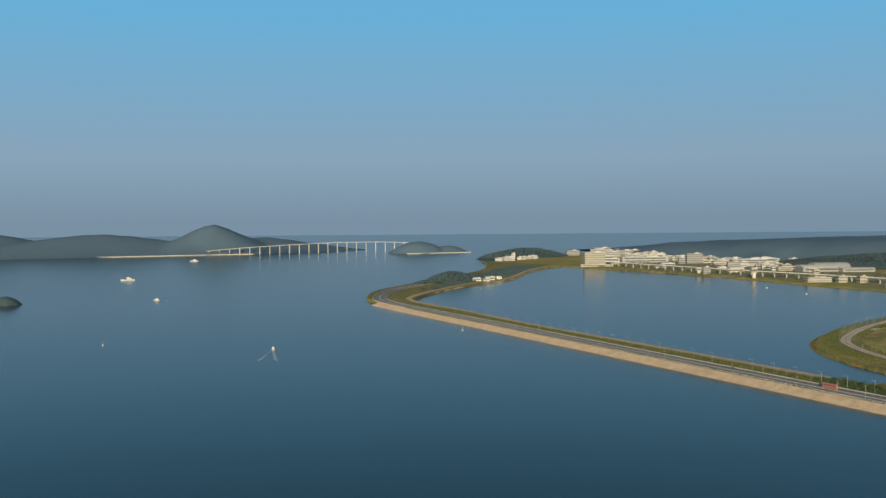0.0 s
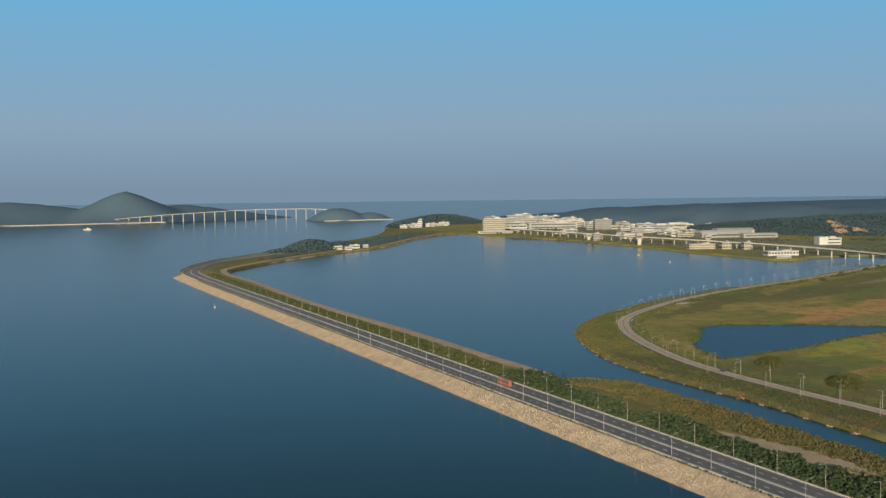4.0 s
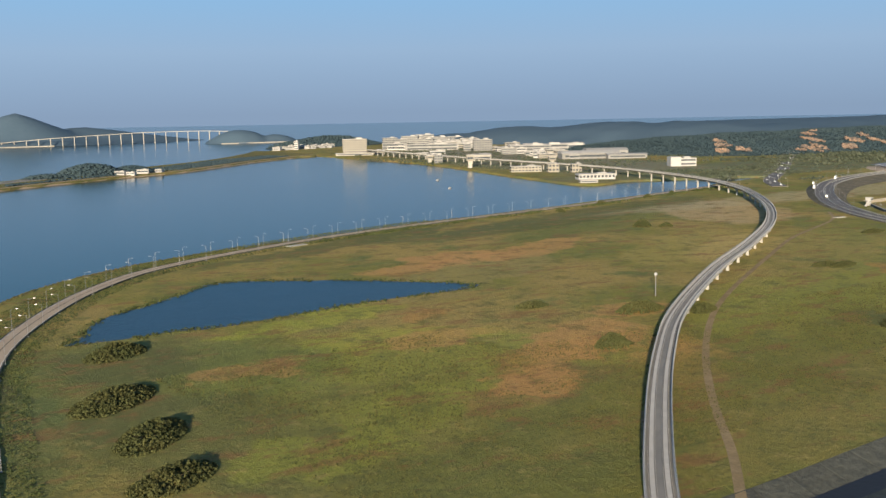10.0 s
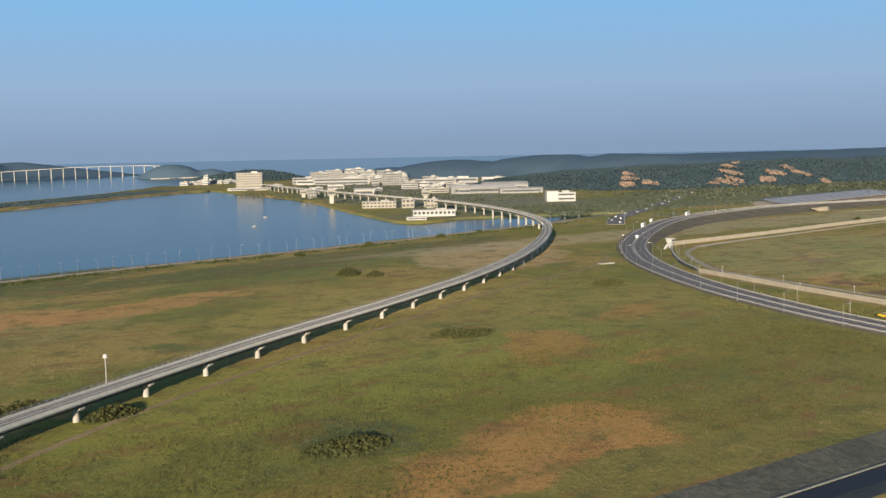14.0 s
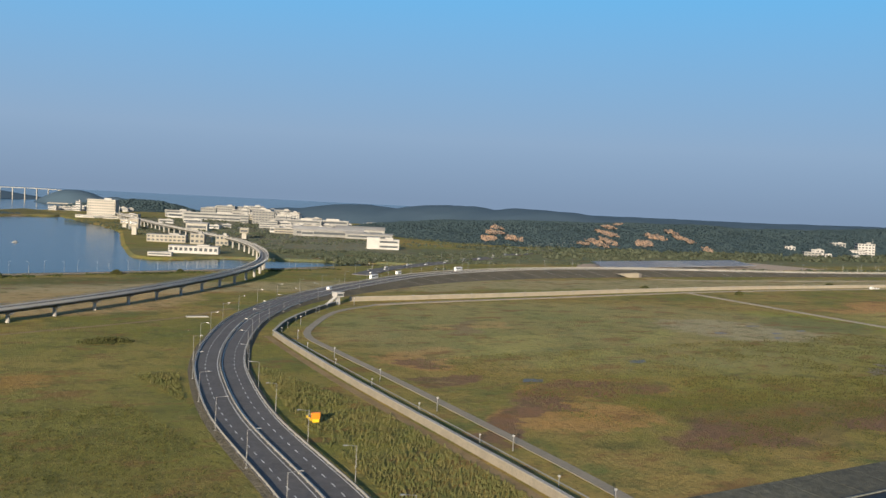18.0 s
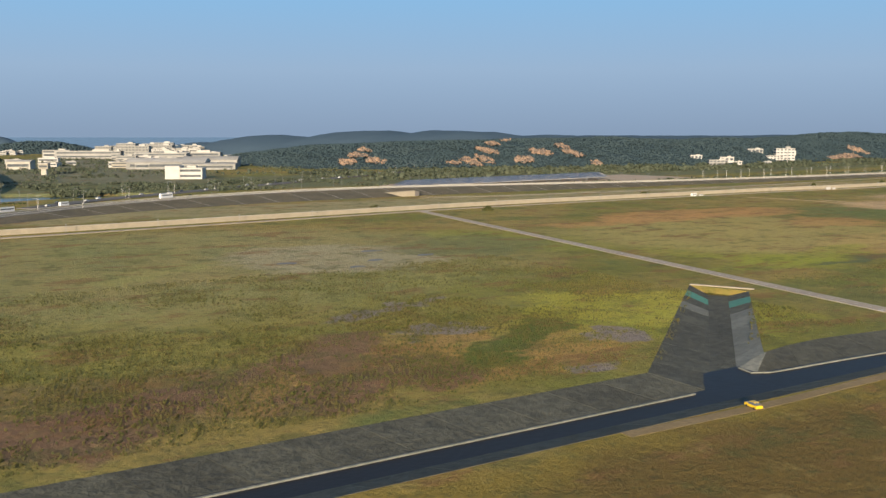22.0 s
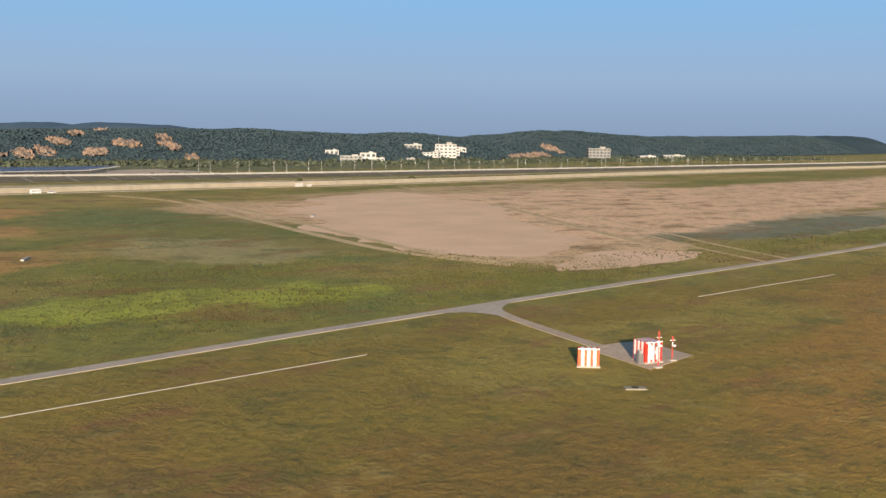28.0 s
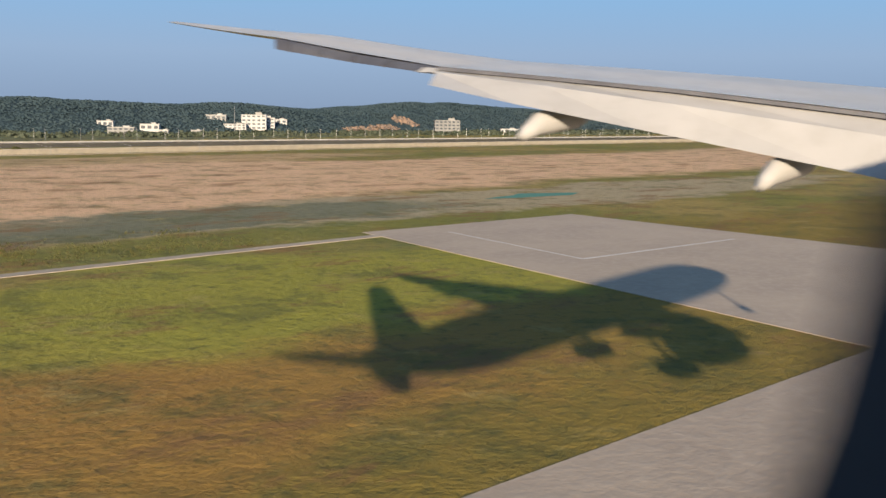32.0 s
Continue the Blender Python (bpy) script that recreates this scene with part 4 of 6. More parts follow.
lamps(branch_line, 32.0, 4.9, 0.1, 8)
lamps(branch_line, 32.0, -4.9, 0.1, 0)

bm = bmesh.new()
for off in (5.6, -5.6):
    for x, y, z, h in along(express_line, 19.0, off, 905)[:62]:
        rod(bm, (x, y, z), (x, y, z + 6.0), 0.09, 0.06, 4)
        rod(bm, (x, y, z + 5.95), (x, y - math.copysign(1.4, off), z + 6.1), 0.06, 0.05, 4)
far = thing("distant_street_lamps", "row of thin distant lamp posts along the expressway", "street lamps", kind="stuff", bm=bm, material=STEEL)

# ---- railway viaduct ----
VIA = [(398, 2, 3.5), (424, 42, 3.5), (451, 75, 3.5), (480, 104, 3.5), (512, 133, 3.5), (545, 159.5, 3.5), (599, 195, 3.5), (654, 226.5, 3.5), (706, 259, 3.6), (756, 298, 3.9),
       (802, 343, 4.3), (837, 385, 4.8), (866, 434, 5.3), (893, 500, 5.5), (915, 580, 5.5), (927, 670, 5.5), (942, 800, 5.6), (968, 968, 5.8), (985, 1060, 6.0)]
via_line = curve_points(VIA, 4.0)
viaduct = thing("railway_viaduct", "long pale concrete railway viaduct on short piers", "viaduct")
bm = bmesh.new()
ribbon(bm, via_line, 2.05, -2.05, 0.0, -0.25)
part("deck", bm, RAILBED, viaduct)
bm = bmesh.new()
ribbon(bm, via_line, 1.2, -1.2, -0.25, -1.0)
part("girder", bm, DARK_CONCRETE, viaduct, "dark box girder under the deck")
for off in (0.98, -0.98):
    bm = bmesh.new()
    ribbon(bm, via_line, off + 0.5, off - 0.5, 0.18, 0.0)
    part("track_slab", bm, PARAPET, viaduct, "pale track slab")
    for r in (0.38, -0.38):
        bm = bmesh.new()
        ribbon(bm, via_line, off + r + 0.05, off + r - 0.05, 0.28, 0.18)
        part("rail", bm, ASPHALT, viaduct, "dark steel rail")
for off in (2.0, -2.0):
    bm = bmesh.new()
    ribbon(bm, via_line, off + 0.13, off - 0.13, 0.55, 0.0)
    part("parapet", bm, PARAPET, viaduct)
for off in (2.0, -2.0):
    bm = bmesh.new()
    for zz in (0.78, 1.0):
        ribbon(bm, via_line, off + 0.03, off - 0.03, zz + 0.04, zz)
    part("handrail", bm, STEEL, viaduct, "thin grey steel handrail")
    bm = bmesh.new()
    for x, y, z, h in along(via_line, 1.7, off):
        box(bm, x, y, z + 0.5, 0.1, 0.1, 0.54, h)
    tagged(part("railing", bm, STEEL, viaduct, "grey railing posts along the deck edge"), kind="stuff")
for x, y, z, h in along(via_line, 17.6, 0, 3):
    bottom = -1.6 if 440 < y < 520 else -0.2
    bm = bmesh.new()
    rod(bm, (0, 0, bottom), (0, 0, z - 1.5), 0.55, 0.5, 10)
    box(bm, 0, 0, z - 1.55, 1.0, 2.0, 0.55, 0, 1.0)
    box(bm, 0, 0, z - 1.25, 1.2, 3.0, 0.26)
    p = part("pier", bm, CONCRETE, viaduct)
    p.matrix_basis = pose(x, y, 0, 0, 0, h)

# ---- walls of the airfield ----
def long_wall(name, pts, height, label, material=WALLTAN):
    line = curve_points(pts, 6)
    bm = bmesh.new()
    ribbon(bm, line, 0.25, -0.25, height, -0.5)
    w = thing(name, label, "wall", kind="structure", bm=bm, material=material)
    bm = bmesh.new()
    ribbon(bm, line, 0.34, -0.34, height + 0.12, height)
    part("coping", bm, CONCRETE, w)
    return w, line


wall_near, near_wall_line = long_wall("wall_perimeter_near", [(742, 55), (750, 93), (756, 126), (764, 171), (772, 210), (777, 232)], 1.25, "long cream concrete perimeter wall")
wall_far, far_wall_line = long_wall("wall_perimeter_far", [(838, 302), (870, 304), (918, 308), (984, 315), (1061, 321), (1140, 321), (1227, 321), (1328, 319), (1610, 338), (2100, 352)], 1.5, "long cream concrete perimeter wall")

wall_link, link_line = long_wall("wall_perimeter_link", [(777, 232.6), (790, 252), (808, 273), (827, 292)], 1.2, "dull grey concrete perimeter wall beside the expressway", DARK_CONCRETE)
bm = bmesh.new()
ribbon(bm, near_wall_line, 2.7, 1.0, 0.02, -0.3)
thing("wall_path", "bare dirt path along the foot of the wall", "path", kind="structure", bm=bm, material=DIRT)
bm = bmesh.new()
ribbon(bm, near_wall_line, -0.5, -2.6, 0.015, -0.3)
thing("wall_verge", "dark bare verge behind the wall", "path", kind="structure", bm=bm, material=EMBANK)
for x, y, z, h in [*along(near_wall_line, 23.0, -2.9, 20), *along(link_line, 12.0, -1.6, 4)]:
    p = thing("camera_post", "short grey post with a white lamp box behind the wall", "post", "wall posts", at=(x, y, 0), turn=h)
    bm = bmesh.new()
    rod(bm, (0, 0, 0), (0, 0, 1.5), 0.06, 0.05, 6)
    part("pole", bm, STEEL, p)
    bm = bmesh.new()
    box(bm, 0, 0, 1.5, 0.32, 0.2, 0.22)
    part("lamp_head", bm, WHITE, p)

# ---- pond ----
def flat_patch(name, outline, z, label, material, category="ground", rough=1.5, step=5.0):
    pts = curve_points([*outline, outline[0]], step)[:-1]
    pts = [p + np.array(noise.noise_vector((p[0] / 6, p[1] / 6, 3))[:2]) * rough + np.array(noise.noise_vector((p[0] / 23, p[1] / 23, 5))[:2]) * rough * 1.5 for p in pts]
    bm = bmesh.new()
    bm.faces.new([bm.verts.new((*p, z)) for p in pts])
    return thing(name, label, category, kind="structure", bm=bm, material=material)


flat_patch("pond_water", [(424, 230), (437, 228), (450, 229), (464, 227), (496, 231), (516, 231), (541, 235), (526, 257), (505, 276), (484, 288), (463, 274), (439, 255)], 0.05, "still blue pond in the marsh", LAGOON, "water")

# ---- canal ----
canal = thing("canal", "straight drainage canal with sloping stained concrete banks", "canal", kind="structure")
bm = bmesh.new()
ribbon(bm, curve_points([(358, 111), (382, 100), (406, 89), (428, 79.5), (470, 76), (520, 77), (560, 77), (700, 77), (800, 77), (962, 77)], 8), 8.0, -6.6, -1.02, -1.3)
part("canal_water", bm, CANAL_WATER, canal, "dark blue-black canal water")
TEAL = surface("teal_netting", (0.05, 0.20, 0.15), (0.07, 0.25, 0.19), 1.0, rough=0.9)
TARP_YELLOW = surface("yellow_tarpaulin", (0.50, 0.47, 0.05), (0.42, 0.40, 0.06), 1.2, (0.25, 0.25, 0.08), 0.5, 0.8)


def slabs(top, low, count, odd=None, z1=0.05, z0=-1.15):
    """Sloping bank slabs side by side between the line of the bank's top and the line of its foot."""
    T, L = curve_points(top, 2), curve_points(low, 2)
    pick = lambda line, k: line[0] * (1 - k) + line[-1] * k if len(top) == 2 else np.array([np.interp(k * (len(line) - 1), range(len(line)), line[:, c]) for c in (0, 1)])
    for i in range(count):
        u, v = i / count, (i + 0.99) / count
        q = [(*pick(T, u), z1), (*pick(L, u), z0), (*pick(L, v), z0), (*pick(T, v), z1)]
        bm = bmesh.new()
        face = [bm.verts.new(p) for p in q]
        back = [bm.verts.new((p[0], p[1], p[2] - 0.4)) for p in q]
        bm.faces.new(face)
        bm.faces.new(back[::-1])
        for j in range(4):
            bm.faces.new((face[j], back[j], back[(j + 1) % 4], face[(j + 1) % 4]))
        bmesh.ops.recalc_face_normals(bm, faces=bm.faces[:])
        part("bank_slab", bm, (odd or {}).get(i, DARK_CONCRETE), canal)


slabs([(560, 86), (905, 86)], [(560, 78.4), (908, 78.4)], 43)
slabs([(560, 70), (962, 70)], [(560, 75.2), (962, 75.2)], 50)
slabs(CANAL_N[:7], [(361, 111.5), (380.3, 102.5), (404.5, 90.3), (427.6, 79.9), (470, 77), (520, 78.2), (560, 78.4)], 26, {7: TARP_YELLOW, 8: TARP_YELLOW})
slabs(CANAL_S[:7], [(357.5, 107), (381, 97.5), (405, 87.3), (428, 77.6), (470, 74.4), (520, 75), (560, 75.2)], 24)
PALE_BANK = surface("bleached_concrete", (0.15, 0.155, 0.13), (0.20, 0.20, 0.17), 2.5, (0.09, 0.10, 0.085), 0.7, 0.9, bumps=0.3, vary=0.15)
slabs([(905, 86), (963, 132)], [(910.5, 81), (962.5, 127)], 12, {8: PALE_BANK, 10: TEAL})
slabs([(926, 85.5), (966, 120.5)], [(919.5, 84.5), (964.5, 124)], 9, {0: PALE_BANK, 1: PALE_BANK, 2: PALE_BANK, 3: PALE_BANK, 4: PALE_BANK, 5: PALE_BANK, 7: TEAL})
slabs([(905, 86), (905.4, 86.3)], [(908, 78.4), (910.5, 81)], 1)
slabs([(926, 85.5), (926.4, 85.4)], [(919.5, 84.5), (919, 81)], 1, {0: PALE_BANK})
slabs([(910.5, 81), (962.5, 127)], [(919.5, 84.5), (964.5, 124)], 9, None, -1.15, -1.17)
slabs([(926.2, 85.5), (938, 87), (956, 85)], [(919, 81), (936, 79.6), (960, 77.6)], 5)
for pts in ([(560, 78.5), (700, 78.5), (905, 78.5)], [(919.6, 84.2), (918.8, 81.6), (921, 80.4), (936, 79.5), (960, 77.5)]):
    bm = bmesh.new()
    ribbon(bm, curve_points(pts, 4), 0.16, -0.16, -0.86, -1.4)
    part("toe_kerb", bm, PALE_BANK, canal, "bleached concrete kerb at the foot of the bank")

# ---- runway and taxiway ----
def paved(name, pts, z, label, material):
    bm = bmesh.new()
    top = [bm.verts.new((*p, z)) for p in pts]
    low = [bm.verts.new((*p, z - 0.4)) for p in pts]
    bm.faces.new(top)
    for i in range(len(pts)):
        bm.faces.new((top[i], low[i], low[(i + 1) % len(pts)], top[(i + 1) % len(pts)]))
    return thing(name, label, "pavement", kind="structure", bm=bm, material=material)


TARMAC = surface("runway_concrete", (0.43, 0.345, 0.26), (0.37, 0.295, 0.225), 12, (0.47, 0.385, 0.30), 0.9, 0.9, bumps=0.1)
paved("runway", [(1205, -24), (2600, -24), (2600, 23.5), (1212, 23.5)], 0.04, "wide brownish grey runway pavement", TARMAC)
paved("taxiway", [(1259, 23.5), (1305, 23.5), (1307, 42), (1311, 87), (1274, 88)], 0.05, "pale brownish concrete taxiway", TARMAC)

# ---- sea wall, beach, shore plants of the causeway ----
bm = bmesh.new()
n = normals2(cause_line)
cut = [i for i, p in enumerate(cause_line) if p[1] < 700]
rows = []
for i in cut:
    p, o = cause_line[i][:2], n[i]
    rows.append([bm.verts.new((*(p + o * k), z)) for k, z in ((6.0, 0.95), (6.9, 0.9), (13.6, -1.35), (14.8, -3.6))])
for r, s in zip(rows, rows[1:]):
    for j in range(3):
        bm.faces.new((r[j], s[j], s[j + 1], r[j + 1]))
sea_wall = thing("sea_wall", "sloping sea wall of pale tan rubble stone", "sea wall", kind="structure", bm=bm, material=ROCK)
stones = []
for x, y, z, h in along(cause_line[:len(cut)], 0.42, 0):
    if y < 60:
        continue
    o = np.array((-math.sin(radians(h)), math.cos(radians(h))))
    for _ in range(9):
        k = rng.uniform(7.0, 13.3)
        q = np.array((x, y)) + o * k
        stones.append((q[0] + rng.uniform(-0.4, 0.4), q[1] + rng.uniform(-0.4, 0.4), 0.9 - (k - 6.9) * 0.336 + 0.02, rng.uniform(0.07, 0.19)))
tagged(clump_mesh("rubble_stone", stones, ROCK, sea_wall, 0.7), "heaped tan rubble stones", kind="stuff")
BEACH = [(940, 1117), (900, 1090), (831, 1036), (785, 992), (725, 932), (690, 902), (628, 868), (536, 802), (462, 737), (436, 694), (420, 606), (393, 471), (378, 368), (366, 296), (360.5, 262), (355.5, 232)]
bm = bmesh.new()
line = curve_points(BEACH, 3)
nb = normals2(line)
rows = []
for i, (p, o) in enumerate(zip(line, nb)):
    f = min(1.0, (len(line) - 1 - i) / 5)
    w = 0.95 + 0.3 * noise.noise((p[0] / 40, p[1] / 40, 6)) + 0.22 * noise.noise((p[0] / 7, p[1] / 7, 2))
    rows.append([bm.verts.new((*(p + o * k), z)) for k, z in ((-4.6 * w, 0.71), (-3.8 * w, 0.69 + 0.08 * f), (1.6 * f - 1.0, 0.66 + 0.07 * f), (5.4 * f - 1.5, -1.6))])
for r, t in zip(rows, rows[1:]):
    for k in range(3):
        bm.faces.new((r[k], t[k], t[k + 1], r[k + 1]))
thing("beach", "narrow strip of pale sand along the lagoon shore", "beach", kind="structure", bm=bm, material=SAND)
bushes = []
for x, y, z, h in along(cause_line, 1.3, 0, 150):
    if y > 690:
        continue
    o = np.array((math.sin(radians(h)), -math.cos(radians(h))))
    wide = 16.0 if y > 240 else 13.0
    for _ in range(15):
        k = rng.uniform(6.4, wide)
        q = np.array((x, y)) + o * k
        r = rng.uniform(0.2, 0.55) * (1.0 if y > 240 else 1.4)
        bushes.append((*q, 0.7 + r * 0.3, r))
olive = []
for _ in range(6500):
    y = rng.uniform(60, 232)
    x = np.interp(y, (60, 118, 139, 162, 185, 217, 236), (335, 347, 353, 358, 362, 368, 357)) - rng.uniform(-0.6, 15)
    r = rng.uniform(0.18, 0.6)
    if noise.noise((x / 7, y / 7, 9.0)) > -0.32 and math.hypot((x - 337.5 - (y - 140) * 0.06) / 3.4, (y - 138) / 24) > 1.0 + 0.5 * noise.noise((x / 3, y / 3, 1.0)):
        olive.append((x, y, 0.7 + r * 0.3, r))
CL = curve_points(SHORE, 1.2)
CN = normals2(CL)
for p, o in zip(CL, CN):
    if p[1] < 400 and p[0] < 800:
        for _ in range(4):
            k, r = rng.uniform(-1.5, 3.0), rng.uniform(0.2, 0.55)
            if noise.noise((p[0] / 9, p[1] / 9, 4.0)) > -0.45:
                olive.append((*(p + o * k), -0.53 * max(0.0, k) + r * 0.2, r))
tagged(leafy_mesh("shore_scrub", olive, OLIVE), "brownish olive scrub along the channel banks", "shrubs", kind="stuff")
trees = []
for _ in range(6500):
    y = rng.uniform(60, 250)
    k = rng.uniform(6.5, 21.0)
    x = 292.9 + y * 0.1665 + k
    if noise.noise((x / 8, y / 10, 3.0)) > -0.45 + max(0.0, k - 12.0) * 0.09 and math.hypot((x - 337.5 - (y - 140) * 0.06) / 3.4, (y - 138) / 24) > 1.0:
        r = rng.uniform(0.35, 0.95)
        trees.append((x, y, 0.7 + r * rng.uniform(0.2, 1.0), r))
for _ in range(260):
    x, y, r = rng.gauss(351, 2.2), rng.gauss(243, 6.0), rng.uniform(0.35, 0.9)
    trees.append((x, y, 0.7 + r * 0.3, r))
tagged(leafy_mesh("causeway_trees", trees, DARK_SHRUB), "dense dark green low trees beside the causeway road", "trees", kind="stuff")
hedge = []
for x, y, z, h in along(cause_line, 1.1, 6.5, 190):
    if y < 640:
        r = rng.uniform(0.25, 0.5)
        hedge.append((x + rng.uniform(-0.15, 0.15), y, 0.95 + r * 0.4, r))
tagged(leafy_mesh("roadside_hedge", hedge, DARK_SHRUB), "row of small dark shrubs behind the parapet", "shrubs", kind="stuff")
edge = []
p = curve_points(SHORE, 8)
for k in range(800):
    u = rng.random() ** 1.5 * 0.32
    q = p[min(len(p) - 1, int(u * len(p)))] + np.array((rng.uniform(-3.5, 0.5), rng.uniform(-1, 1)))
    edge.append((*q, -1.2 + rng.uniform(-0.1, 0.12), rng.uniform(0.1, 0.26)))
tagged(clump_mesh("shore_stones", edge, ROCK), "pale stones along the channel shore", "stones", kind="stuff")
tagged(leafy_mesh("causeway_scrub", bushes, SHRUB), "dense dark green scrub on the causeway bank", "shrubs", kind="stuff")
bushes = []
for off0, off1, per in ((3.0, 13.0, 26), (-8.5, -3.0, 15)):
    for x, y, z, h in along(lagoon_line[:int(len(lagoon_line) * 0.62)], 1.6, 0):
        o = np.array((-math.sin(radians(h)), math.cos(radians(h))))
        for _ in range(per):
            if rng.random() < 0.85:
                q = np.array((x, y)) + o * rng.uniform(off0, off1)
                r = rng.uniform(0.14, 0.38)
                bushes.append((*q, r * 0.25, r))
for x, y, z, h in along(lagoon_line[int(len(lagoon_line) * 0.5):], 2.0, 0):
    o = np.array((-math.sin(radians(h)), math.cos(radians(h))))
    for _ in range(8):
        q = np.array((x, y)) + o * rng.uniform(-9.5, -2.6)
        if noise.noise((q[0] / 14, q[1] / 14, 3)) < -0.1:
            continue
        r = rng.uniform(0.3, 0.9)
        bushes.append((*q, r * 0.25, r))
tagged(leafy_mesh("roadside_scrub", bushes, SHRUB, leaves=11), "low dark scrub beside the lagoon road", "shrubs", kind="stuff")

fringe = []
pond = curve_points([(424, 230), (437, 228), (450, 229), (464, 227), (496, 231), (516, 231), (541, 235), (526, 257), (505, 276), (484, 288), (463, 274), (439, 255), (424, 230)], 0.8)
for p in pond:
    for _ in range(3):
        r = rng.uniform(0.15, 0.5)
        q = p + np.array((rng.gauss(0, 1.0), rng.gauss(0, 1.0)))
        if noise.noise((q[0] / 9, q[1] / 9, 5)) > -0.25:
            fringe.append((*q, r * 0.3, r))
tagged(leafy_mesh("pond_reeds", fringe, SHRUB), "dark green reed fringe round the pond", "reeds", kind="stuff")
flat_patch("bare_sand", [(339.5, 161), (341.5, 150), (341, 136), (338.5, 118), (333, 116), (333.5, 137), (336, 149)], 0.76, "bare sandy ground between the scrub", SAND, rough=1.0, step=2.0)
shore_trees = []
for x, y, z, h in along(curve_points([(433, 700), (462, 742), (536, 808), (628, 874), (690, 908), (725, 938), (785, 998), (831, 1042), (905, 1098)], 4), 1.0, 0):
    for _ in range(3 if x < 690 else 8):
        r = rng.uniform(0.5, 1.7) * (1.0 + 0.5 * noise.noise((x / 30, y / 30, 2)))
        q = np.array((x, y)) + np.array((-0.7, 0.7)) * rng.uniform(4.0, 12.0 if x < 690 else 42.0)
        if noise.noise((q[0] / 22, q[1] / 22, 8)) > (-0.2 if x < 690 else -0.45) and x > 520:
            shore_trees.append((*q, 0.7 + r * 0.3, r))
tagged(clump_mesh("causeway_end_trees", shore_trees, HAZY_LEAF), "dark trees along the far end of the causeway", "trees", kind="stuff")

# ---- shrubs standing in the marsh ----
def bush(x, y, w, d, h, turn=0.0):
    b = thing("bush", "low spreading dark green shrub thicket in the marsh grass", "bush", "marsh bushes", at=(x, y, 0), turn=turn)
    w, d = w * 1.25, d * 1.4
    lumps = []
    for _ in range(int(90 + w * d * 4.5)):
        a, k = rng.uniform(0, 6.28), math.sqrt(rng.random())
        px, py = math.cos(a) * k * w / 2, math.sin(a) * k * d / 2
        r = rng.uniform(0.2, 0.5)
        lumps.append((px, py, max(0.0, 1.25 * h * (1 - k * k) * rng.uniform(0.4, 1.0) - r * 0.4) + r * 0.3, r))
    leafy_mesh("foliage", lumps, BUSH, b, leaves=12)
    bm = bmesh.new()
    for _ in range(5):
        a = rng.uniform(0, 6.28)
        rod(bm, (0, 0, 0), (math.cos(a) * w * 0.25, math.sin(a) * d * 0.25, h * 0.8), 0.12, 0.05, 5)
    part("stem", bm, BARK, b)
    return b


for x, y, w, d, h, a in ((419, 178, 17, 8, 2.0, 40), (430, 214, 13, 7, 2.2, 30), (418, 154, 15, 7, 1.8, 50), (414, 133, 13, 6, 1.8, 30), (551, 178, 12, 6, 2.0, 0), (519, 154, 8, 4, 1.4, 0), (533, 199, 8, 4, 1.2, 0),
                         (586, 128, 11, 6, 1.2, 0), (649, 193, 10, 4, 1.0, 0), (563, 168, 9, 4, 1.5, 20), (521, 157, 9, 4, 1.5, 30), (684, 308, 7, 5, 2.6, 0), (690, 300, 5, 4, 1.6, 0), (652, 189, 12, 4, 1.0, 10), (735, 232, 10, 4, 1.0, 0)):
    bush(x, y, w, d, h, a)
for x, y in ((1008, 328), (1152, 330), (1275, 330), (1330, 326), (700, 380), (742, 395), (790, 408), (820, 418), (1040, 300)):
    bush(x, y, rng.uniform(3, 6), rng.uniform(2, 4), rng.uniform(1.2, 2.4), rng.uniform(0, 180))

# ---- grass and reeds ----
def road_x(y):
    """Where the expressway crosses a given y on the marsh."""
    return np.interp(y, (20, 65, 107, 147, 180, 201, 226, 256, 281), (706, 714, 724, 732, 742, 750, 762, 779, 797))


def tufts(name, boxes, material, label, per, hmin, hmax, seed):
    """Upright blades, two crossed leaves each, over stretches of the plain (x0, x1, y0, y1)."""
    r = np.random.default_rng(seed)
    vs, fs = [], []
    k = 0
    for x0, x1, y0, y1 in boxes:
        m = int((x1 - x0) * (y1 - y0) * per)
        X, Y = r.uniform(x0, x1, m), r.uniform(y0, y1, m)
        for x, y in zip(X, Y):
            g = noise.noise((x / 14, y / 14, 1.7)) + 0.5 * noise.noise((x / 4, y / 4, 4.2))
            if r.random() > (g + 0.45) / 0.75 or abs(x - road_x(y)) < 8.5 or (903 < x < 970 and abs(y - 85 - (x - 914) * 0.80) < 6.5) or -2.8 < x - np.interp(y, (55, 93, 126, 171, 210, 232), (742, 750, 756, 764, 772, 777)) < 13:
                continue
            h, w, a = r.uniform(hmin, hmax), r.uniform(0.04, 0.13), r.uniform(0, 3.14)
            for t in (a, a + 1.57):
                c, s = math.cos(t) * w, math.sin(t) * w
                lean = r.uniform(-0.12, 0.12, 2)
                vs += [(x - c, y - s, -0.02), (x + c, y + s, -0.02), (x + c * 0.5 + lean[0], y + s * 0.5 + lean[1], h), (x - c * 0.6 + lean[0], y - s * 0.6 + lean[1], h * 0.85)]
                fs.append((k, k + 1, k + 2, k + 3))
                k += 4
    me = bpy.data.meshes.new(name)
    me.from_pydata(vs, [], fs)
    me.materials.append(material)
    return tagged(new(name, me), label, "grass", kind="stuff")


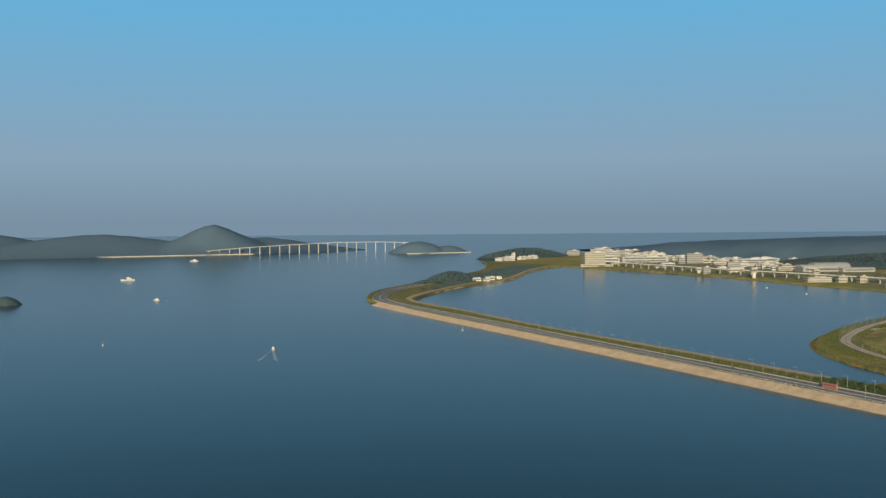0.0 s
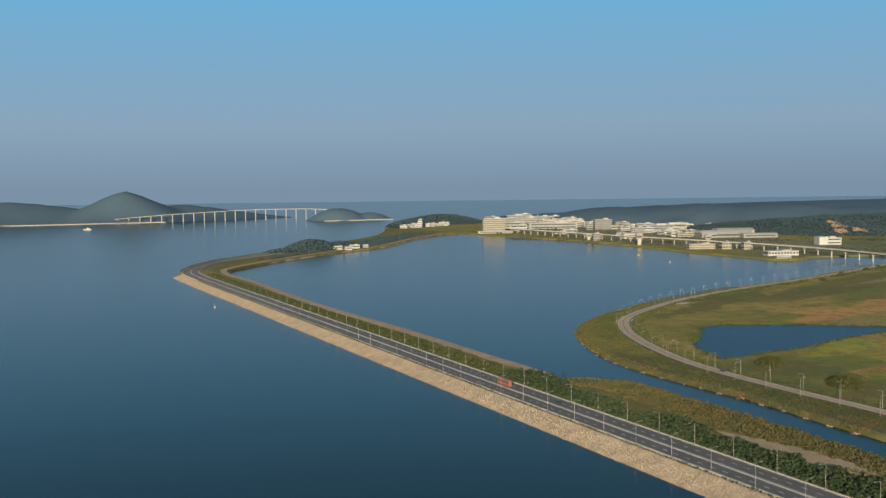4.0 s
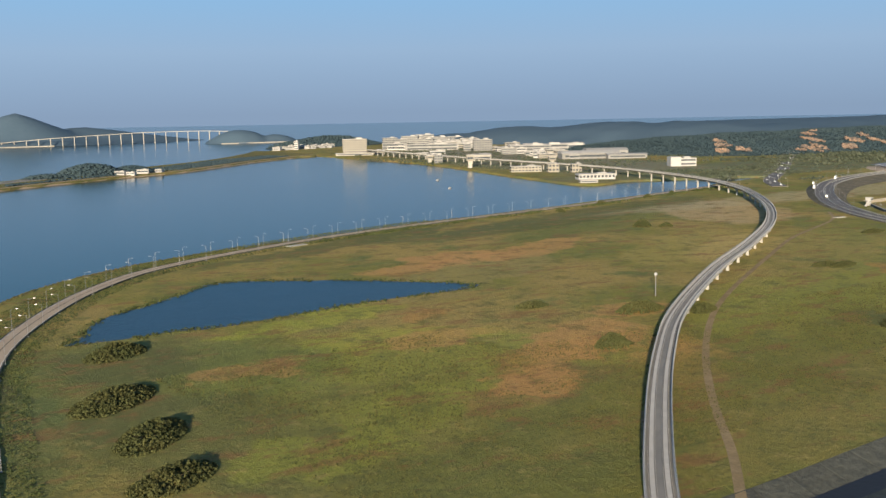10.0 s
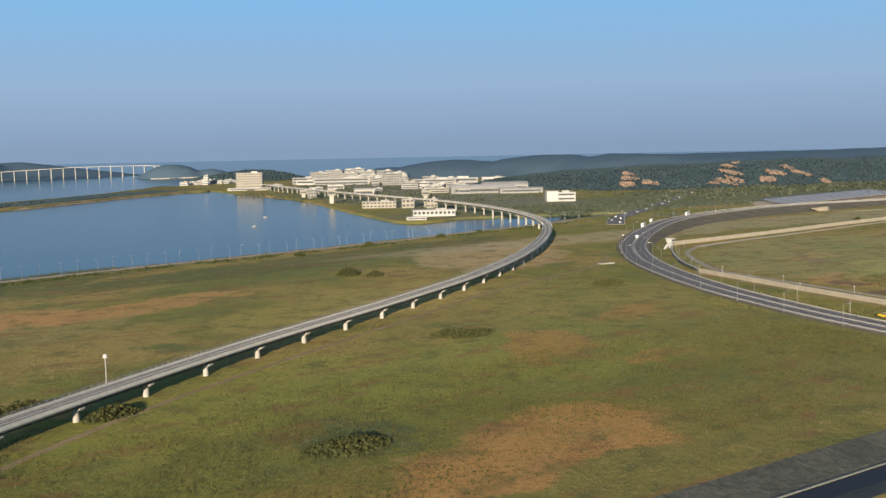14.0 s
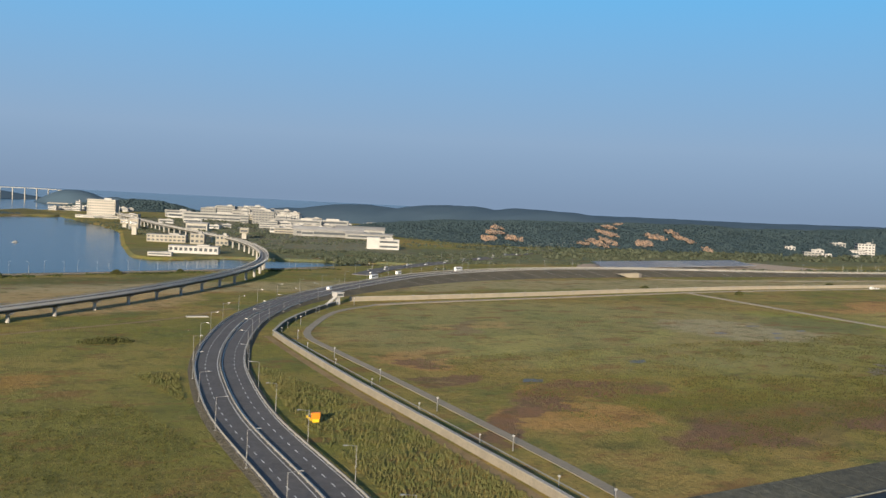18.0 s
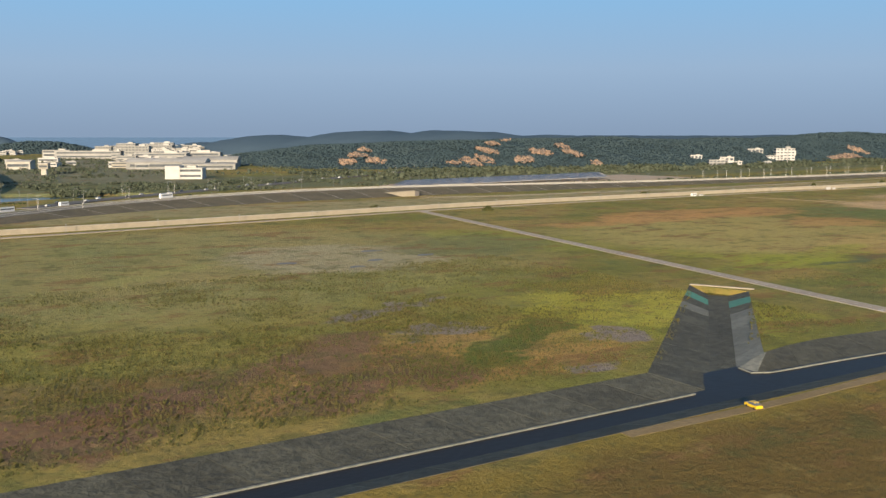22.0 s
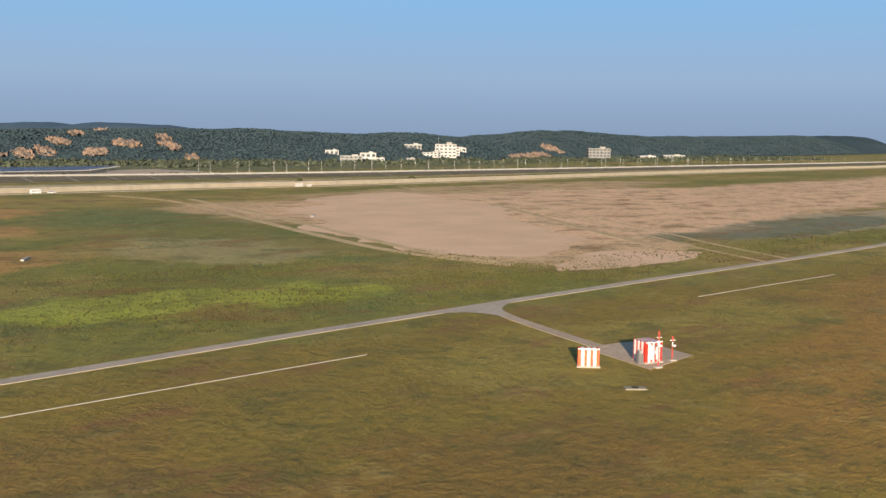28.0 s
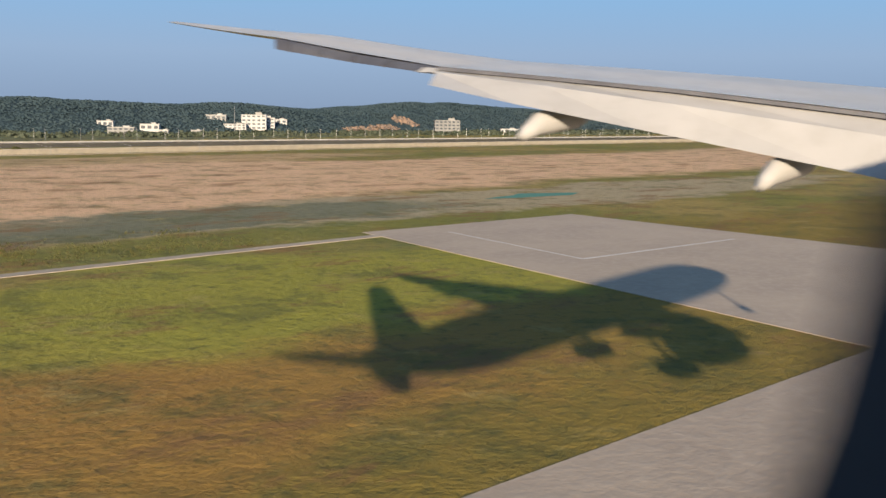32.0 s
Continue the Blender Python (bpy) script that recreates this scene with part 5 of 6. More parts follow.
REED = surface("reed_grass", (0.066, 0.070, 0.021), (0.090, 0.076, 0.028), 7, (0.048, 0.055, 0.017), 1.5, 0.9, bumps=0, spec=0.1)
VERGE = surface("verge_grass", (0.105, 0.115, 0.042), (0.14, 0.125, 0.052), 4, (0.05, 0.06, 0.022), 1.2, 0.9, bumps=0, spec=0.1)
tufts("reed_grass", ((786, 958, 90, 150),), REED, "tall yellow-green marsh reeds", 4.0, 0.10, 0.34, 3)
tufts("marsh_grass", ((500, 720, 100, 165), (430, 500, 100, 190), (790, 960, 150, 190)), REED, "rough marsh grass", 2.4, 0.10, 0.32, 5)
tufts("roadside_grass", ((728, 756, 92, 190),), VERGE, "rough tall grass between the road and the wall", 5.0, 0.25, 0.7, 4)
tufts("meadow_grass", ((985, 1160, 85, 130), (1110, 1260, 86, 104)), REED, "rough meadow grass beside the service road", 1.6, 0.08, 0.25, 6)

# ---- town and buildings ----
def building(x, y, w, d, h, floors, label, walls=PLASTER, turn=-34.0, name="building", cols=0, z=0.0, step=None, category="building"):
    """A block with a parapet roof and a band of windows, or single windows, on each storey."""
    b = thing(name, label, category, "", at=(x, y, z), turn=turn)
    bm = bmesh.new()
    box(bm, 0, 0, -0.3, w, d, h + 0.3)
    if step:
        box(bm, step[0], step[1], 0, step[2], step[3], step[4])
    part("facade", bm, walls, b)
    bm = bmesh.new()
    box(bm, 0, 0, h, w + 0.5, d + 0.5, 0.35)
    box(bm, w * 0.18, 0, h + 0.35, w * 0.25, d * 0.4, min(1.6, h * 0.18))
    part("roof", bm, ROOF, b)
    fh = h / floors
    for f in range(floors):
        zz = fh * f + fh * 0.38
        if cols:
            for c in range(cols):
                bm = bmesh.new()
                box(bm, -w / 2 + w * (c + 0.5) / cols, -d / 2 - 0.01, zz, w / cols * 0.62, 0.08, fh * 0.45)
                part("window", bm, GLASS, b)
        else:
            bm = bmesh.new()
            box(bm, 0, -d / 2 - 0.01, zz, w * 0.93, 0.08, fh * 0.42)
            part("window_band", bm, GLASS, b)
        bm = bmesh.new()
        box(bm, -w / 2 - 0.01, 0, zz, 0.08, d * 0.85, fh * 0.42)
        part("window_band", bm, GLASS, b)
    return b


def shed(x, y, w, d, h, label, turn=-34.0, rise=1.5, walls=PLASTER):
    """A wide low hall with a shallow curved roof."""
    b = thing("hall", label, "hall", "", at=(x, y, 0), turn=turn)
    bm = bmesh.new()
    box(bm, 0, 0, -0.3, w, d, h + 0.3)
    part("facade", bm, walls, b)
    bm = bmesh.new()
    arc = np.array([(i / 10 * (d + 1) - (d + 1) / 2, h + rise * (1 - (i / 5 - 1) ** 2)) for i in range(11)])
    lo = [[bm.verts.new((s * (w / 2 + 0.5), p, q)) for p, q in arc] for s in (-1, 1)]
    base = [[bm.verts.new((s * (w / 2 + 0.5), p, h - 0.1)) for p, q in arc] for s in (-1, 1)]
    for i in range(10):
        bm.faces.new((lo[0][i], lo[1][i], lo[1][i + 1], lo[0][i + 1]))
        bm.faces.new((base[0][i], lo[0][i], lo[0][i + 1], base[0][i + 1]))
        bm.faces.new((base[1][i], base[1][i + 1], lo[1][i + 1], lo[1][i]))
    part("roof", bm, ROOF, b)
    bm = bmesh.new()
    box(bm, 0, -d / 2 - 0.01, h * 0.35, w * 0.9, 0.08, h * 0.35)
    part("window_band", bm, GLASS, b)
    return b


hotel = building(975, 1075, 29, 16, 19, 7, "large cream hotel block with rows of windows by the lagoon", CREAM, -30, "hotel", cols=12, category="hotel")
building(1000, 1068, 22, 14, 5, 2, "low cream annexe beside the hotel", CREAM, -30, "hotel_annexe")
building(968, 1062, 46, 12, 2.6, 1, "long low terrace in front of the hotel", CONCRETE, -30, "hotel_terrace")
# tall block buildings behind
for x, y, w, d, h, f, c in ((1221, 1336, 26, 14, 13, 4, 8), (1264, 1378, 18, 12, 12, 4, 6), (1259, 1309, 28, 14, 11, 4, 8), (1235, 1420, 24, 12, 9, 3, 7), (1290, 1400, 30, 14, 13, 4, 9), (1180, 1300, 20, 12, 10, 3, 6), (1310, 1340, 24, 14, 10, 3, 7)):
    building(x, y, w, d, h, f, "pale multi-storey block in the town", PLASTER, -34 + rng.uniform(-12, 12), "town_block", cols=c)
building(1142, 1040, 24, 12, 14, 5, "grey office building with a tall portal", PLASTER, -30, "office_building", cols=7)
building(1122, 1046, 9, 9, 9, 3, "pale grey stair tower beside the office building", PLASTER, -30, "stair_tower")
building(1112, 1112, 70, 12, 8, 2, "long pale terminal hall in the town", PLASTER, -30, "long_building")
building(1096, 1183, 30, 12, 8, 2, "pale two-storey hall in the town", PLASTER, -30, "long_building")
building(1130, 930, 48, 16, 9, 3, "stepped pale building with long terraces", PLASTER, -32, "terraced_building", step=(4, -9, 50, 6, 4))
building(1165, 941, 52, 14, 9, 2, "long pale warehouse below the hills", PLASTER, -32, "warehouse")
shed(1084, 778, 60, 26, 5.5, "broad grey-roofed depot hall", -30, 2.6)
shed(1128, 800, 44, 24, 6.0, "broad white-roofed hall in the town", -30, 2.8)
shed(1105, 745, 40, 14, 4.2, "low grey-roofed hall with open front", -30, 1.0)
for x, y, w, h in ((1258, 994, 25, 5), (1287, 974, 11, 4), (1290, 1036, 30, 5), (1230, 1010, 12, 4), (1058, 828, 10, 4.5), (1075, 850, 7, 4), (1088, 1159, 26, 5.5), (1040, 900, 8, 3.5), (1020, 880, 12, 3), (1320, 1000, 9, 4), (1200, 980, 9, 4), (1045, 1000, 18, 4), (1010, 980, 14, 3.5)):
    building(x, y, w, 9, h, 1, "small white building at the foot of the town", WHITE, -34 + rng.uniform(-20, 20), "small_building")
for i in range(64):
    u = rng.random()
    x, y = 1092 + 185 * u + rng.uniform(-46, 46), 770 + 600 * u + rng.uniform(-40, 40)
    w, h = rng.uniform(7, 22) + 6 * u, rng.uniform(3, 6.5) + 4 * u * rng.random()
    tone = i % 4
    building(x, y, w, rng.uniform(6, 12), h, max(1, int(h / 2.2)), ("pale grey block in the town below the hills", "white workshop block in the town", "cream housing block in the town", "grey concrete block in the town")[tone], (PLASTER, WHITE, CREAM, ROOF)[tone], -34 + rng.uniform(-15, 15), "town_building", cols=0)
white_hall = building(1036, 607, 22, 12, 6.6, 2, "plain white box-shaped building standing alone", WHITE, -32, "white_building", cols=0, step=(-7, 0, 9, 13, 8))
# the lagoon-side station and pavilions
building(895, 648, 25, 10, 4.6, 2, "cream pavilion with a terrace by the lagoon", CREAM, -30, "pavilion", cols=9)
building(909, 630, 9, 8, 6.4, 2, "cream square pavilion block by the lagoon", CREAM, -30, "pavilion", cols=3)
building(919, 613, 8, 8, 6.6, 2, "cream square pavilion block by the lagoon", CREAM, -30, "pavilion", cols=3)
building(873, 541, 27, 11, 3.8, 1, "long flat white waterside building", WHITE, -28, "waterside_building", cols=10)
building(846, 519, 12, 6, 1.6, 1, "low white boat landing on the lagoon", WHITE, -28, "boat_landing")
building(930, 828, 8, 8, 8, 3, "pale concrete tower block beside the viaduct", PLASTER, -30, "tower_block", cols=3)
shed(985, 830, 18, 12, 6.0, "station hall with a wide white roof above the viaduct", -30, 1.2, CONCRETE)


def lookout(x, y, h, label):
    t = thing("lookout_tower", label, "tower", at=(x, y, 0), turn=-30)
    bm = bmesh.new()
    box(bm, 0, 0, -1.5, 3.4, 3.0, h * 0.55 + 1.5)
    part("shaft", bm, CONCRETE, t)
    bm = bmesh.new()
    box(bm, 0, 0, h * 0.5, 6.4, 5.0, h * 0.42)
    part("cabin", bm, CREAM, t)
    bm = bmesh.new()
    box(bm, 0, -2.52, h * 0.62, 5.4, 0.08, h * 0.16)
    part("window_band", bm, GLASS, t)
    bm = bmesh.new()
    box(bm, 0, 0, h * 0.92, 7.0, 5.6, 0.4)
    part("roof", bm, ROOF, t)
    return t


lookout(900, 733, 12.5, "pale concrete tower with a wide cabin on the lagoon bank")
lookout(924, 834, 8.0, "small pale concrete tower on the lagoon bank")
lookout(975, 708, 8.5, "small white control cabin on a post behind the viaduct")
# houses at the knoll and on the headland
for x, y, w, h in ((634, 884, 9, 3.2), (655, 890, 10, 3.4), (640, 876, 7, 2.6), (672, 896, 6, 2.6)):
    building(x, y, w, 6, h, 1, "small white house among the trees on the causeway", WHITE, rng.uniform(-50, -10), "house", z=0.6)
for i in range(16):
    x, y = 985 + i * 7 + rng.uniform(-4, 4), 1318 + i * 2 + rng.uniform(-12, 8)
    building(x, y, rng.uniform(6, 13), 6, rng.uniform(3, 6), 2, "small white village house by the shore", WHITE, rng.uniform(-60, -10), "house")
building(1012, 1310, 6, 6, 12, 4, "slim white tower house in the shore village", WHITE, -34, "tower_house")

# ---- hillside buildings ----
def hill_z(x, y):
    return max(0.0, main_ridge(x, y) - 0.6)


for x, y, w, d, h, f, c, lab in ((1640, 640, 17, 10, 10.5, 4, 5, "white hillside building with a ground-floor colonnade"), (1658, 652, 14, 10, 7.0, 3, 4, "white stepped hillside building"), (1500, 588, 16, 8, 4.5, 2, 5, "pale long house at the foot of the hill"),
                                 (1531, 592, 6, 5, 2.8, 1, 2, "small white house at the foot of the hill"), (1590, 600, 15, 8, 3.6, 2, 5, "white low houses below the hillside building"), (1620, 660, 14, 8, 4.5, 1, 4, "brown-walled house on the hillside"),
                                 (1815, 612, 20, 10, 10.5, 4, 6, "cream office building with a grid of windows"), (1845, 575, 15, 8, 3.8, 1, 5, "white low building beside the office"), (1910, 590, 22, 8, 3.8, 1, 7, "long pale low building by the hill"),
                                 (1680, 665, 12, 7, 4.0, 1, 3, "white house above the cutting"), (1555, 640, 12, 7, 4.5, 1, 3, "white house on the wooded slope"), (1530, 655, 10, 6, 4.0, 1, 3, "white house on the wooded slope"), (1570, 605, 6, 5, 3.0, 1, 2, "small pale house below the hill")):
    if y > 600:
        x, y = 1084 + (x - 1084) * 0.94, y * 0.94
    building(x, y, w, d, h, f, lab, WHITE if "white" in lab else PLASTER, -38, "hillside_building", cols=c, z=hill_z(x, y) * 0.8)
mast = thing("radio_mast", "tall thin steel radio mast behind the houses", "mast", at=(1570, 570, 0))
bm = bmesh.new()
rod(bm, (0, 0, 0), (0, 0, 19), 0.35, 0.12, 6)
part("pole", bm, STEEL, mast)


# ---- bare rock on the ridge ----
def rock_face(x, y, rx, ry, label):
    r = thing("rock_face", label, "rock", "", at=(x, y, 0))
    bm = bmesh.new()
    n = 18
    grid = {}
    for i in range(n + 1):
        for j in range(n + 1):
            u, v = i / n * 2.4 - 1.2, j / n * 2.4 - 1.2
            px, py = u * rx, v * ry
            if math.hypot(u, v) < 1.15 + 0.2 * noise.noise((u * 3, v * 3, x)):
                step = 2.4 * noise.noise((px / 3.0, py / 3.0, x / 7)) + 0.8 * noise.noise((px / 1.2, py / 1.2, 3.0))
                grid[i, j] = bm.verts.new((px, py, main_ridge(x + px, y + py) + 1.0 + step))
    for i in range(n):
        for j in range(n):
            ks = ((i, j), (i + 1, j), (i + 1, j + 1), (i, j + 1))
            if all(k in grid for k in ks):
                bm.faces.new([grid[k] for k in ks])
    part("face", bm, CLIFF, r)
    return r


for k, (x, y, rx, ry) in enumerate(BARE):
    rock_face(x, y, rx, ry, "bare orange and grey rock face in the wooded hillside" if k < 15 else "terraced orange earth cutting on the hillside")

# ---- bridge, boats ----
bridge = thing("sea_bridge", "long pale concrete road bridge over the strait", "bridge")
BR = curve_points([(745, 1995, 7), (800, 1985, 11), (846, 1975, 14), (934, 1955, 18), (1000, 1942, 20.5), (1060, 1925, 21), (1110, 1895, 21), (1150, 1850, 19)], 10)
bm = bmesh.new()
ribbon(bm, BR, 2.2, -2.2, 0.3, -0.7)
part("deck", bm, CONCRETE, bridge)
for i, (x, y, z, h) in enumerate(along(BR, 21, 0, 6)):
    bm = bmesh.new()
    box(bm, x, y, -4, 1.3, 2.4, z + 3.3, h)
    part("pier", bm, CONCRETE, bridge)
bm = bmesh.new()
box(bm, 560, 2010, -2, 560, 4, 2.2, -9)
thing("sea_dyke", "long pale stone dyke along the island shore", "dyke", kind="structure", bm=bm, material=CONCRETE)
bm = bmesh.new()
box(bm, 1150, 1738, -2, 150, 4, 2.2, -4)
thing("island_dyke", "pale stone edge along the small island", "dyke", kind="structure", bm=bm, material=CONCRETE)


def boat(x, y, length, turn, label, wake=0.0, name="boat"):
    b = thing(name, label, "boat", "boats on the bay", at=(x, y, WATER_Z), turn=turn)
    bm = bmesh.new()
    w = length * 0.16
    deck = [(-length / 2, -w), (length * 0.2, -w), (length / 2, 0), (length * 0.2, w), (-length / 2, w)]
    top = [bm.verts.new((p[0], p[1], length * 0.09)) for p in deck]
    low = [bm.verts.new((p[0] * 0.94, p[1] * 0.8, -0.2)) for p in deck]
    bm.faces.new(top)
    for i in range(5):
        bm.faces.new((low[i], low[(i + 1) % 5], top[(i + 1) % 5], top[i]))
    part("hull", bm, WHITE, b)
    bm = bmesh.new()
    box(bm, -length * 0.08, 0, length * 0.09, length * 0.42, w * 1.3, length * 0.11, 0, 0.85)
    box(bm, -length * 0.04, 0, length * 0.2, length * 0.2, w, length * 0.06, 0, 0.85)
    part("cabin", bm, WHITE, b)
    bm = bmesh.new()
    box(bm, length * 0.1, 0, length * 0.12, length * 0.07, w * 1.34, length * 0.05)
    part("window_band", bm, GLASS, b)
    if wake:
        bm = bmesh.new()
        for s in (-1, 1):
            v = [bm.verts.new(p) for p in ((length * 0.3, 0, 0.06), (-wake, s * wake * 0.11, 0.05), (-wake * 0.9, s * wake * 0.06, 0.05), (-length * 0.4, s * w * 0.3, 0.06))]
            bm.faces.new(v if s < 0 else v[::-1])
        part("wake", bm, FOAM, b, "white foam wake")
    return b


FOAM = surface("sea_foam", (0.30, 0.36, 0.40), (0.12, 0.18, 0.24), 1.5, (0.55, 0.58, 0.6), 0.4, 0.6, bumps=0.3)
boat(219, 490, 5.5, 62, "small white motor boat with a foaming wake", 46)
boat(276, 860, 8.0, 120, "white motor boat throwing up spray", 14)
boat(609, 1690, 14.0, 150, "white excursion boat crossing the bay", 20)
boat(478, 2080, 30.0, 165, "white ferry far across the bay", 0, "ferry")
boat(345, 1180, 16.0, 170, "white ferry crossing the bay", 0, "ferry")
boat(798, 634, 4.0, 20, "small dark work boat on the lagoon", 0)
boat(758, 560, 3.5, 20, "small white boat on the lagoon", 0)
for x, y in ((150, 561), (350, 504)):
    b = thing("buoy", "small channel buoy with a short mast", "buoy", "buoys", at=(x, y, WATER_Z))
    bm = bmesh.new()
    rod(bm, (0, 0, -0.3), (0, 0, 0.5), 0.6, 0.5, 8)
    part("float", bm, WHITE, b)
    bm = bmesh.new()
    rod(bm, (0, 0, 0.5), (0, 0, 2.4), 0.14, 0.06, 6)
    part("mast", bm, STEEL, b)

# ---- vehicles ----
def paint(name, c, rough=0.35):
    return surface(name, c, tuple(v * 0.9 for v in c), 1.5, rough=rough, bumps=0, world_space=False)


CAR_YELLOW, CAR_WHITE, CAR_DARK, CAR_SILVER = paint("yellow_car_paint", (0.75, 0.48, 0.02)), paint("white_car_paint", (0.7, 0.7, 0.68)), paint("dark_car_paint", (0.03, 0.03, 0.035)), paint("silver_car_paint", (0.4, 0.41, 0.42))
RUBBER = surface("tyre_rubber", (0.02, 0.02, 0.02), (0.03, 0.03, 0.03), 0.3, rough=0.9)


def car(x, y, z, turn, material, label, s=0.55, long=4.4, tall=1.45, name="car", box_body=False):
    c = thing(name, label, "car" if name == "car" else name.replace("_", " "), "", at=(x, y, z), turn=turn)
    L, W, H = long * s, 1.8 * s, tall * s
    bm = bmesh.new()
    if box_body:
        box(bm, 0, 0, 0.3 * s, L, W, H - 0.3 * s, 0, 0.96)
    else:
        box(bm, 0, 0, 0.3 * s, L, W, H * 0.42, 0, 0.97)
        bmesh.ops.bevel(bm, geom=bm.edges[:], offset=0.06 * s, segments=1, affect="EDGES")
    part("body", bm, material, c)
    if not box_body:
        bm = bmesh.new()
        box(bm, -L * 0.05, 0, 0.3 * s + H * 0.42, L * 0.55, W * 0.94, H * 0.33, 0, 0.78)
        part("cabin", bm, GLASS, c)
        bm = bmesh.new()
        box(bm, -L * 0.05, 0, 0.3 * s + H * 0.75, L * 0.42, W * 0.74, 0.04)
        part("roof", bm, material, c)
    else:
        bm = bmesh.new()
        box(bm, 0, 0, H * 0.55, L * 0.9, W * 1.01, H * 0.22)
        part("window_band", bm, GLASS, c)
    for i in (-1, 1):
        for j in (-1, 1):
            bm = bmesh.new()
            rod(bm, (i * L * 0.31, j * W * 0.42, 0.31 * s), (i * L * 0.31, j * W * 0.52, 0.31 * s), 0.31 * s, None, 10)
            part("wheel", bm, RUBBER, c)
    return c


car(903, 68.6, 0.02, 75, CAR_YELLOW, "yellow airport car parked beside the canal", 0.48)
car(886, 367, 1.55, 35, CAR_WHITE, "white coach on the expressway", 0.62, 11.0, 3.2, "coach", True)
car(909, 384, 1.95, 33, CAR_WHITE, "white minibus on the expressway", 0.6, 7.0, 2.6, "minibus", True)
car(845, 330, 0.95, 40, CAR_WHITE, "white van on the expressway", 0.6, 5.0, 2.2, "van", True)
car(952, 398, 2.4, 28, CAR_WHITE, "white coach on the expressway", 0.62, 11.0, 3.2, "coach", True)
car(405, 213, 0.30, 70, CAR_DARK, "dark car on the lagoon road")
car(330.5, 208, 0.95, 80, CAR_DARK, "dark car on the causeway road")
car(344.5, 292, 0.95, 80, CAR_DARK, "dark car on the causeway road")
car(1165, 313, 0.10, 0, CAR_WHITE, "white van on the perimeter road", 0.62, 5.0, 2.2, "van", True)
car(1170, 313, 0.10, 0, CAR_WHITE, "white pickup on the perimeter road")
for i in range(26):
    px, py, pz, ph = along(branch_line, 14.3, 2.2 if i % 2 else -2.2, 10)[i]
    car(px, py, 0.36, ph, (CAR_WHITE, CAR_DARK, CAR_SILVER)[i % 3], ("white", "dark", "silver")[i % 3] + " car on the branch road", 0.6)
car(333.6, 236, 0.95, 80, paint("red_trailer_paint", (0.28, 0.10, 0.07)), "long red coach on the causeway road", 0.6, 12.0, 3.2, "coach", True)
sign_truck = car(741, 141, 0.45, 80, CAR_YELLOW, "yellow road-works truck with a warning board", 0.6, 6.0, 2.0, "truck", False)
bm = bmesh.new()
box(bm, -1.5, 0, 0.6, 0.15, 1.4, 1.1)
part("warning_board", bm, paint("orange_board", (0.75, 0.22, 0.02)), sign_truck, "orange warning board")

# ---- striped equipment cabins beside the strip ----
ORANGE, RED, WHITEP = paint("orange_paint", (0.60, 0.09, 0.02), 0.5), paint("signal_red_paint", (0.55, 0.035, 0.02), 0.5), paint("white_cabin_paint", (0.75, 0.74, 0.7), 0.5)


def striped_cabin(x, y, w, d, h, tone, label, turn):
    c = thing("equipment_cabin", label, "cabin", "striped cabins", at=(x, y, 0), turn=turn)
    bm = bmesh.new()
    box(bm, 0, 0, 0, w + 0.2, d + 0.2, 0.12)
    part("base_slab", bm, CONCRETE, c)
    k = 7
    for i in range(k):
        bm = bmesh.new()
        box(bm, -w / 2 + w * (i + 0.5) / k, 0, 0.12, w / k, d, h)
        part("stripe_panel", bm, tone if i % 2 == 0 else WHITEP, c)
    bm = bmesh.new()
    box(bm, 0, -d / 2 - 0.01, h + 0.05, w + 0.04, 0.05, 0.09)
    part("roof_edge", bm, WHITEP, c)
    for i in range(3):
        for side in (-1, 1):
            bm = bmesh.new()
            box(bm, side * (w / 2 + 0.005), -d / 2 + d * (2 * i + 1.5) / 7 + d / 14, 0.12, 0.03, d / 7, h)
            part("side_stripe", bm, WHITEP if tone is RED else tone, c)
    return c


striped_cabin(1111.5, 53.4, 1.75, 0.8, 1.5, ORANGE, "orange-red and white striped equipment cabin on the grass", -46)
red_cabin = striped_cabin(1117.1, 51.4, 1.7, 1.8, 1.75, RED, "red and white striped equipment cabin on a paved pad", -18)
bm = bmesh.new()
for dx in (-0.32, 0.32):
    box(bm, dx, -0.93, 0.35, 0.2, 0.06, 1.25)
box(bm, 0, -0.93, 0.85, 0.5, 0.06, 0.24)
part("sign", bm, WHITEP, red_cabin, "white bars painted on the front")
bm = bmesh.new()
box(bm, -1.15, -0.5, 0.0, 0.5, 0.4, 0.85)
rod(bm, (-1.15, -0.5, 0.85), (-1.15, -0.5, 1.15), 0.16, 0.16, 8)
part("cooling_unit", bm, STEEL, red_cabin, "grey metal unit on the side")
for x, y, tall in ((1115.7, 49.3, 3.0), (1118.9, 50.1, 2.1)):
    p = thing("warning_mast", "thin red mast with cross arms and a lamp on top", "mast", "warning masts", at=(x, y, 0), turn=-20)
    bm = bmesh.new()
    box(bm, 0, 0, 0, 0.6, 0.45, 0.14)
    part("foot", bm, CONCRETE, p)
    for i in range(5):
        bm = bmesh.new()
        rod(bm, (0, 0, 0.14 + i * tall / 5.4), (0, 0, 0.14 + (i + 1) * tall / 5.4), 0.045, None, 8)
        part("band", bm, WHITEP if i == 3 else RED, p)
    bm = bmesh.new()
    rod(bm, (0, 0, tall * 0.95), (0, 0, tall * 1.04), 0.08, 0.06, 8)
    part("lamp", bm, RED, p)
    bm = bmesh.new()
    box(bm, 0, 0, tall * 0.86, 0.55, 0.05, 0.05)
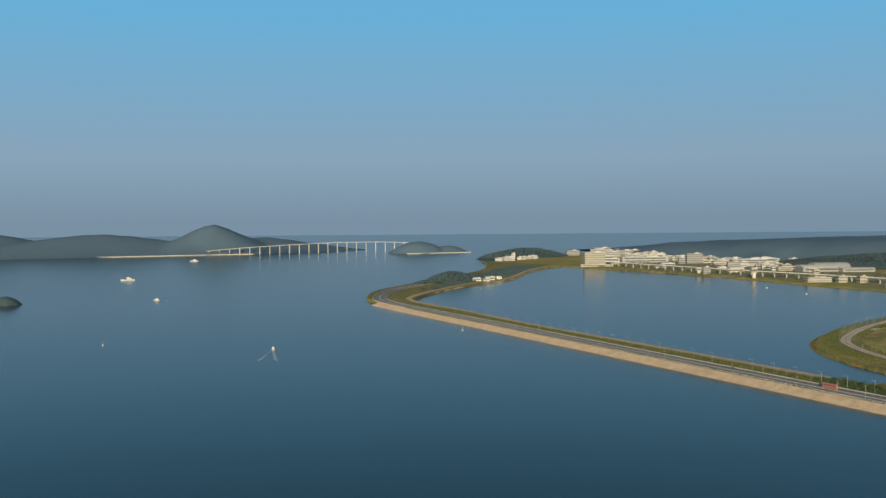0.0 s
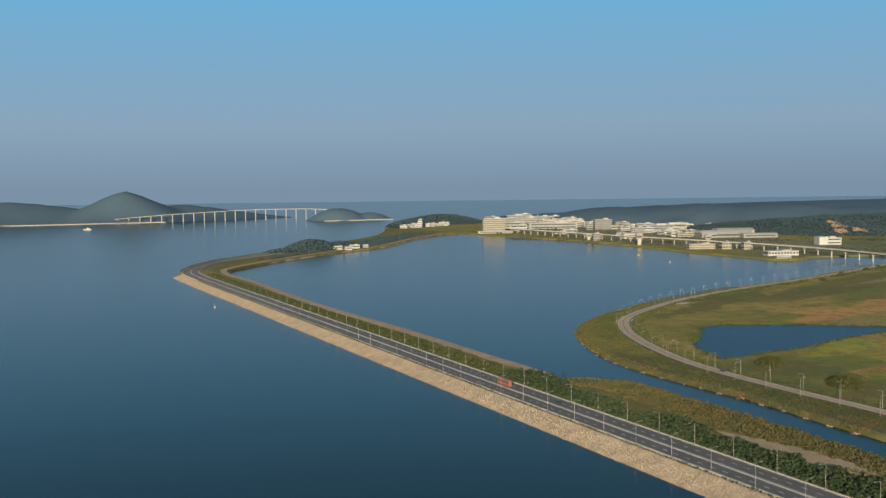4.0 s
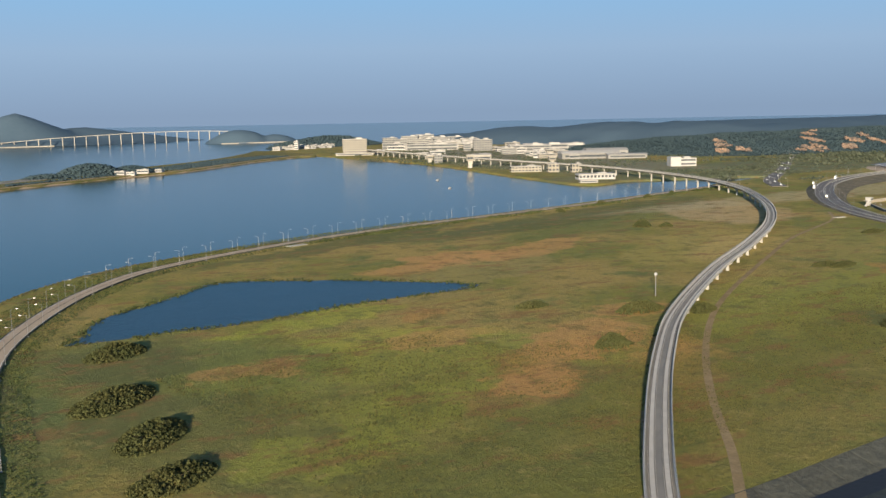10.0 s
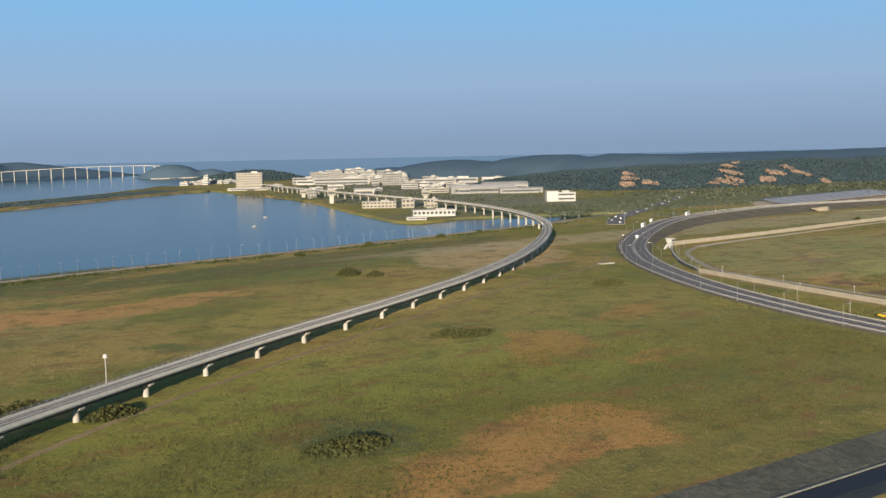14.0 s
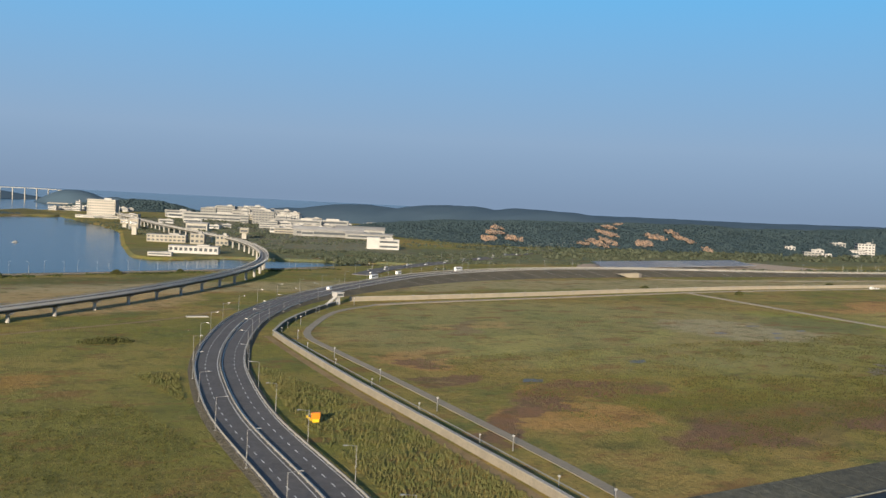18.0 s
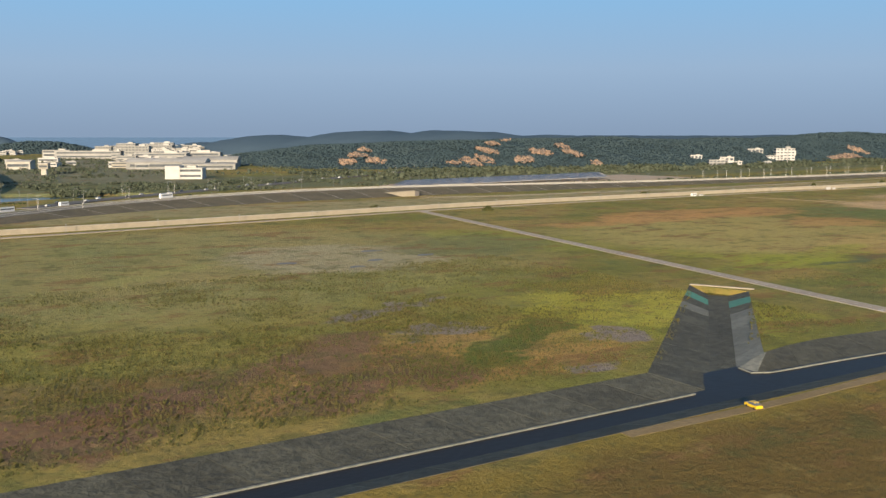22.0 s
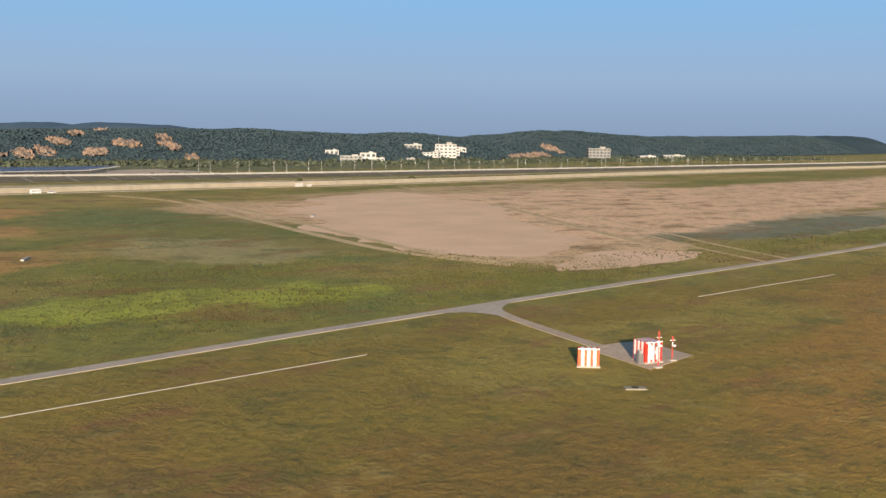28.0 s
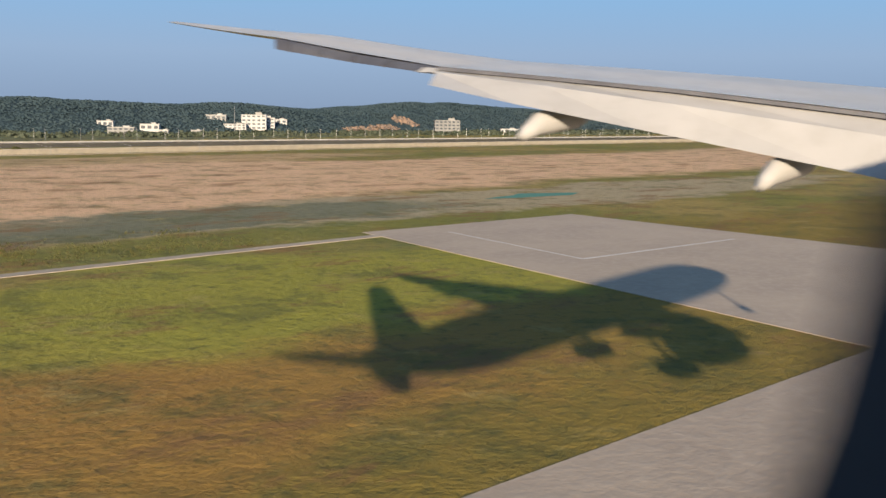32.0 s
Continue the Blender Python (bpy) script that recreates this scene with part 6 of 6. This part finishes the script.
    box(bm, 0.2, 0, tall * 0.6, 0.25, 0.1, 0.14)
    part("cross_arm", bm, WHITEP, p)
paved("cabin_pad", [(1114.6, 49.3), (1122.2, 50.2), (1124.0, 57.2), (1119.6, 58.2), (1117.0, 58.0)], 0.03, "small grey asphalt pad round the cabin", WORN)
bm = bmesh.new()
ribbon(bm, curve_points([(1118.6, 57.6), (1121, 66), (1124, 75), (1127.5, 81)], 2), 0.75, -0.75, 0.045, -0.3)
thing("pad_path", "narrow grey path to the cabin pad", "path", kind="structure", bm=bm, material=WORN)
bm = bmesh.new()
box(bm, 0, 0, 0, 1.6, 0.8, 0.1)
drain = thing("drain_slab", "stained concrete drain slab with a round dark cover in the grass", "drain", at=(1108.3, 46.2, 0), turn=-40, bm=bm, material=WALLTAN)
bm = bmesh.new()
rod(bm, (0, 0, 0.1), (0, 0, 0.13), 0.3, None, 14)
part("cover", bm, RUBBER, drain, "round dark iron cover")

# ---- guard post, masts, signs ----
post = thing("guard_post", "white guard post with an outside stair at the wall corner", "guard post", at=(829, 294.5, 0), turn=10)
bm = bmesh.new()
box(bm, 0.2, 0, 0, 1.1, 1.3, 2.6)
part("base", bm, WHITE, post)
bm = bmesh.new()
box(bm, 0.2, 0, 2.6, 2.8, 2.6, 1.4)
part("cabin", bm, WHITE, post)
bm = bmesh.new()
box(bm, 0.2, -1.32, 2.95, 2.4, 0.06, 0.7)
part("window_band", bm, GLASS, post)
bm = bmesh.new()
box(bm, 0.2, 0, 4.0, 3.3, 3.1, 0.2)
part("roof", bm, WHITE, post)
bm = bmesh.new()
for i in range(7):
    box(bm, -1.3 - i * 0.55, -0.4, max(0.0, 2.2 - i * 0.37), 0.56, 1.0, 0.5)
part("stair", bm, WHITE, post)
mast = thing("light_mast", "thin pale mast with a floodlight ring beside the viaduct", "mast", at=(568, 189, 0))
bm = bmesh.new()
rod(bm, (0, 0, 0), (0, 0, 6.0), 0.16, 0.1, 8)
part("pole", bm, STEEL, mast)
bm = bmesh.new()
rod(bm, (0, 0, 5.8), (0, 0, 6.5), 0.5, 0.35, 8)
part("lamp_head", bm, WHITE, mast)
bm = bmesh.new()
box(bm, 0, 0, 0, 3.2, 0.5, 1.4)
box(bm, 4.6, 0, 0, 2.0, 0.6, 0.9)
thing("gate_hut", "small white gate hut at the wall", "hut", at=(1262, 312, 0), bm=bm, material=WHITE)
for x, y, z, h in along(perim_line, 28, 3.6, 40)[:30]:
    p = thing("fence_post_light", "short pale fence light post", "post", "fence lights", at=(x, y, 0))
    bm = bmesh.new()
    rod(bm, (0, 0, 0), (0, 0, 2.2), 0.09, 0.07, 6)
    part("pole", bm, STEEL, p)
    bm = bmesh.new()
    box(bm, 0, 0, 2.2, 0.3, 0.2, 0.25)
    part("lamp_head", bm, WHITE, p)

# ---- culvert portals, drains and slabs ----
for x, y, w, a, lab in ((966, 126.8, 12, -64, "cream concrete headwall at the end of the side canal"), (961.6, 77.5, 14, -84, "cream concrete headwall at the end of the canal"), (739, 78, 14, 84, "cream concrete headwall under the perimeter wall")):
    bm = bmesh.new()
    box(bm, 0, 0, -1.6, w, 0.8, 1.8)
    thing("headwall", lab, "headwall", kind="structure", at=(x, y, 0), turn=a, bm=bm, material=WALLTAN)
GREEN_TARP = surface("green_tarpaulin", (0.02, 0.20, 0.12), (0.03, 0.26, 0.16), 1.0, rough=0.7, bumps=0.4)
for x, y, a in ((728.5, 79, 10), (701, 77, 10)):
    t = thing("covered_frame", "low frame shelter covered with a green tarpaulin over the canal", "shelter", "tarpaulin shelters", at=(x, y, -1.0), turn=a)
    for i in (-1, 1):
        for j in (-1, 1):
            bm = bmesh.new()
            rod(bm, (i * 3.4, j * 2.4, 0), (i * 3.4, j * 2.4, 2.2), 0.08, None, 6)
            part("post", bm, STEEL, t)
    bm = bmesh.new()
    g = [[bm.verts.new((-3.8 + 7.6 * i / 10, -2.8 + 5.6 * j / 8, 2.3 + 0.5 * math.sin(math.pi * i / 10) * math.sin(math.pi * j / 8) + 0.15 * noise.noise((i * 0.7, j * 0.7, x)))) for j in range(9)] for i in range(11)]
    for i in range(10):
        for j in range(8):
            bm.faces.new((g[i][j], g[i + 1][j], g[i + 1][j + 1], g[i][j + 1]))
    part("tarpaulin", bm, GREEN_TARP, t, "bright green tarpaulin")
for x, y, w, d, a, lab in ((541, 352, 9, 3, 15, "pale concrete slab in the grass"), (772, 272, 6, 2, -10, "pale concrete slab beside a dirt track"), (961.6, 83.4, 7.8, 0.22, -28, "thin white concrete rail above the headwall"), (1102, 153, 3.6, 0.5, 55, "thin white concrete beam lying in the grass"), (1186, 197, 5, 0.6, 50, "thin pale beam lying on bare ground")):
    bm = bmesh.new()
    box(bm, 0, 0, 0, w, d, 0.25)
    thing("concrete_slab", lab, "slab", at=(x, y, 0), turn=a, bm=bm, material=CONCRETE)
portal = thing("underpass_portal", "cream concrete underpass portal in the road embankment", "portal", at=(1056, 386, 0), turn=-4)
bm = bmesh.new()
face = [(-9.0, 2.1), (6.0, 2.6), (6.0, -0.2), (0.0, -0.2)]
front, back = ([bm.verts.new((x, y, z)) for x, z in face] for y in (-1.0, 0.6))
bm.faces.new(front)
bm.faces.new(back[::-1])
for k in range(4):
    bm.faces.new((front[k], back[k], back[(k + 1) % 4], front[(k + 1) % 4]))
bmesh.ops.recalc_face_normals(bm, faces=bm.faces[:])
part("retaining_wall", bm, WALLTAN, portal)
# solid dark block in place of the shade inside the passage
bm = bmesh.new()
box(bm, 7.2, 0.0, 0, 2.2, 1.4, 2.3)
part("opening_shade", bm, ASPHALT, portal, "dark block standing in for the shaded opening")

# ---- tracks and lines on the ground ----
for pts, w, mat_, lab in (([(468, 78), (485, 94), (502, 112), (524, 133), (549, 154), (574, 172), (609, 193), (650, 216), (700, 243), (760, 268), (790, 290)], 1.5, DIRT, "pale dirt track beside the viaduct"),
                          ([(400, 118), (428, 95), (444, 88), (457, 87), (466, 91), (474, 100), (490, 116)], 2.2, DIRT, "dirt track looping under the viaduct"),
                          ([(885, 69.2), (903, 68.6), (920, 68.8), (940, 69.2), (955, 70), (963, 72.5)], 1.7, DIRT, "bare brown verge beside the canal"),
                          ([(749, 66), (754, 90), (761, 128), (768.5, 170), (775, 205), (779, 226)], 0.35, CONCRETE, "thin concrete drain beside the perimeter road")):
    bm = bmesh.new()
    ribbon(bm, curve_points(pts, 3), w / 2, -w / 2, 0.02, -0.3)
    thing("ground_track", lab, "track", kind="structure", bm=bm, material=mat_)
bm = bmesh.new()
ribbon(bm, np.array([(988.0, 68.2), (1030.0, 68.6), (1070.0, 69.0), (1100.0, 68.8)]), 0.035, -0.035, 0.05, 0.0)
ribbon(bm, np.array([(1152.0, 68.9), (1170.0, 68.6), (1186.0, 68.1)]), 0.045, -0.045, 0.05, 0.0)
thing("cable_duct", "thin pale cable duct along the strip", "cable duct", kind="structure", bm=bm, material=CONCRETE)
bm = bmesh.new()
ribbon(bm, np.array([(1276.0, 58.0), (1289.0, 57.5), (1302.5, 57.0)]), 0.14, -0.14, 0.056, 0.052)
ribbon(bm, np.array([(1276.0, 58.0), (1279.0, 70.0), (1282.0, 82.0)]), 0.10, -0.10, 0.056, 0.052)
part("painted_line", bm, LINE, bpy.data.objects["taxiway"], "white painted guide line")

def flare(pts, z, label):
    bm = bmesh.new()
    top = [bm.verts.new((*p, z)) for p in pts]
    bm.faces.new(top)
    return thing("junction_flare", label, "pavement", kind="structure", bm=bm, material=PALE)


def fillet(corner, a, b, n=8):
    """Points of the rounded inner corner between two road edges."""
    c, a, b = Vector(corner), Vector(a), Vector(b)
    return [tuple((a * (1 - k) ** 2 + c * 2 * k * (1 - k) + b * k * k)) for k in (i / n for i in range(n + 1))]


flare([(967.0, 79.8), *fillet((968.4, 80.2), (969.6, 92), (980, 79.95))], 0.088, "rounded corner of the airfield road junction")
flare([(966.2, 78.4), *fillet((966.6, 78.1), (978, 78.2), (964.6, 68))], 0.088, "rounded corner of the airfield road junction")
flare([(1124.5, 80.9), *fillet((1124.0, 79.6), (1117.5, 80.0), (1122.75, 73.5))], 0.066, "rounded corner where the pad path leaves the service road")
flare([(1125.5, 81.0), *fillet((1125.6, 79.6), (1124.3, 73.5), (1133, 80.6))], 0.067, "rounded corner where the pad path leaves the service road")
flare([(1124.5, 81.0), (1122.7, 73.4), (1124.4, 75.5), (1127.0, 80.9)], 0.065, "paved corner where the pad path leaves the service road")
bm = bmesh.new()
for x, y, a, w in ((974.5, 79.1, 90, 1.4), (968.8, 93, 10, 1.2), (962.8, 70.5, 10, 1.2)):
    box(bm, x, y, 0.085, w, 0.22, 0.006, a)
dashes(bm, cross_line, 0.0, 0.13, 1.0, 1.9, 0.088)
for off in (-1.58, 1.58):
    dashes(bm, cross_line[int(len(cross_line) * 0.55):], off, 0.07, 4.0, 0.0, 0.088)
for i in range(4):
    box(bm, 967.2 + 0.35 * i, 95.2, 0.085, 0.18, 0.7, 0.006, 10)
    box(bm, 961.7 + 0.35 * i, 68.0, 0.085, 0.18, 0.7, 0.006, 10)
part("painted_line", bm, LINE, cross_road, "white painted stop lines and worn ground markings")
SOIL = surface("bare_tan_soil", (0.70, 0.47, 0.31), (0.60, 0.41, 0.25), 15, (0.64, 0.43, 0.27), 3.0, 0.95, bumps=0.06, spec=0.1)
flat_patch("bare_field", [(1157, 127), (1165, 112), (1182, 114), (1194, 120), (1208, 143), (1241, 185), (1264, 230), (1270, 262), (1244, 262), (1204, 226), (1168, 170), (1161, 146)], 0.012, "smooth bare tan earth field", SOIL, rough=5.0, step=2.5)
flat_patch("bare_ground", [(1158, 98), (1180, 92), (1196, 96), (1192, 104), (1172, 106)], 0.012, "small patch of bare earth by the service road", SOIL, rough=2.0)
TRACK = surface("wheel_worn_soil", (0.58, 0.41, 0.25), (0.46, 0.34, 0.18), 5, (0.38, 0.30, 0.14), 1.2, 0.95, bumps=0.1, spec=0.1)
for off in (0.0, 7.0):
    bm = bmesh.new()
    ribbon(bm, curve_points([(1192 + off, 82.5), (1203 + off, 104), (1214 + off, 122), (1240 + off, 170), (1275 + off, 250), (1300 + off, 300)], 5), 0.45, -0.45, 0.02, -0.2)
    thing("wheel_track", "pale wheel track across the bare ground", "track", kind="structure", bm=bm, material=TRACK)
for pts in ([(1156, 104), (1154, 128), (1160, 160), (1172, 208), (1184, 262), (1181, 296)], [(1158, 108), (1157, 122), (1164, 151), (1177, 199), (1193, 268)], [(1198, 108), (1210, 130), (1230, 163), (1257, 207)]):
    bm = bmesh.new()
    ribbon(bm, curve_points(pts, 5), 1.1, -1.1, 0.026, -0.2)
    thing("wheel_track", "pale wheel track across the meadow", "track", kind="structure", bm=bm, material=TRACK)
flat_patch("teal_netting", [(1320, 112), (1334, 110), (1345, 113), (1336, 117)], 0.02, "faded teal netting lying on the wet meadow", TEAL, rough=2.0)
for x, y in ((932, 198), (922, 190), (940, 214), (912, 205), (948, 200), (800, 160), (845, 172)):
    flat_patch("puddle_water", [(x - 2.6, y - 1.0), (x + 2, y - 1.3), (x + 3.2, y + 0.6), (x - 0.7, y + 1.5)], 0.02, "shallow blue-grey puddle in the marsh", PUDDLE, "water", rough=1.6, step=2.0)

# ---- solar car park ----
CELL = surface("solar_cells", (0.035, 0.045, 0.08), (0.05, 0.058, 0.095), 3, rough=0.4, bumps=0, spec=0.4)
paved("car_park", [(1066, 440), (1100, 420), (1240, 432), (1310, 440), (1302, 500), (1220, 498), (1105, 480)], 0.06, "grey car park below the hills", WORN)
for j in range(6):
    row = thing("solar_canopy", "row of dark blue solar panels over parked cars", "solar canopy", "solar canopies", at=(1166 + j * 7, 442 + j * 9, 0), turn=8)
    for i in range(14):
        bm = bmesh.new()
        box(bm, -84 + i * 12, 0, 2.0, 11.4, 4.2, 0.15)
        part("solar_panel", bm, CELL, row)
        bm = bmesh.new()
        rod(bm, (-84 + i * 12, 0, 0), (-84 + i * 12, 0, 2.0), 0.12, None, 6)
        part("post", bm, STEEL, row)

    bm = bmesh.new()
    box(bm, -6, -2.2, 1.72, 168, 0.2, 0.25)
    part("front_beam", bm, WHITE, row, "white steel beam along the low edge")

# ---- the landing airliner, as it hangs over the runway at the end of the way ----
WING_PAINT = surface("aircraft_white_paint", (0.47, 0.455, 0.43), (0.42, 0.41, 0.39), 2.2, (0.38, 0.365, 0.34), 0.5, 0.35, bumps=0, world_space=False)
WING_GREY = surface("aircraft_dark_grey", (0.10, 0.10, 0.11), (0.07, 0.07, 0.08), 0.6, rough=0.5, bumps=0, world_space=False)
airliner = thing("airliner", "white landing airliner with lowered flaps and gear over the runway", "aircraft", at=(1200, 0, 13.21))
wing = new("wing")
wing.parent = airliner
wing.empty_display_size = 0.2
# trailing edge x, y, z and chord, tip to root
STATIONS = [(8.60, 15.18, 1.49, 0.35), (9.00, 14.08, 1.32, 1.0), (9.32, 13.19, 1.20, 1.6), (9.78, 11.92, 0.96, 2.0), (10.29, 10.50, 0.72, 2.5), (10.92, 8.74, 0.55, 3.1), (11.47, 7.21, 0.39, 3.6), (11.92, 5.97, 0.24, 4.1), (12.29, 4.94, 0.11, 4.5), (12.7, 3.2, -0.16, 5.2), (13.0, -0.6, -0.75, 6.6)]
FOIL = [(0.0, 0.0), (0.15, 0.014), (0.35, 0.04), (0.6, 0.062), (0.85, 0.055), (0.97, 0.025), (1.0, 0.0), (0.97, -0.022), (0.85, -0.045), (0.6, -0.055), (0.35, -0.045), (0.15, -0.02)]


def loft(bm, rings):
    rs = [[bm.verts.new(p) for p in r] for r in rings]
    for a, b in zip(rs, rs[1:]):
        for i in range(len(a)):
            j = (i + 1) % len(a)
            bm.faces.new((a[i], a[j], b[j], b[i]))
    bm.faces.new(rs[0])
    bm.faces.new(rs[-1][::-1])


bm = bmesh.new()
loft(bm, [[(x + c * u, y, z + c * v) for u, v in FOIL] for x, y, z, c in STATIONS])
part("wing_skin", bm, WING_PAINT, wing)
FLAP_TOP = [(10.20, 10.42, 0.66), (10.82, 8.74, 0.50), (11.37, 7.21, 0.34), (12.19, 4.94, 0.05), (12.62, 3.2, -0.22), (12.9, 0.4, -0.62)]
FLAP_LOW = [(9.39, 9.80, 0.42), (9.80, 8.66, 0.18), (10.40, 7.02, -0.14), (11.15, 4.92, -0.54), (11.6, 3.3, -0.86), (11.9, 0.5, -1.28)]
bm = bmesh.new()
loft(bm, [[a, (a[0] * 0.6 + b[0] * 0.4, a[1] * 0.6 + b[1] * 0.4, a[2] * 0.6 + b[2] * 0.4 + 0.06), b, (a[0] * 0.6 + b[0] * 0.4 + 0.05, a[1] * 0.6 + b[1] * 0.4, a[2] * 0.6 + b[2] * 0.4 - 0.08), (a[0] + 0.06, a[1], a[2] - 0.14)] for a, b in zip(FLAP_TOP, FLAP_LOW)])
part("flap", bm, WING_PAINT, wing, "cream lowered trailing-edge flap")
COVE_TOP = [(9.28, 13.15, 1.18), (9.76, 11.9, 0.93), (10.27, 10.40, 0.69)]
COVE_LOW = [(9.09, 12.86, 0.99), (9.54, 11.62, 0.78), (10.0, 10.32, 0.60)]
bm = bmesh.new()
loft(bm, [[a, b, (b[0] + 0.3, b[1], b[2] + 0.06), (a[0] + 0.3, a[1], a[2])] for a, b in zip(COVE_TOP, COVE_LOW)])
part("flap_cove", bm, WING_GREY, wing, "dark ribbed cove under the outer wing")
for i in range(5):
    k = (i + 0.5) / 5
    bm = bmesh.new()
    a = Vector(COVE_TOP[0]).lerp(Vector(COVE_TOP[2]), k)
    b = Vector(COVE_LOW[0]).lerp(Vector(COVE_LOW[2]), k)
    rod(bm, a + Vector((-0.03, 0, 0)), b + Vector((-0.03, 0, 0)), 0.02, None, 6)
    part("rib", bm, WING_GREY, wing)
# dark strip added for the shade in the gap between wing and flap
bm = bmesh.new()
ribbon(bm, np.array([(x - 0.03, y, z) for x, y, z in FLAP_TOP]), 0.03, -0.06, 0.05, 0.0)
part("gap_shade", bm, WING_GREY, wing, "dark strip standing in for the shaded gap along the flap")
for x, y, z in ((10.05, 8.45, 0.0), (11.03, 5.68, -0.52)):
    bm = bmesh.new()
    n_ = 10
    rings = []
    for dx, r, dz in ((-0.42, 0.02, -0.24), (-0.3, 0.09, -0.2), (-0.05, 0.15, -0.08), (0.3, 0.17, -0.02), (0.8, 0.13, 0.0), (1.2, 0.03, 0.1)):
        rings.append([(x + dx, y + r * math.cos(6.2832 * i / n_) * 0.8, z + dz + r * math.sin(6.2832 * i / n_)) for i in range(n_)])
    loft(bm, rings)
    part("flap_fairing", bm, WING_PAINT, wing, "", True)
bm = bmesh.new()
box(bm, 10.15, 10.5, 0.62, 0.7, 0.2, 0.07, 20, 0.6)
part("aileron_hinge", bm, WING_PAINT, wing)

CY, PITCH = -1.95, math.tan(radians(3.0))   # the fuselage's middle line lies just to the right of the way


def hull(x, up=0.0):
    return (x + 3.2, CY, -0.25 + x * PITCH + up)


bm = bmesh.new()
rings = []
for x, r, up in ((-11.4, 0.12, 0.75), (-10, 0.45, 0.6), (-7.5, 0.95, 0.35), (-4, 1.4, 0.1), (-1, 1.6, 0), (5, 1.6, 0), (14, 1.6, 0), (23, 1.6, 0), (26.2, 1.45, -0.05), (28.2, 1.05, -0.2), (29.6, 0.5, -0.35), (30.1, 0.12, -0.42)):
    c = hull(x, up)
    rings.append([(c[0], c[1] + r * math.cos(6.2832 * i / 20), c[2] + r * math.sin(6.2832 * i / 20)) for i in range(20)])
loft(bm, rings)
part("fuselage", bm, WING_PAINT, airliner, "white fuselage", True)
bm = bmesh.new()
loft(bm, [[(x + c * u, 2 * CY - y, z + c * v) for u, v in FOIL] for x, y, z, c in STATIONS])
part("right_wing", bm, WING_PAINT, airliner)
bm = bmesh.new()
loft(bm, [[(a[0], 2 * CY - a[1], a[2]), (b[0], 2 * CY - b[1], b[2]), (a[0] + 0.06, 2 * CY - a[1], a[2] - 0.14)] for a, b in zip(FLAP_TOP, FLAP_LOW)])
part("right_flap", bm, WING_PAINT, airliner)
bm = bmesh.new()
loft(bm, [[(x + c * u, CY + c * v, z) for u, v in FOIL] for x, z, c in ((-6.4, 0.5, 4.6), (-7.8, 3.0, 3.0), (-8.8, 5.2, 1.7))])
part("tail_fin", bm, WING_PAINT, airliner)
for s_ in (-1, 1):
    bm = bmesh.new()
    loft(bm, [[(x + c * u, CY + s_ * y, z + c * v) for u, v in FOIL] for x, y, z, c in ((-7.0, 0.4, -0.6, 3.2), (-8.4, 3.2, -0.55, 2.0), (-9.4, 5.6, -0.45, 1.0))])
    part("tailplane", bm, WING_PAINT, airliner)
    bm = bmesh.new()
    rings = []
    for x, r in ((12.9, 0.5), (13.9, 0.95), (16.0, 1.2), (17.8, 1.15), (18.5, 1.0), (18.4, 0.88), (17.0, 0.8)):
        rings.append([(x, CY + s_ * 5.0 + r * math.cos(6.2832 * i / 16), -1.75 + r * math.sin(6.2832 * i / 16)) for i in range(16)])
    loft(bm, rings)
    part("engine", bm, WING_PAINT, airliner, "round white engine nacelle", True)
    bm = bmesh.new()
    rod(bm, (14.2, CY + s_ * 2.6, -1.0), (13.9, CY + s_ * 2.85, -3.0), 0.16, None, 8)
    for dx in (-0.75, 0.0, 0.75):
        for dy in (-0.36, 0.36):
            rod(bm, (13.9 + dx, CY + s_ * 2.85 + dy - 0.14, -3.1), (13.9 + dx, CY + s_ * 2.85 + dy + 0.14, -3.1), 0.42, None, 10)
    part("main_gear", bm, RUBBER, airliner, "dark six-wheel landing gear")
bm = bmesh.new()
rod(bm, (29, CY, -0.2), (29, CY, -2.0), 0.1, None, 8)
for dy in (-0.2, 0.2):
    rod(bm, (29, CY + dy - 0.08, -2.1), (29, CY + dy + 0.08, -2.1), 0.28, None, 10)
part("nose_gear", bm, RUBBER, airliner, "dark nose wheel")
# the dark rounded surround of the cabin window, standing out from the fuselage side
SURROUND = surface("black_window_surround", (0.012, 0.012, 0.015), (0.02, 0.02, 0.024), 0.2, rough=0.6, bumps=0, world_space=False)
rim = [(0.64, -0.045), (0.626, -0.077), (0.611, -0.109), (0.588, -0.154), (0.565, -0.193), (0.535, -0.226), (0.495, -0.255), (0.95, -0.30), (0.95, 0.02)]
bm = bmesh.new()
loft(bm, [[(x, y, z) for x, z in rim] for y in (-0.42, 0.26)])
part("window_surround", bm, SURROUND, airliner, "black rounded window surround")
